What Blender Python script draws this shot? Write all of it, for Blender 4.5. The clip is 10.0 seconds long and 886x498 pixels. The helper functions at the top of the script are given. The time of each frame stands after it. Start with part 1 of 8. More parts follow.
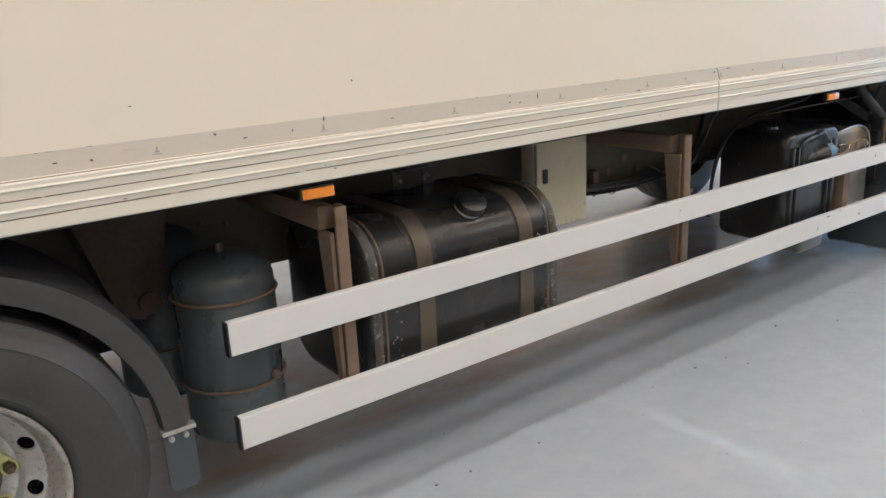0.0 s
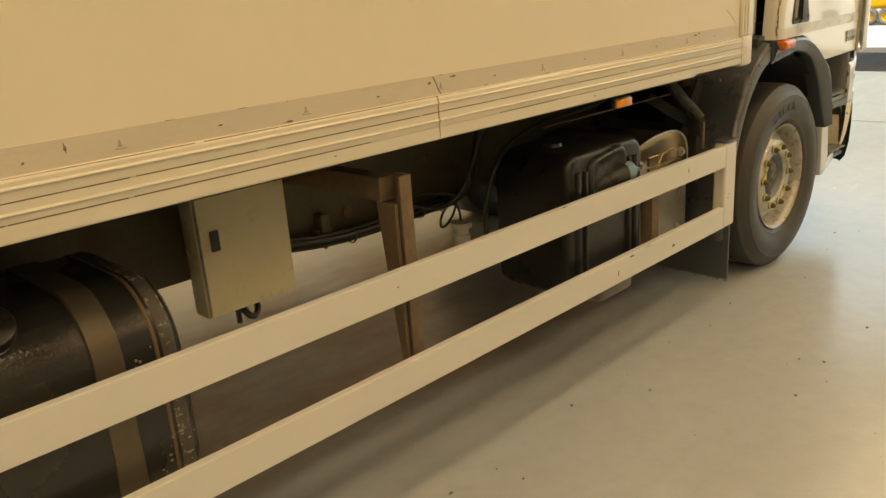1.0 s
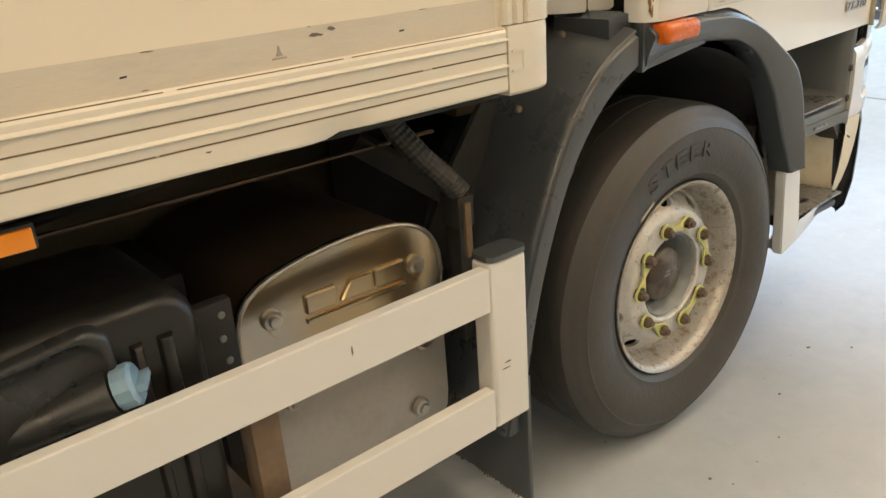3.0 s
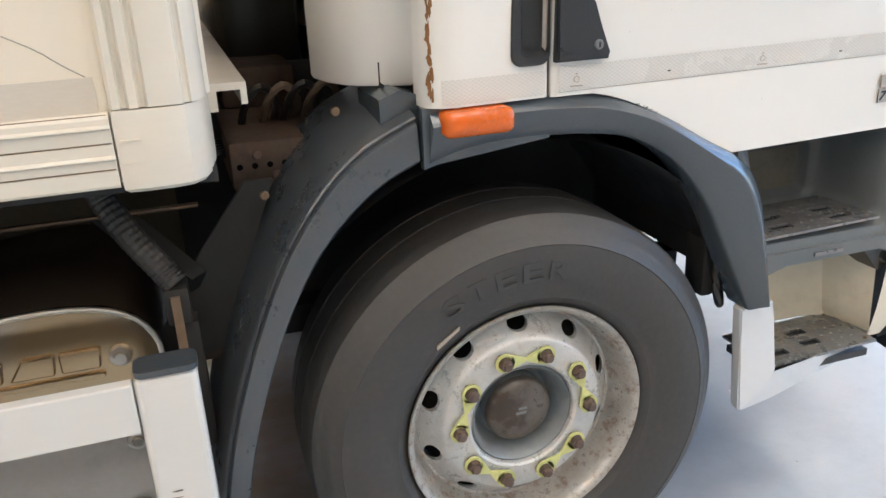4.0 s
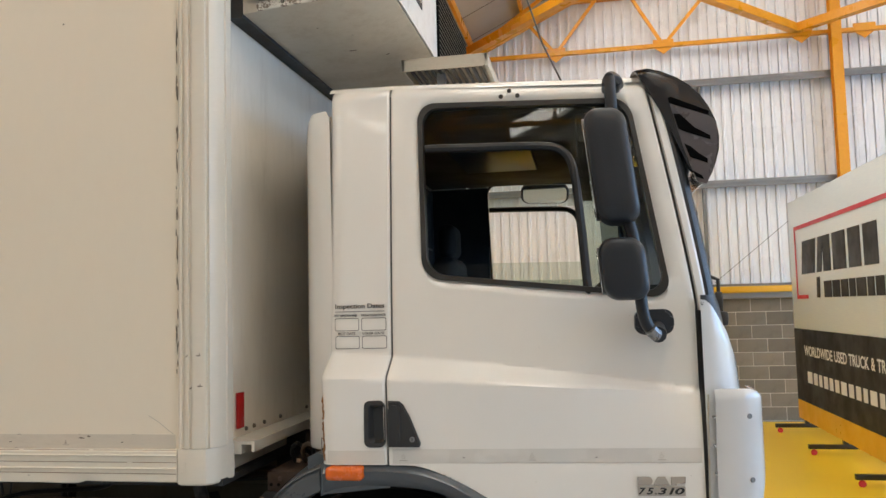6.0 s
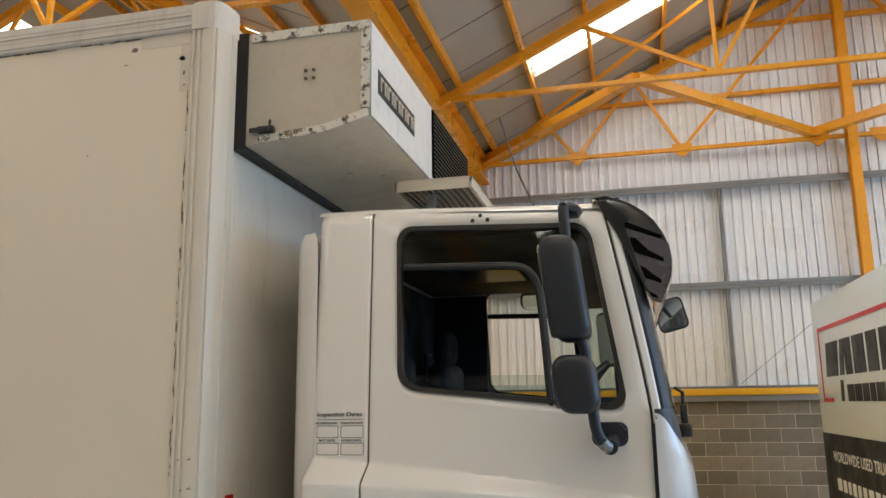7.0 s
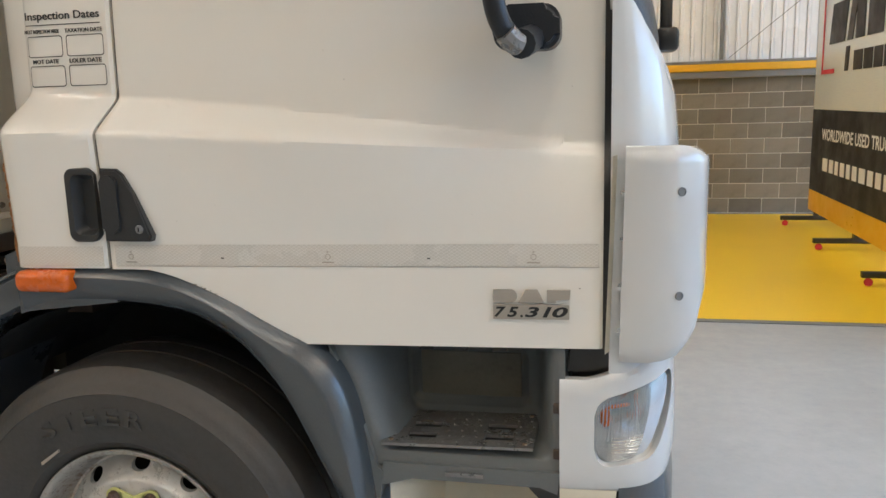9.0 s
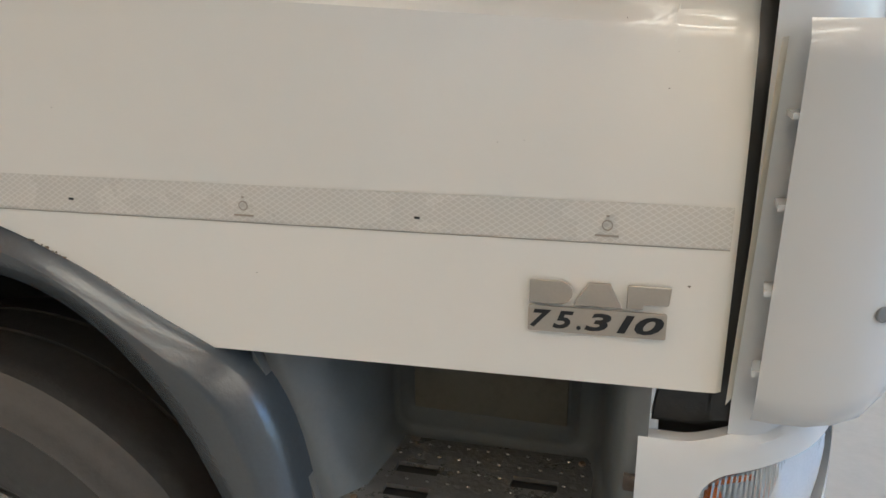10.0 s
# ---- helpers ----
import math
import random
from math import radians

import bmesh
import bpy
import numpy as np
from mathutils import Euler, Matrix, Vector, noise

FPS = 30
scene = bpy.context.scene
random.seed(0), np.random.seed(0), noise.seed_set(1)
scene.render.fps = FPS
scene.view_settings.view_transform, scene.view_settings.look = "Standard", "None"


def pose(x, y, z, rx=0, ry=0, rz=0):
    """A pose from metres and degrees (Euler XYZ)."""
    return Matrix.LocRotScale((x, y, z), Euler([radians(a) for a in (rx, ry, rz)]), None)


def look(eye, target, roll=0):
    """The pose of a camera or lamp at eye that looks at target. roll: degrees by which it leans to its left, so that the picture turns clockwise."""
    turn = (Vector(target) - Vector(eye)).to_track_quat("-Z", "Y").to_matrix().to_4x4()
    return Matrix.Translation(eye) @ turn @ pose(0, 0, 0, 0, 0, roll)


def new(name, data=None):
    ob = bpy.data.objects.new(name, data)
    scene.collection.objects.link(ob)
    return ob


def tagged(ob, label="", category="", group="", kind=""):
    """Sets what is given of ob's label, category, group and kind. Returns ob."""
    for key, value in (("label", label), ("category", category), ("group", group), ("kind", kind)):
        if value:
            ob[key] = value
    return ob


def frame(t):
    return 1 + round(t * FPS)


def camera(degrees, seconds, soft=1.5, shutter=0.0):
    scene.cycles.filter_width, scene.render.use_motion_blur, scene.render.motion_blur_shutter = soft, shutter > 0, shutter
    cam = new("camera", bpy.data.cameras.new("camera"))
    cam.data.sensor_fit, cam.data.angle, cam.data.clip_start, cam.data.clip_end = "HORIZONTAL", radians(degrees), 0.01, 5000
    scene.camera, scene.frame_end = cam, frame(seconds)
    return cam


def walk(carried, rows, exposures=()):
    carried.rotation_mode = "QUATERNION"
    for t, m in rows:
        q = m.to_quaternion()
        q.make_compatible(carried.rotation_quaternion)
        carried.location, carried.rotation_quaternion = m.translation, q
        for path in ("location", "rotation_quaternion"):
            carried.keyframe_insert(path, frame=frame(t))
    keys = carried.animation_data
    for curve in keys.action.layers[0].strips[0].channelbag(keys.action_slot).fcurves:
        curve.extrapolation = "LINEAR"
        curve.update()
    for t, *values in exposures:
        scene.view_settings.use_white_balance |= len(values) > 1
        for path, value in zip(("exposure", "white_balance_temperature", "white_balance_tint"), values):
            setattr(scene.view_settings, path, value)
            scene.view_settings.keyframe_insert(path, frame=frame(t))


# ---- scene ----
cam = camera(58.5, 10.0)
PATH = [
    (0, (0.041, 0.033, 1.67), (1.178, 1.579, 1.107), -2.8),
    (0.5, (0.739, 0.175, 1.643), (1.99, 1.629, 1.077), -3.7),
    (1, (1.445, 0.427, 1.633), (2.769, 1.794, 1.019), -4.1),
    (1.5, (2.107, 0.609, 1.621), (3.462, 1.932, 0.978), -4.5),
    (2, (2.779, 0.74, 1.611), (4.115, 2.061, 0.925), -4.3),
    (2.2, (3.031, 0.811, 1.58), (4.349, 2.141, 0.879), -4.1),
    (3.3, (4.338, 0.988, 1.539), (5.376, 2.511, 0.764), -3.7),
    (3.5, (4.58, 0.942, 1.56), (5.513, 2.535, 0.791), -3.1),
    (4, (5.189, 0.75, 1.581), (5.77, 2.522, 0.858), -2.4),
    (4.5, (5.637, 0.356, 1.674), (5.854, 2.249, 1.065), -2.5),
    (5, (6.062, -0.071, 1.75), (5.988, 1.892, 1.371), -1.4),
    (5.5, (6.332, -0.476, 1.814), (6.107, 1.509, 1.719), -1.6),
    (6, (6.655, -0.731, 1.859), (6.298, 1.231, 2.010), -1.5),
    (6.2, (6.801, -0.800, 1.876), (6.389, 1.143, 2.108), -1.4),
    (7.3, (6.982, -0.941, 1.917), (6.534, 0.968, 2.310), -0.8),
    (7.5, (6.983, -0.897, 1.914), (6.549, 1.021, 2.276), -0.8),
    (8, (7.023, -0.552, 1.832), (6.590, 1.394, 1.990), -1.4),
    (8.5, (7.044, -0.021, 1.71), (6.632, 1.932, 1.581), -2.0),
    (9, (7.052, 0.552, 1.645), (6.639, 2.475, 1.285), -1.6),
    (9.5, (6.986, 1.01, 1.598), (6.543, 2.897, 1.106), -1.0),
    (10, (6.938, 1.322, 1.567), (6.438, 3.164, 0.966), 0.0),
]
EXPOSURE = [
    (0, 1.28, 5600, 8),
    (0.5, 0.97, 7000, 4),
    (1, 0.73, 11900, 3),
    (2.2, 0.6, 14200, 3),
    (3.3, 1.36, 5850, 6),
    (4, 1.48, 5700, 7),
    (4.5, 1.3, 5700, 7),
    (5, 1.08, 5750, 7),
    (5.5, 0.97, 5950, 7),
    (6.2, 0.66, 6050, 6),
    (7.5, 0.36, 6080, 5),
    (8, 0.5, 6080, 6),
    (8.5, 0.68, 6120, 6),
    (9, 0.75, 6120, 6),
    (10, 0.62, 6200, 6),
]
walk(cam, [(t, look(eye, target, roll)) for t, eye, target, roll in PATH], EXPOSURE)

# ---------------------------------------------------------------- light
world = bpy.data.worlds.new("sky_world")
scene.world = world
world.use_nodes = True
wn = world.node_tree.nodes
sky = wn.new("ShaderNodeTexSky")
sky.sky_type = "NISHITA"
sky.sun_disc = False
sky.ozone_density, sky.dust_density = 4.0, 0.3
sky.sun_elevation, sky.sun_rotation = radians(58), radians(270)
world.node_tree.links.new(sky.outputs[0], wn["Background"].inputs[0])
wn["Background"].inputs[1].default_value = 0.15

SKYLIGHT_POWER = 31.0
DOOR_POWER = 155.0


def add_sun():
    d = bpy.data.lights.new("sun", "SUN")
    d.energy, d.angle, d.color = 5.0, radians(0.6), (1.0, 0.97, 0.93)
    ob = new("sun", d)
    ob.matrix_world = look((-6, -3, 20), (0, 0, 0))


def area_lamp(name, eye, target, sx, sy, power, colour):
    d = bpy.data.lights.new(name, "AREA")
    d.shape, d.size, d.size_y, d.energy, d.color = "RECTANGLE", sx, sy, power, colour
    ob = new(name, d)
    ob.matrix_world = look(eye, target)
    return ob


add_sun()

# ---------------------------------------------------------------- materials


def material(name, base, rough=0.5, metal=0.0, vary=0.12, grain=60.0, stain=3.0, stain_tint=None, stain_amount=0.3,
             bump=0.03, coat=0.0, spec=0.5, random_amount=0.0, stretch=(1, 1, 1), stain_low=0.5, stain_high=0.75, rough_vary=0.15, stain_rough=0.62):
    """A worn surface: fine grain, larger stains, and fine relief, in metres."""
    m = bpy.data.materials.new(name)
    m.use_nodes = True
    nt = m.node_tree
    n, l = nt.nodes, nt.links
    b = n["Principled BSDF"]
    tc = n.new("ShaderNodeTexCoord")
    mp = n.new("ShaderNodeMapping")
    mp.inputs["Scale"].default_value = stretch
    l.new(tc.outputs["Object"], mp.inputs[0])
    fine = n.new("ShaderNodeTexNoise")
    fine.inputs["Scale"].default_value, fine.inputs["Detail"].default_value = grain, 4
    large = n.new("ShaderNodeTexNoise")
    large.inputs["Scale"].default_value, large.inputs["Detail"].default_value = stain, 6
    large.inputs["Roughness"].default_value = stain_rough
    l.new(mp.outputs[0], fine.inputs[0]), l.new(mp.outputs[0], large.inputs[0])
    lo = tuple(c * (1 - vary) for c in base) + (1,)
    hi = tuple(min(1, c * (1 + vary)) for c in base) + (1,)
    mix = n.new("ShaderNodeMix")
    mix.data_type = "RGBA"
    mix.inputs[6].default_value, mix.inputs[7].default_value = lo, hi
    l.new(fine.outputs[0], mix.inputs[0])
    colour = mix.outputs[2]
    ramp = n.new("ShaderNodeMapRange")
    ramp.interpolation_type = "SMOOTHSTEP"
    ramp.inputs[1].default_value, ramp.inputs[2].default_value = stain_low, stain_high
    ramp.inputs[3].default_value, ramp.inputs[4].default_value = 0.0, stain_amount
    l.new(large.outputs[0], ramp.inputs[0])
    mix2 = n.new("ShaderNodeMix")
    mix2.data_type = "RGBA"
    tint = stain_tint or tuple(c * 0.6 for c in base)
    mix2.inputs[7].default_value = tuple(tint) + (1,)
    l.new(ramp.outputs[0], mix2.inputs[0]), l.new(colour, mix2.inputs[6])
    colour = mix2.outputs[2]
    if random_amount:
        info = n.new("ShaderNodeObjectInfo")
        hsv = n.new("ShaderNodeHueSaturation")
        mr = n.new("ShaderNodeMapRange")
        mr.inputs[3].default_value, mr.inputs[4].default_value = 1 - random_amount, 1 + random_amount
        l.new(info.outputs["Random"], mr.inputs[0]), l.new(mr.outputs[0], hsv.inputs["Value"]), l.new(colour, hsv.inputs["Color"])
        colour = hsv.outputs[0]
    l.new(colour, b.inputs["Base Color"])
    rr = n.new("ShaderNodeMapRange")
    rr.interpolation_type = "SMOOTHSTEP"
    rr.inputs[1].default_value, rr.inputs[2].default_value = 0.3, 0.7
    rr.inputs[3].default_value, rr.inputs[4].default_value = max(0.02, rough - rough_vary), min(1, rough + rough_vary)
    l.new(large.outputs[0], rr.inputs[0]), l.new(rr.outputs[0], b.inputs["Roughness"])
    b.inputs["Metallic"].default_value = metal
    b.inputs["Coat Weight"].default_value = coat
    b.inputs["Coat Roughness"].default_value = 0.06
    b.inputs["Specular IOR Level"].default_value = spec
    if bump:
        bp = n.new("ShaderNodeBump")
        bp.inputs["Strength"].default_value, bp.inputs["Distance"].default_value = min(1, bump * 8), 0.004
        l.new(fine.outputs[0], bp.inputs["Height"]), l.new(bp.outputs[0], b.inputs["Normal"])
    return m


M = {}
M["box_paint"] = material("cream_panel_paint", (0.76, 0.69, 0.57), 0.36, vary=0.015, grain=25, stain=0.9, stain_tint=(0.69, 0.615, 0.495), stain_amount=0.0, rough_vary=0.0, bump=0.003, stain_low=0.4, stain_high=0.8, stain_rough=0.4, stretch=(1, 1, 0.45))
M["box_front"] = material("weathered_cream_front", (0.76, 0.7, 0.6), 0.5, vary=0.04, grain=25, stain=5, stain_tint=(0.5, 0.43, 0.34), stain_amount=0.5, bump=0.004, stretch=(1, 1, 0.25), stain_low=0.5, stain_high=0.78, stain_rough=0.75)
M["trim_paint"] = material("cream_trim_paint", (0.69, 0.64, 0.545), 0.24, vary=0.03, grain=40, stain=7, stain_tint=(0.5, 0.43, 0.34), stain_amount=0.1, bump=0.0, stretch=(0.35, 1, 3), rough_vary=0.03, stain_low=0.55, stain_high=0.8, stain_rough=0.7)
M["alloy"] = material("anodised_aluminium", (0.64, 0.615, 0.565), 0.42, metal=0.1, vary=0.08, grain=70, stain=9, stain_tint=(0.38, 0.345, 0.3), stain_amount=0.4, bump=0.01, stretch=(1, 1, 0.2), rough_vary=0.06, stain_rough=0.8, stain_low=0.5, stain_high=0.7)
M["rail_paint"] = material("cream_rail_paint", (0.665, 0.652, 0.62), 0.22, vary=0.02, grain=40, stain=4, stain_tint=(0.6, 0.53, 0.43), stain_amount=0.0, bump=0.0, rough_vary=0.0, stretch=(0.5, 1, 2))
M["tape"] = material("dirty_reflective_tape", (0.6, 0.545, 0.46), 0.4, vary=0.06, grain=120, stain=4, stain_tint=(0.4, 0.35, 0.29), stain_amount=0.4, bump=0.01, stretch=(0.5, 1, 3), stain_rough=0.7)
M["cab_paint"] = material("white_cab_paint", (0.8, 0.775, 0.725), 0.3, vary=0.01, grain=20, stain=0.7, stain_tint=(0.71, 0.665, 0.59), stain_amount=0.0, bump=0.0, coat=1.0, stain_low=0.4, stain_high=0.85, stain_rough=0.38, rough_vary=0.0, stretch=(1, 1, 0.45))
# Cab white made darker and bluer, with the shade put into the colour.
M["bumper_paint"] = material("shade_tinted_bumper_white", (0.66, 0.675, 0.69), 0.26, vary=0.02, grain=30, stain=5, stain_tint=(0.6, 0.57, 0.52), stain_amount=0.0, bump=0.004, coat=0.8, rough_vary=0.0, stain_rough=0.5)
M["bumper_inside"] = material("dull_cream_plastic", (0.72, 0.66, 0.53), 0.5, vary=0.04, grain=50, stain=6, stain_tint=(0.4, 0.34, 0.25), stain_amount=0.5, bump=0.02)
M["grey_plastic"] = material("blue_grey_plastic", (0.058, 0.069, 0.08), 0.24, vary=0.08, grain=150, stain=9, stain_tint=(0.12, 0.13, 0.135), stain_amount=0.0, bump=0.015, rough_vary=0.0, stain_rough=0.75, spec=0.9)
M["dark_plastic"] = material("dark_grey_plastic", (0.046, 0.053, 0.06), 0.32, vary=0.12, grain=150, stain=6, stain_tint=(0.11, 0.11, 0.11), stain_amount=0.0, bump=0.015, rough_vary=0.0, stain_rough=0.75, spec=0.9)
M["guard_plastic"] = material("dusty_grey_guard_plastic", (0.06, 0.067, 0.077), 0.3, vary=0.12, grain=120, stain=5, stain_tint=(0.1, 0.095, 0.085), stain_amount=0.15, bump=0.012, rough_vary=0.04, stain_rough=0.75, spec=0.9)
M["mirror_plastic"] = material("mirror_shell_plastic", (0.012, 0.015, 0.021), 0.4, vary=0.12, grain=250, stain=6, stain_tint=(0.05, 0.05, 0.055), stain_amount=0.0, bump=0.02, rough_vary=0.0)
M["black"] = material("black_rubber", (0.014, 0.0125, 0.011), 0.34, vary=0.2, grain=100, stain=8, stain_tint=(0.04, 0.038, 0.035), stain_amount=0.2, bump=0.02, rough_vary=0.05, spec=0.7)
M["tank_black"] = material("black_tank_plastic", (0.0125, 0.0115, 0.0105), 0.36, vary=0.2, grain=60, stain=7, stain_tint=(0.035, 0.03, 0.024), stain_amount=0.35, bump=0.03, rough_vary=0.1, spec=0.5)
M["tyre"] = material("tyre_rubber", (0.044, 0.041, 0.039), 0.5, vary=0.18, grain=70, stain=6, stain_tint=(0.085, 0.075, 0.065), stain_amount=0.28, bump=0.03, stain_rough=0.78, rough_vary=0.08, spec=0.6)
M["rim"] = material("silver_wheel_paint", (0.58, 0.575, 0.56), 0.36, metal=0.3, vary=0.1, grain=60, stain=24, stain_tint=(0.36, 0.3, 0.24), stain_amount=0.4, bump=0.02, stain_low=0.53, stain_high=0.7, stain_rough=0.8)
M["rim_edge"] = material("rusty_wheel_rim", (0.42, 0.4, 0.37), 0.38, metal=0.4, vary=0.18, grain=60, stain=26, stain_tint=(0.2, 0.13, 0.08), stain_amount=0.8, bump=0.04, stain_low=0.5, stain_high=0.66, stain_rough=0.8)
M["hub"] = material("greasy_hub_steel", (0.13, 0.11, 0.095), 0.42, metal=0.3, vary=0.2, grain=70, stain=18, stain_tint=(0.055, 0.038, 0.03), stain_amount=0.8, bump=0.05, stain_low=0.42, stain_high=0.62)
M["hub_grey"] = material("grey_hub_paint", (0.2, 0.215, 0.225), 0.42, metal=0.1, vary=0.1, grain=60, stain=12, stain_tint=(0.09, 0.07, 0.05), stain_amount=0.6, bump=0.03)
M["nut"] = material("rusty_nut_steel", (0.15, 0.105, 0.085), 0.55, metal=0.4, vary=0.2, grain=80, stain=40, stain_amount=0.5, bump=0.05)
M["yellow_tag"] = material("lime_nut_indicator", (0.6, 0.6, 0.24), 0.5, vary=0.06, grain=90, stain=30, stain_tint=(0.36, 0.33, 0.14), stain_amount=0.5, bump=0.01)
M["tank_paint"] = material("weathered_tank_paint", (0.03, 0.0295, 0.029), 0.22, vary=0.1, grain=90, stain=4, stain_tint=(0.062, 0.047, 0.033), stain_amount=0.4, bump=0.03, stain_low=0.42, stain_high=0.7, stain_rough=0.5)
M["tank_dirt"] = material("dirty_tank_end", (0.1, 0.085, 0.07), 0.55, vary=0.3, grain=60, stain=22, stain_tint=(0.5, 0.48, 0.44), stain_amount=0.8, bump=0.06, stain_low=0.56, stain_high=0.6, stain_rough=0.8)
M["air_tank"] = material("grey_air_tank_paint", (0.08, 0.093, 0.1), 0.34, vary=0.06, grain=60, stain=4, stain_tint=(0.16, 0.14, 0.115), stain_amount=0.5, bump=0.015)
M["rust"] = material("rusty_bare_steel", (0.17, 0.115, 0.075), 0.75, vary=0.25, grain=45, stain=6, stain_tint=(0.26, 0.19, 0.13), stain_amount=0.6, bump=0.06)
M["chassis"] = material("olive_chassis_paint", (0.115, 0.098, 0.064), 0.6, vary=0.2, grain=50, stain=4, stain_tint=(0.1, 0.06, 0.035), stain_amount=0.7, bump=0.04)
M["underbody"] = material("dirty_underbody", (0.025, 0.024, 0.0235), 0.7, vary=0.3, grain=40, stain=5, stain_tint=(0.05, 0.032, 0.022), stain_amount=0.6, bump=0.05)
M["cabinet"] = material("dirty_cream_cabinet", (0.76, 0.67, 0.47), 0.36, vary=0.04, grain=40, stain=5, stain_tint=(0.36, 0.28, 0.14), stain_amount=0.2, bump=0.01, stain_rough=0.75)
# The gold stain tint paints a warm reflection into the steel's colour.
M["steel"] = material("stainless_plate_gold_reflection", (0.42, 0.39, 0.345), 0.24, metal=1.0, vary=0.05, grain=60, stain=3, stain_tint=(0.5, 0.31, 0.09), stain_amount=0.5, bump=0.004, rough_vary=0.02, stain_low=0.48, stain_high=0.6, stain_rough=0.25)
M["galv"] = material("galvanised_step_plate", (0.25, 0.245, 0.24), 0.34, metal=0.6, vary=0.15, grain=90, stain=14, stain_tint=(0.1, 0.085, 0.07), stain_amount=0.3, bump=0.04, stain_rough=0.75)
M["chrome_dull"] = material("dull_nickel_badge", (0.44, 0.4, 0.345), 0.36, metal=0.5, vary=0.05, grain=200, stain=20, stain_amount=0.0, bump=0.01, rough_vary=0.0)
M["visor_grey"] = material("smoky_grey_acrylic", (0.085, 0.075, 0.08), 0.24, vary=0.05, stain_amount=0.1, bump=0, coat=0.2)
M["satin_black"] = material("satin_black_plastic", (0.03, 0.031, 0.032), 0.3, vary=0.1, grain=80, stain=9, stain_tint=(0.07, 0.06, 0.05), stain_amount=0.3, bump=0.01, rough_vary=0.06)
M["sump"] = material("cloudy_grey_plastic", (0.16, 0.155, 0.145), 0.35, vary=0.1, stain_amount=0.3, bump=0.01)
M["step_plastic"] = material("grey_step_plastic", (0.132, 0.143, 0.146), 0.46, vary=0.08, grain=120, stain=7, stain_tint=(0.14, 0.13, 0.115), stain_amount=0.35, bump=0.012, rough_vary=0.05, stain_rough=0.75)
M["steel_dull"] = material("dull_zinc_plate", (0.44, 0.42, 0.395), 0.42, metal=0.5, vary=0.08, grain=60, stain=6, stain_tint=(0.25, 0.2, 0.15), stain_amount=0.3, bump=0.01, rough_vary=0.03, stain_rough=0.75)
M["bolt_steel"] = material("bright_bolt_steel", (0.5, 0.48, 0.44), 0.3, metal=0.9, vary=0.1, grain=90, stain_amount=0.0, bump=0.01, rough_vary=0.0)
M["heat_shield"] = material("brown_heat_shield", (0.05, 0.036, 0.026), 0.42, metal=0.2, vary=0.1, grain=30, stain=3, stain_tint=(0.085, 0.058, 0.036), stain_amount=0.35, bump=0.01, stain_rough=0.45)
M["amber_marker"] = material("amber_marker_lens", (0.85, 0.26, 0.01), 0.2, vary=0.08, grain=120, stain_amount=0.0, bump=0.01, coat=0.5)
M["groove_dirt"] = material("brown_groove_dirt", (0.2, 0.14, 0.085), 0.8, vary=0.35, grain=40, stain_amount=0.0, bump=0)
# Grey of the unseen walls, dark to reduce bounce on the truck's side.
M["rear_wall"] = material("dark_unseen_wall_grey", (0.33, 0.325, 0.31), 0.85, vary=0.1, grain=30, stain_amount=0.0, bump=0.03)
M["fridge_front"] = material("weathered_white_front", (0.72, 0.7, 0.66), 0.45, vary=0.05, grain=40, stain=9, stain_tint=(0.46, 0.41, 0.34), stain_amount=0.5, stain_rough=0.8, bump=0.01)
M["strap"] = material("grey_tank_strap", (0.13, 0.105, 0.075), 0.4, metal=0.3, vary=0.12, grain=60, stain_amount=0.0, bump=0.02)
M["shut_line"] = material("grey_shut_line", (0.1, 0.098, 0.094), 0.6, vary=0.1, stain_amount=0.0, bump=0)
M["handle_plastic"] = material("charcoal_handle_plastic", (0.028, 0.029, 0.031), 0.42, vary=0.1, grain=250, stain_amount=0.0, bump=0.03, rough_vary=0.0)
M["loader_tyre"] = material("dusty_loader_tyre", (0.16, 0.15, 0.14), 0.8, vary=0.2, grain=40, stain_amount=0.2, bump=0.05)
M["dusty_panel"] = material("dusty_olive_plastic", (0.17, 0.16, 0.13), 0.6, vary=0.1, grain=90, stain=9, stain_tint=(0.1, 0.092, 0.075), stain_amount=0.5, bump=0.02, stain_rough=0.75)
M["rusty_frame"] = material("rusty_dark_frame", (0.075, 0.047, 0.033), 0.75, vary=0.25, grain=60, stain=7, stain_tint=(0.035, 0.026, 0.02), stain_amount=0.7, bump=0.05, stain_rough=0.75)
M["orange_rust"] = material("orange_rust_flakes", (0.26, 0.12, 0.04), 0.85, vary=0.35, grain=200, stain=40, stain_tint=(0.1, 0.05, 0.025), stain_amount=0.8, bump=0.05)
# Deflector white, greyed so that its colour holds the shade there.
M["deflector_paint"] = material("shade_greyed_deflector_white", (0.585, 0.59, 0.59), 0.26, vary=0.01, grain=30, stain_amount=0.0, bump=0.003, rough_vary=0.0, coat=0.8)
M["slot_black"] = material("unlit_slot_black", (0.003, 0.003, 0.003), 0.9, spec=0.05, vary=0.1, stain_amount=0.0, bump=0)
M["ink"] = material("black_print", (0.014, 0.014, 0.015), 0.5, vary=0.1, stain_amount=0.1, bump=0)
M["mark_grey"] = material("grey_faded_print", (0.36, 0.32, 0.27), 0.5, vary=0.1, stain_amount=0.1, bump=0)
M["scuff"] = material("dark_scuff", (0.16, 0.135, 0.105), 0.7, vary=0.25, grain=120, stain=40, stain_amount=0.4, bump=0.02)
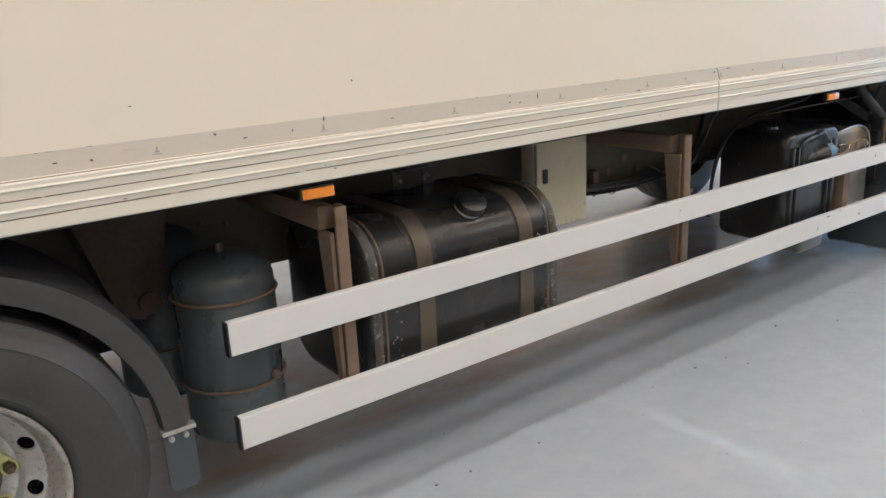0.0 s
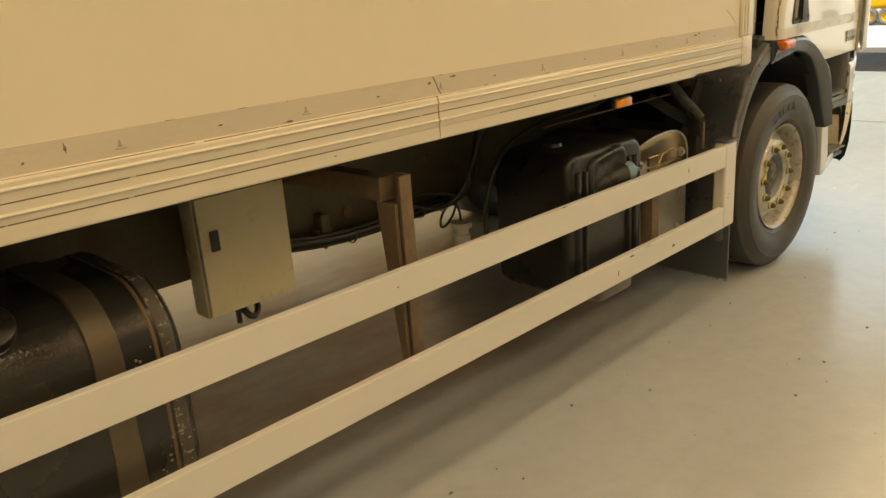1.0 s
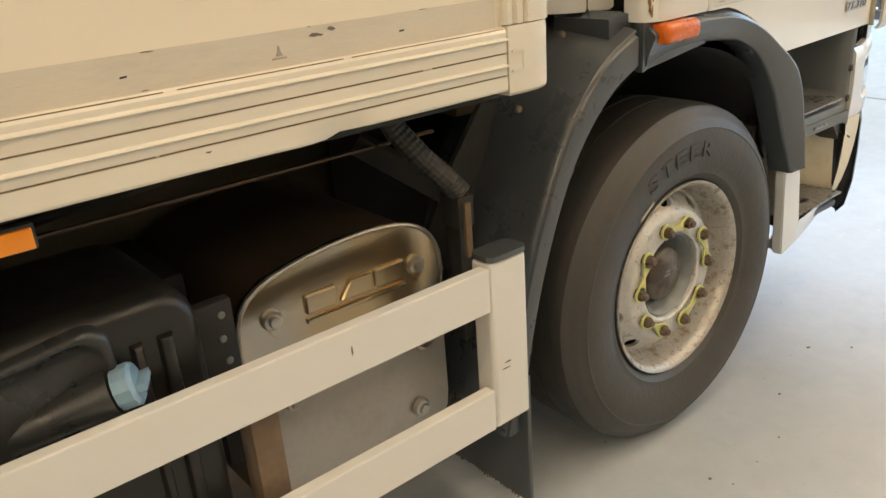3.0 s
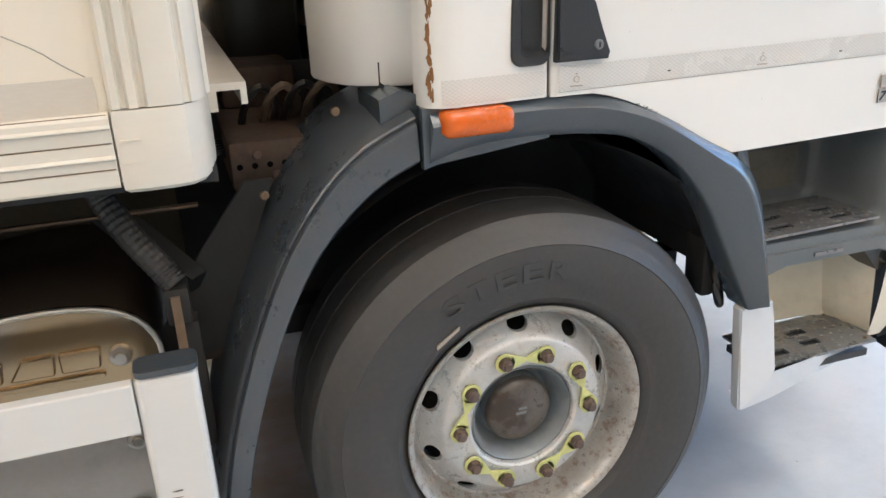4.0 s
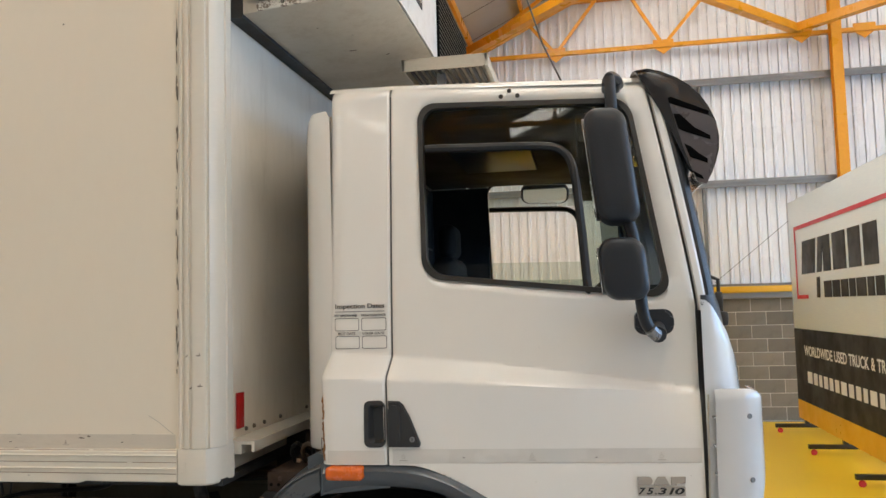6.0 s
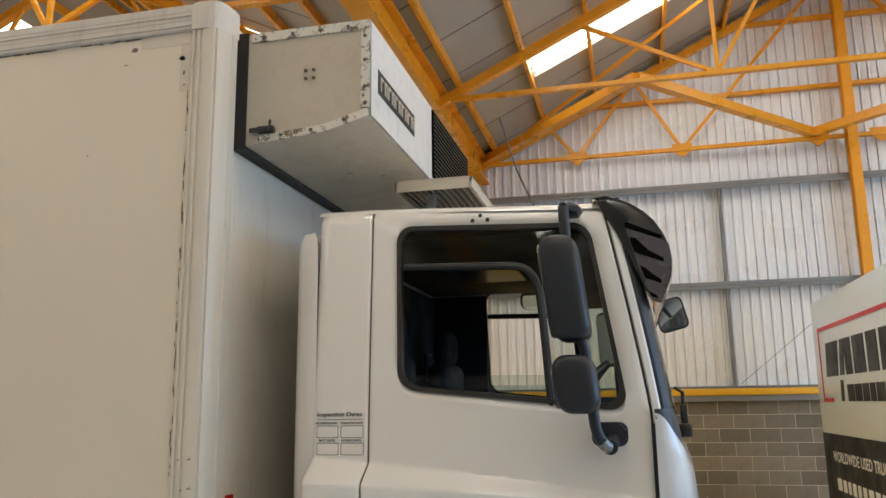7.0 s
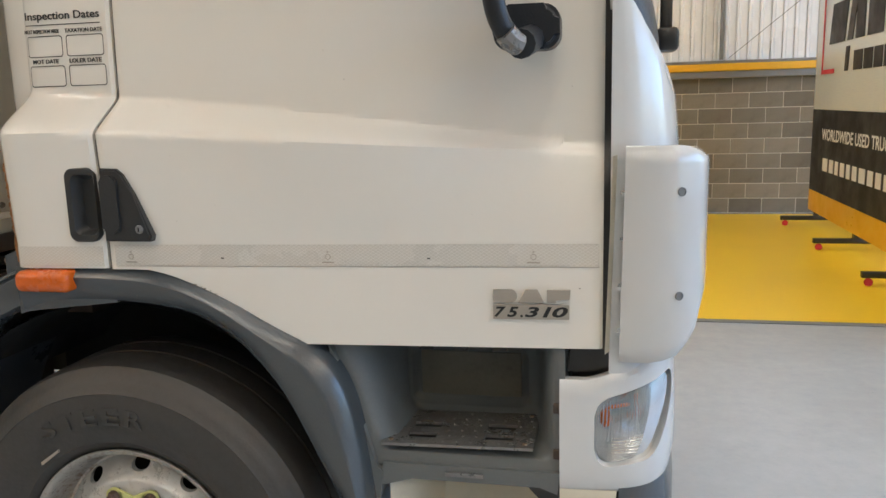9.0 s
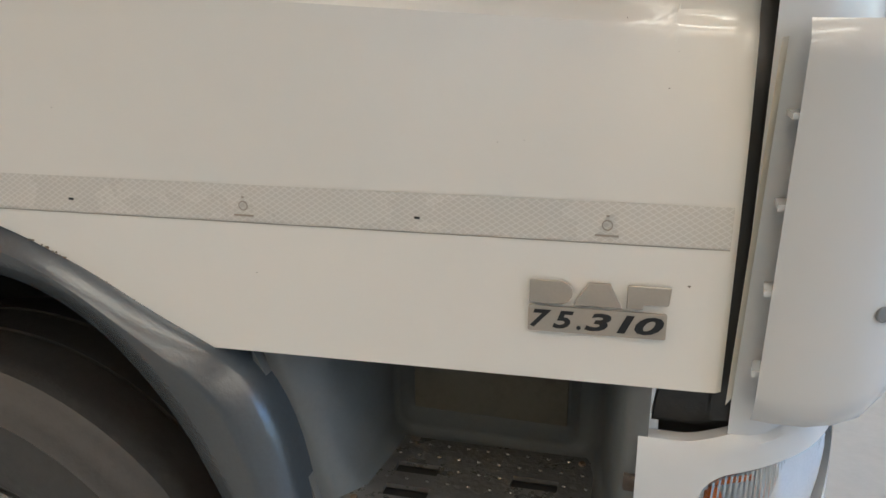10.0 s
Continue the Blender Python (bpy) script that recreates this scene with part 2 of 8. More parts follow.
M["blue_cap"] = material("blue_filler_cap", (0.2, 0.33, 0.45), 0.45, vary=0.1, grain=80, stain=20, stain_tint=(0.2, 0.2, 0.19), stain_amount=0.6, bump=0.02)
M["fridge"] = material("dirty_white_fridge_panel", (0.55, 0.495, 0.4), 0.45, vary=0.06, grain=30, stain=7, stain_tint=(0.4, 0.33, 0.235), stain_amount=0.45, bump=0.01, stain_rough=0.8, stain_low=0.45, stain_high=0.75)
M["fridge_edge"] = material("flaking_white_edge", (0.72, 0.69, 0.61), 0.5, vary=0.08, grain=40, stain=16, stain_tint=(0.16, 0.12, 0.085), stain_amount=0.95, bump=0.03, stain_low=0.52, stain_high=0.57, stain_rough=0.75)
M["orange_steel"] = material("orange_painted_steel", (0.8, 0.35, 0.01), 0.36, vary=0.06, grain=30, stain=2.5, stain_tint=(0.6, 0.22, 0.008), stain_amount=0.4, bump=0.008)
M["yellow_paint"] = material("yellow_floor_paint", (0.9, 0.6, 0.02), 0.32, vary=0.03, grain=40, stain=0.8, stain_tint=(0.7, 0.45, 0.03), stain_amount=0.25, bump=0.002, rough_vary=0.0, stain_rough=0.5)
M["yellow_trim"] = material("yellow_painted_trim", (0.78, 0.43, 0.015), 0.42, vary=0.05, grain=40, stain=3, stain_amount=0.2, bump=0.005)
M["cladding"] = material("white_steel_cladding", (0.845, 0.865, 0.9), 0.34, vary=0.02, grain=10, stain=1.1, stain_tint=(0.62, 0.6, 0.57), stain_amount=0.12, bump=0.0)
M["roof_sheet"] = material("pale_roof_lining", (0.44, 0.415, 0.37), 0.6, vary=0.03, grain=8, stain=0.9, stain_tint=(0.36, 0.325, 0.275), stain_amount=0.4, bump=0.0)
M["block"] = material("concrete_block", (0.215, 0.195, 0.16), 0.9, vary=0.2, grain=70, stain=6, stain_tint=(0.15, 0.132, 0.105), stain_amount=0.4, bump=0.08, random_amount=0.24)
M["mortar"] = material("pale_mortar", (0.6, 0.56, 0.48), 0.9, vary=0.1, grain=90, stain=5, stain_amount=0.2, bump=0.05)
M["grey_steel"] = material("grey_galvanised_rail", (0.22, 0.225, 0.23), 0.5, metal=0.3, vary=0.05, grain=40, stain=3, stain_amount=0.2, bump=0.005)
M["sign_silver"] = material("brushed_silver_sign", (0.84, 0.92, 1.0), 0.34, metal=0.1, vary=0.1, grain=45, stain=2, stain_tint=(0.5, 0.5, 0.5), stain_amount=0.0, bump=0.0, stretch=(1, 0.12, 4), rough_vary=0.0)
M["sign_black"] = material("charcoal_sign_vinyl", (0.03, 0.03, 0.031), 0.5, spec=0.25, vary=0.05, grain=20, stain=2, stain_amount=0.2, bump=0.0)
M["sign_red"] = material("red_sign_vinyl", (0.62, 0.035, 0.06), 0.45, vary=0.03, stain_amount=0.1, bump=0)
M["sign_white"] = material("white_sign_vinyl", (0.8, 0.8, 0.79), 0.45, vary=0.02, stain_amount=0.05, bump=0)
M["red_plastic"] = material("red_reflector_plastic", (0.45, 0.02, 0.02), 0.2, vary=0.1, grain=200, stain_amount=0.2, bump=0.02)
M["amber"] = material("amber_lens_plastic", (0.66, 0.125, 0.008), 0.2, vary=0.1, grain=120, stain=20, stain_amount=0.3, bump=0.02, coat=0.3)
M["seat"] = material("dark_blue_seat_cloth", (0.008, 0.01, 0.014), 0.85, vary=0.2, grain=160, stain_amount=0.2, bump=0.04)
# Lining and headlining colours are lowered to put in the cab's shade.
M["cab_lining"] = material("dimmed_grey_cab_lining", (0.028, 0.033, 0.041), 0.7, vary=0.12, grain=90, stain=5, stain_tint=(0.016, 0.018, 0.022), stain_amount=0.5, bump=0.03, spec=0.3)
M["headlining"] = material("dimmed_beige_headlining", (0.05, 0.041, 0.028), 0.8, vary=0.06, grain=90, stain_amount=0.3, bump=0.02)
M["paper"] = material("white_paper", (0.7, 0.69, 0.65), 0.7, vary=0.03, stain_amount=0.2, bump=0)
M["outside_ground"] = material("pale_yard_concrete", (0.4, 0.45, 0.52), 0.85, vary=0.1, grain=20, stain=0.5, stain_amount=0.25, bump=0.02)
# Apron ground, much darker than the yard beyond it.
M["apron"] = material("dark_apron_ground", (0.075, 0.08, 0.09), 0.8, vary=0.1, grain=20, stain=0.7, stain_amount=0.3, bump=0.02)


def roof_light_material():
    """Translucent roof sheet with the day behind it."""
    m = bpy.data.materials.new("daylit_roof_sheet")
    m.use_nodes = True
    b = m.node_tree.nodes["Principled BSDF"]
    b.inputs["Base Color"].default_value, b.inputs["Roughness"].default_value = (0.85, 0.85, 0.84, 1), 0.5
    b.inputs["Emission Color"].default_value, b.inputs["Emission Strength"].default_value = (1.0, 0.93, 0.81, 1), 2.2
    return m


M["roof_light"] = roof_light_material()
M["vent_black"] = material("gloss_black_acrylic", (0.016, 0.015, 0.017), 0.07, vary=0.1, stain_amount=0.0, bump=0, coat=0.8, spec=0.6)


def floor_material():
    """Sealed blue-grey concrete: fine mottling, swept streaks, dark specks and a wavy sheen."""
    m = bpy.data.materials.new("sealed_concrete_floor")
    m.use_nodes = True
    n, l = m.node_tree.nodes, m.node_tree.links
    b = n["Principled BSDF"]
    tc = n.new("ShaderNodeTexCoord")

    def noise(scale, detail, rough, stretch, turn=0.0):
        mp = n.new("ShaderNodeMapping")
        mp.inputs["Scale"].default_value, mp.inputs["Rotation"].default_value = stretch, (0, 0, turn)
        t = n.new("ShaderNodeTexNoise")
        t.inputs["Scale"].default_value, t.inputs["Detail"].default_value, t.inputs["Roughness"].default_value = scale, detail, rough
        l.new(tc.outputs["Object"], mp.inputs[0]), l.new(mp.outputs[0], t.inputs[0])
        return t.outputs[0]

    def scaled(source, a, z0, z1, b_=1.0):
        r = n.new("ShaderNodeMapRange")
        r.inputs[1].default_value, r.inputs[2].default_value, r.inputs[3].default_value, r.inputs[4].default_value = a, b_, z0, z1
        l.new(source, r.inputs[0])
        return r.outputs[0]

    def mixed(factor, first, second):
        x = n.new("ShaderNodeMix")
        x.data_type = "RGBA"
        l.new(factor, x.inputs[0])
        if isinstance(first, tuple):
            x.inputs[6].default_value = first + (1,)
        else:
            l.new(first, x.inputs[6])
        x.inputs[7].default_value = second + (1,)
        return x.outputs[2]

    mottle = noise(9.0, 10, 0.72, (1, 1, 1))
    swept = noise(5.0, 8, 0.7, (0.22, 2.2, 1), 0.35)
    dust = noise(38.0, 6, 0.7, (1, 1, 1))
    cloud = noise(0.55, 9, 0.68, (1, 1, 1))
    c = mixed(scaled(mottle, 0.3, 0.0, 1.0, 0.7), (0.385, 0.418, 0.455), (0.455, 0.482, 0.515))
    c = mixed(scaled(swept, 0.35, 0.0, 0.3, 0.75), c, (0.45, 0.47, 0.49))
    c = mixed(scaled(cloud, 0.35, 0.0, 0.4, 0.75), c, (0.3, 0.315, 0.325))
    c = mixed(scaled(dust, 0.6, 0.0, 0.35, 0.8), c, (0.26, 0.25, 0.235))
    place = n.new("ShaderNodeSeparateXYZ")
    l.new(tc.outputs["Object"], place.inputs[0])
    # Browner tone in a soft-edged box under the truck, broken up by noise.
    patchy = noise(1.7, 8, 0.66, (0.6, 1.2, 1))
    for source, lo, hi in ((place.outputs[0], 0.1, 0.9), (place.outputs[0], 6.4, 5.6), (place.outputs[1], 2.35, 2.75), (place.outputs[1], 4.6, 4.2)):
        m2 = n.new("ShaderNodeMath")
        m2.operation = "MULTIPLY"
        l.new(patchy, m2.inputs[0]), l.new(scaled(source, lo, 0.0, 1.0, hi), m2.inputs[1])
        patchy = m2.outputs[0]
    c = mixed(scaled(patchy, 0.3, 0.0, 0.75, 0.62), c, (0.26, 0.17, 0.1))
    for size, cut, tone in ((2.4, 0.016, (0.1, 0.085, 0.07)), (6.5, 0.022, (0.17, 0.15, 0.13))):
        v = n.new("ShaderNodeTexVoronoi")
        v.inputs["Scale"].default_value = size
        l.new(tc.outputs["Object"], v.inputs[0])
        lt = n.new("ShaderNodeMath")
        lt.operation = "LESS_THAN"
        lt.inputs[1].default_value = cut
        l.new(v.outputs["Distance"], lt.inputs[0])
        c = mixed(lt.outputs[0], c, tone)
    l.new(c, b.inputs["Base Color"])
    wave = noise(2.2, 2, 0.5, (0.6, 1.7, 1), 0.35)
    scratch = noise(5.0, 10, 0.74, (0.55, 1.3, 1), 0.5)
    worn = n.new("ShaderNodeMath")
    worn.operation = "ADD"
    l.new(scaled(wave, 0.3, 0.15, 0.22, 0.7), worn.inputs[0])
    l.new(scaled(scratch, 0.3, 0.0, 0.07, 0.72), worn.inputs[1])
    l.new(worn.outputs[0], b.inputs["Roughness"])
    b.inputs["Specular IOR Level"].default_value = 0.3
    fine = n.new("ShaderNodeBump")
    fine.inputs["Strength"].default_value, fine.inputs["Distance"].default_value = 0.07, 0.0015
    l.new(scratch, fine.inputs["Height"])
    bp = n.new("ShaderNodeBump")
    bp.inputs["Strength"].default_value, bp.inputs["Distance"].default_value = 0.25, 0.006
    l.new(wave, bp.inputs["Height"])
    l.new(fine.outputs[0], bp.inputs["Normal"])
    l.new(bp.outputs[0], b.inputs["Normal"])
    return m


M["floor"] = floor_material()


def glass_material(name, tint, rough=0.0, see=0.8):
    """Thin sheet glass: mostly clear, with a true reflection."""
    m = bpy.data.materials.new(name)
    m.use_nodes = True
    nt = m.node_tree
    n, l = nt.nodes, nt.links
    n.remove(n["Principled BSDF"])
    tr = n.new("ShaderNodeBsdfTransparent")
    tr.inputs[0].default_value = tint + (1,)
    gl = n.new("ShaderNodeBsdfGlossy")
    gl.inputs["Roughness"].default_value = rough
    fr = n.new("ShaderNodeFresnel")
    fr.inputs[0].default_value = 1.5
    mx = n.new("ShaderNodeMixShader")
    l.new(fr.outputs[0], mx.inputs[0]), l.new(tr.outputs[0], mx.inputs[1]), l.new(gl.outputs[0], mx.inputs[2])
    l.new(mx.outputs[0], n["Material Output"].inputs[0])
    return m


M["glass"] = glass_material("tinted_cab_glass", (0.72, 0.78, 0.74))
M["lens"] = glass_material("clear_lamp_lens", (0.95, 0.96, 0.96), 0.02)


def mirror_material():
    m = bpy.data.materials.new("mirror_glass")
    m.use_nodes = True
    b = m.node_tree.nodes["Principled BSDF"]
    b.inputs["Base Color"].default_value, b.inputs["Metallic"].default_value, b.inputs["Roughness"].default_value = (0.75, 0.77, 0.78, 1), 1, 0.02
    return m


M["mirror"] = mirror_material()

# ---------------------------------------------------------------- mesh helpers


def add_box(bm, x0, x1, y0, y1, z0, z1, bevel=0.0, seg=2):
    vs = [bm.verts.new(p) for p in ((x0, y0, z0), (x1, y0, z0), (x1, y1, z0), (x0, y1, z0), (x0, y0, z1), (x1, y0, z1), (x1, y1, z1), (x0, y1, z1))]
    fs = [bm.faces.new([vs[i] for i in q]) for q in ((0, 3, 2, 1), (4, 5, 6, 7), (0, 1, 5, 4), (1, 2, 6, 5), (2, 3, 7, 6), (3, 0, 4, 7))]
    if bevel:
        es = list({e for f in fs for e in f.edges})
        bmesh.ops.bevel(bm, geom=es, offset=bevel, segments=seg, affect="EDGES", profile=0.5)
    return bm


def add_loft(bm, rings, closed=True, caps=True):
    """Join rings of equally many points with quads."""
    vr = [[bm.verts.new(p) for p in r] for r in rings]
    k = len(vr[0])
    for a, b in zip(vr, vr[1:]):
        for i in range(k if closed else k - 1):
            j = (i + 1) % k
            bm.faces.new((a[i], a[j], b[j], b[i]))
    if caps and closed:
        bm.faces.new(list(reversed(vr[0])))
        bm.faces.new(vr[-1])
    return bm


def add_prism(bm, outline, axis, lo, hi):
    """Extrude a closed outline of (a, b) along an axis: 'x' (a=y, b=z), 'y' (a=x, b=z), 'z' (a=x, b=y)."""
    def at(p, c):
        return {"x": (c, p[0], p[1]), "y": (p[0], c, p[1]), "z": (p[0], p[1], c)}[axis]
    return add_loft(bm, [[at(p, lo) for p in outline], [at(p, hi) for p in outline]])


def add_lathe(bm, profile, centre, axis="y", seg=48, arc=(0.0, 2 * math.pi)):
    """Turn a profile of (radius, height) round an axis through centre."""
    full = abs(arc[1] - arc[0] - 2 * math.pi) < 1e-6
    count = seg if full else seg + 1
    rings = []
    for i in range(count):
        a = arc[0] + (arc[1] - arc[0]) * i / seg
        c, s = math.cos(a), math.sin(a)
        ring = []
        for r, h in profile:
            p = {"y": (r * c, h, r * s), "z": (r * c, r * s, h), "x": (h, r * c, r * s)}[axis]
            ring.append((centre[0] + p[0], centre[1] + p[1], centre[2] + p[2]))
        rings.append(ring)
    if full:
        rings.append(rings[0])
    add_loft(bm, rings, closed=False, caps=False)
    bmesh.ops.remove_doubles(bm, verts=bm.verts, dist=1e-5)
    return bm


def add_tube(bm, points, radius, seg=8, smooth=0):
    """Sweep a round section along points (smooth: times the path is rounded off)."""
    pts = [Vector(p) for p in points]
    for _ in range(smooth):
        out = [pts[0]]
        for a, b in zip(pts, pts[1:]):
            out += [a.lerp(b, 0.25), a.lerp(b, 0.75)]
        pts = out + [pts[-1]]
    rings = []
    for i, p in enumerate(pts):
        d = (pts[min(i + 1, len(pts) - 1)] - pts[max(i - 1, 0)]).normalized()
        u = d.cross(Vector((0, 0, 1)))
        u = u.normalized() if u.length > 1e-3 else Vector((1, 0, 0))
        v = d.cross(u).normalized()
        rings.append([p + radius * (math.cos(2 * math.pi * k / seg) * u + math.sin(2 * math.pi * k / seg) * v) for k in range(seg)])
    return add_loft(bm, rings)


def add_beam(bm, p, q, w, h):
    """A straight bar of width w and height h from p to q."""
    p, q = Vector(p), Vector(q)
    d = (q - p).normalized()
    u = d.cross(Vector((0, 0, 1)))
    u = u.normalized() if u.length > 1e-3 else Vector((1, 0, 0))
    v = u.cross(d).normalized()
    return add_loft(bm, [[c + u * (a * w / 2) + v * (b * h / 2) for a, b in ((-1, -1), (1, -1), (1, 1), (-1, 1))] for c in (p, q)])


def rounded(a0, a1, b0, b1, r, seg=5):
    """The outline of a rounded rectangle."""
    out = []
    for ca, cb, s in ((a1 - r, b0 + r, -90), (a1 - r, b1 - r, 0), (a0 + r, b1 - r, 90), (a0 + r, b0 + r, 180)):
        for i in range(seg + 1):
            t = radians(s + 90 * i / seg)
            out.append((ca + r * math.cos(t), cb + r * math.sin(t)))
    return out


def mesh_object(name, bm, mat, angle=35):
    bmesh.ops.recalc_face_normals(bm, faces=bm.faces)
    me = bpy.data.meshes.new(name)
    bm.to_mesh(me)
    bm.free()
    me.materials.append(mat)
    me.polygons.foreach_set("use_smooth", [True] * len(me.polygons))
    me.set_sharp_from_angle(angle=radians(angle))
    return new(name, me)


def part(name, bm, mat, parent, label="", angle=35):
    """Link a bmesh, given in the world's places, as one mesh under a thing or part."""
    ob = mesh_object(name, bm, mat, angle)
    ob.parent = parent
    if parent.type == "EMPTY":
        ob.matrix_parent_inverse = Matrix.Translation(-parent.location)
    return tagged(ob, label)


def thing(name, base, label, category, group=""):
    ob = new(name)
    ob.location = base
    ob.empty_display_size = 0.1
    return tagged(ob, label, category, group)


def structure(name, bm, mat, label, angle=35):
    return tagged(mesh_object(name, bm, mat, angle), label, kind="structure")


def B(*args, **kw):
    return add_box(bmesh.new(), *args, **kw)


def text_mesh(body, size, depth=0.0006, bold=0.0, shear=0.0):
    """Lettering with the built-in font as a bmesh in the xy plane, starting at the origin."""
    cu = bpy.data.curves.new("lettering", "FONT")
    cu.body, cu.size, cu.extrude, cu.resolution_u, cu.offset, cu.shear = body, size, depth, 3, bold, shear
    ob = bpy.data.objects.new("lettering", cu)
    scene.collection.objects.link(ob)
    bpy.context.view_layer.update()
    me = bpy.data.meshes.new_from_object(ob.evaluated_get(bpy.context.evaluated_depsgraph_get()))
    bm = bmesh.new()
    bm.from_mesh(me)
    bpy.data.objects.remove(ob)
    bpy.data.meshes.remove(me)
    bpy.data.curves.remove(cu)
    return bm


def fit_text(body, width, height, m, bold=0.0, shear=0.0):
    """Lettering stretched to width x height metres, its lower left corner at the origin of the pose m."""
    bm = text_mesh(body, 1.0, bold=bold, shear=shear)
    xs, ys = [v.co.x for v in bm.verts], [v.co.y for v in bm.verts]
    sx, sy = width / (max(xs) - min(xs)), height / (max(ys) - min(ys))
    for v in bm.verts:
        v.co = m @ Vector(((v.co.x - min(xs)) * sx, (v.co.y - min(ys)) * sy, v.co.z))
    return bm


# faces -x with -y to the right
def on_west_face(x, y, z):
    return pose(x, y, z, 90, 0, -90)


# ---------------------------------------------------------------- warehouse
VALLEY, RIDGE, EAVE, SLOPE = 4.6, 10.55, 6.15, 0.483
NORTH, SOUTH, EAST, WEST = 12.4, -9.6, 15.2, -7.3
TRUSS_Y = [12.2 - 3.13 * i for i in range(8)]
bm = bmesh.new()
add_box(bm, WEST, EAST, SOUTH, NORTH, -0.2, 0.0)
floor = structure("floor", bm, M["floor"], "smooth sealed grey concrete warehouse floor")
bm = bmesh.new()
for x in (-1.2, 10.72):
    add_box(bm, x - 0.006, x + 0.006, SOUTH + 0.3, 6.4, 0.0005, 0.002)
add_box(bm, WEST + 0.3, EAST - 0.1, -3.205, -3.195, 0.0025, 0.004)
part("floor_joint", bm, M["scuff"], floor, "dark saw-cut joint in the concrete")
bm = bmesh.new()
add_box(bm, 5.2, 13.5, 6.58, NORTH - 0.16, 0.001, 0.006)
structure("painted_floor", bm, M["yellow_paint"], "bright yellow painted floor bay, scuffed")
bm = bmesh.new()
add_box(bm, 5.2, 13.5, 6.5, 6.575, 0.001, 0.007)
structure("floor_edge_strip", bm, M["grey_steel"], "dark grey strip edging the yellow paint")
bm = bmesh.new()
add_box(bm, EAST, 19.55, -14, 16, -0.25, -0.03)
structure("apron", bm, M["apron"], "dark apron outside the open door")
bm = bmesh.new()
add_box(bm, 19.55, 400, -300, 300, -0.3, -0.03)
structure("ground", bm, M["outside_ground"], "sunlit pale concrete yard")

wall_n = structure("wall_north", B(WEST, EAST, NORTH, NORTH + 0.2, 0, 9.4), M["mortar"], "blockwork dado wall with white steel cladding above")
bm = bmesh.new()
pitch, x = 0.1501, -7.055
outline = []
while x < EAST - pitch:
    outline += [(x, NORTH - 0.03), (x + 0.002, NORTH - 0.002), (x + 0.014, NORTH - 0.002), (x + 0.016, NORTH - 0.046), (x + 0.05, NORTH - 0.046), (x + 0.07, NORTH - 0.03)]
    x += pitch
vs = [[bm.verts.new((a, b, z)) for a, b in outline] for z in (2.12, 9.2)]
for i in range(len(outline) - 1):
    bm.faces.new((vs[0][i], vs[0][i + 1], vs[1][i + 1], vs[1][i]))
part("cladding", bm, M["cladding"], wall_n, "ribbed white steel cladding sheets", angle=20)
bm = bmesh.new()
add_box(bm, WEST, EAST, NORTH - 0.14, NORTH - 0.006, 1.99, 2.09, bevel=0.006)
part("dado_trim", bm, M["yellow_trim"], wall_n, "yellow flashing along the top of the blockwork")
bm = bmesh.new()
add_box(bm, WEST, EAST, NORTH - 0.12, NORTH - 0.006, 1.9, 1.985)
add_box(bm, WEST, EAST, NORTH - 0.1, NORTH - 0.008, 2.095, 2.13)
part("dado_ledge", bm, M["grey_steel"], wall_n, "grey ledge under the yellow flashing")
for z in (3.72, 5.36):
    bm = bmesh.new()
    add_box(bm, WEST, EAST, NORTH - 0.2, NORTH - 0.05, z - 0.02, z + 0.045, bevel=0.005)
    add_box(bm, WEST, EAST, NORTH - 0.2, NORTH - 0.185, z - 0.07, z - 0.02)
    part("cladding_rail", bm, M["grey_steel"], wall_n, "grey horizontal cladding rail")
for z in (6.9, 8.1):
    part("cladding_rail", B(VALLEY, EAST, NORTH - 0.16, NORTH - 0.05, z - 0.03, z + 0.03), M["orange_steel"], wall_n, "orange horizontal cladding rail")
for x in (2.3, 8.52):
    part("rail_tie", B(x - 0.019, x + 0.019, NORTH - 0.19, NORTH - 0.06, 2.14, 5.3), M["grey_steel"], wall_n, "slim grey vertical tie")
bm = bmesh.new()
add_tube(bm, [(8.6, NORTH - 0.21, 2.15), (10.5, NORTH - 0.21, 3.7)], 0.004, 5)
part("tie_wire", bm, M["grey_steel"], wall_n, "thin diagonal tie wire")

wall_e = bmesh.new()
add_box(wall_e, EAST, EAST + 0.2, 9.0, NORTH + 0.2, 0, 9.4)
add_box(wall_e, EAST, EAST + 0.2, SOUTH, -2.4, 0, 9.4)
add_box(wall_e, EAST, EAST + 0.2, -2.4, 9.0, 4.6, 9.4)
structure("wall_east", wall_e, M["cladding"], "white clad end wall with a wide open vehicle door")
# These two walls are out of view, kept dark to hold back fill light.
structure("wall_south", B(WEST, EAST, SOUTH - 0.2, SOUTH, 0, 9.4), M["rear_wall"], "unseen warehouse wall, added dark grey to cut the fill light")
structure("wall_west", B(WEST - 0.2, WEST, SOUTH - 0.2, NORTH + 0.2, 0, 9.4), M["rear_wall"], "unseen warehouse wall, added dark grey to cut the fill light")

# roof: two spans that meet in a valley over the truck; each slope has a skylight strip in each bay
slopes = [(VALLEY, RIDGE), (2 * RIDGE - VALLEY, RIDGE), (VALLEY, 2 * VALLEY - RIDGE), (3 * VALLEY - 2 * RIDGE, 2 * VALLEY - RIDGE)]
roof = bmesh.new()


def roof_z(x, eave):
    return EAVE + SLOPE * abs(x - eave)


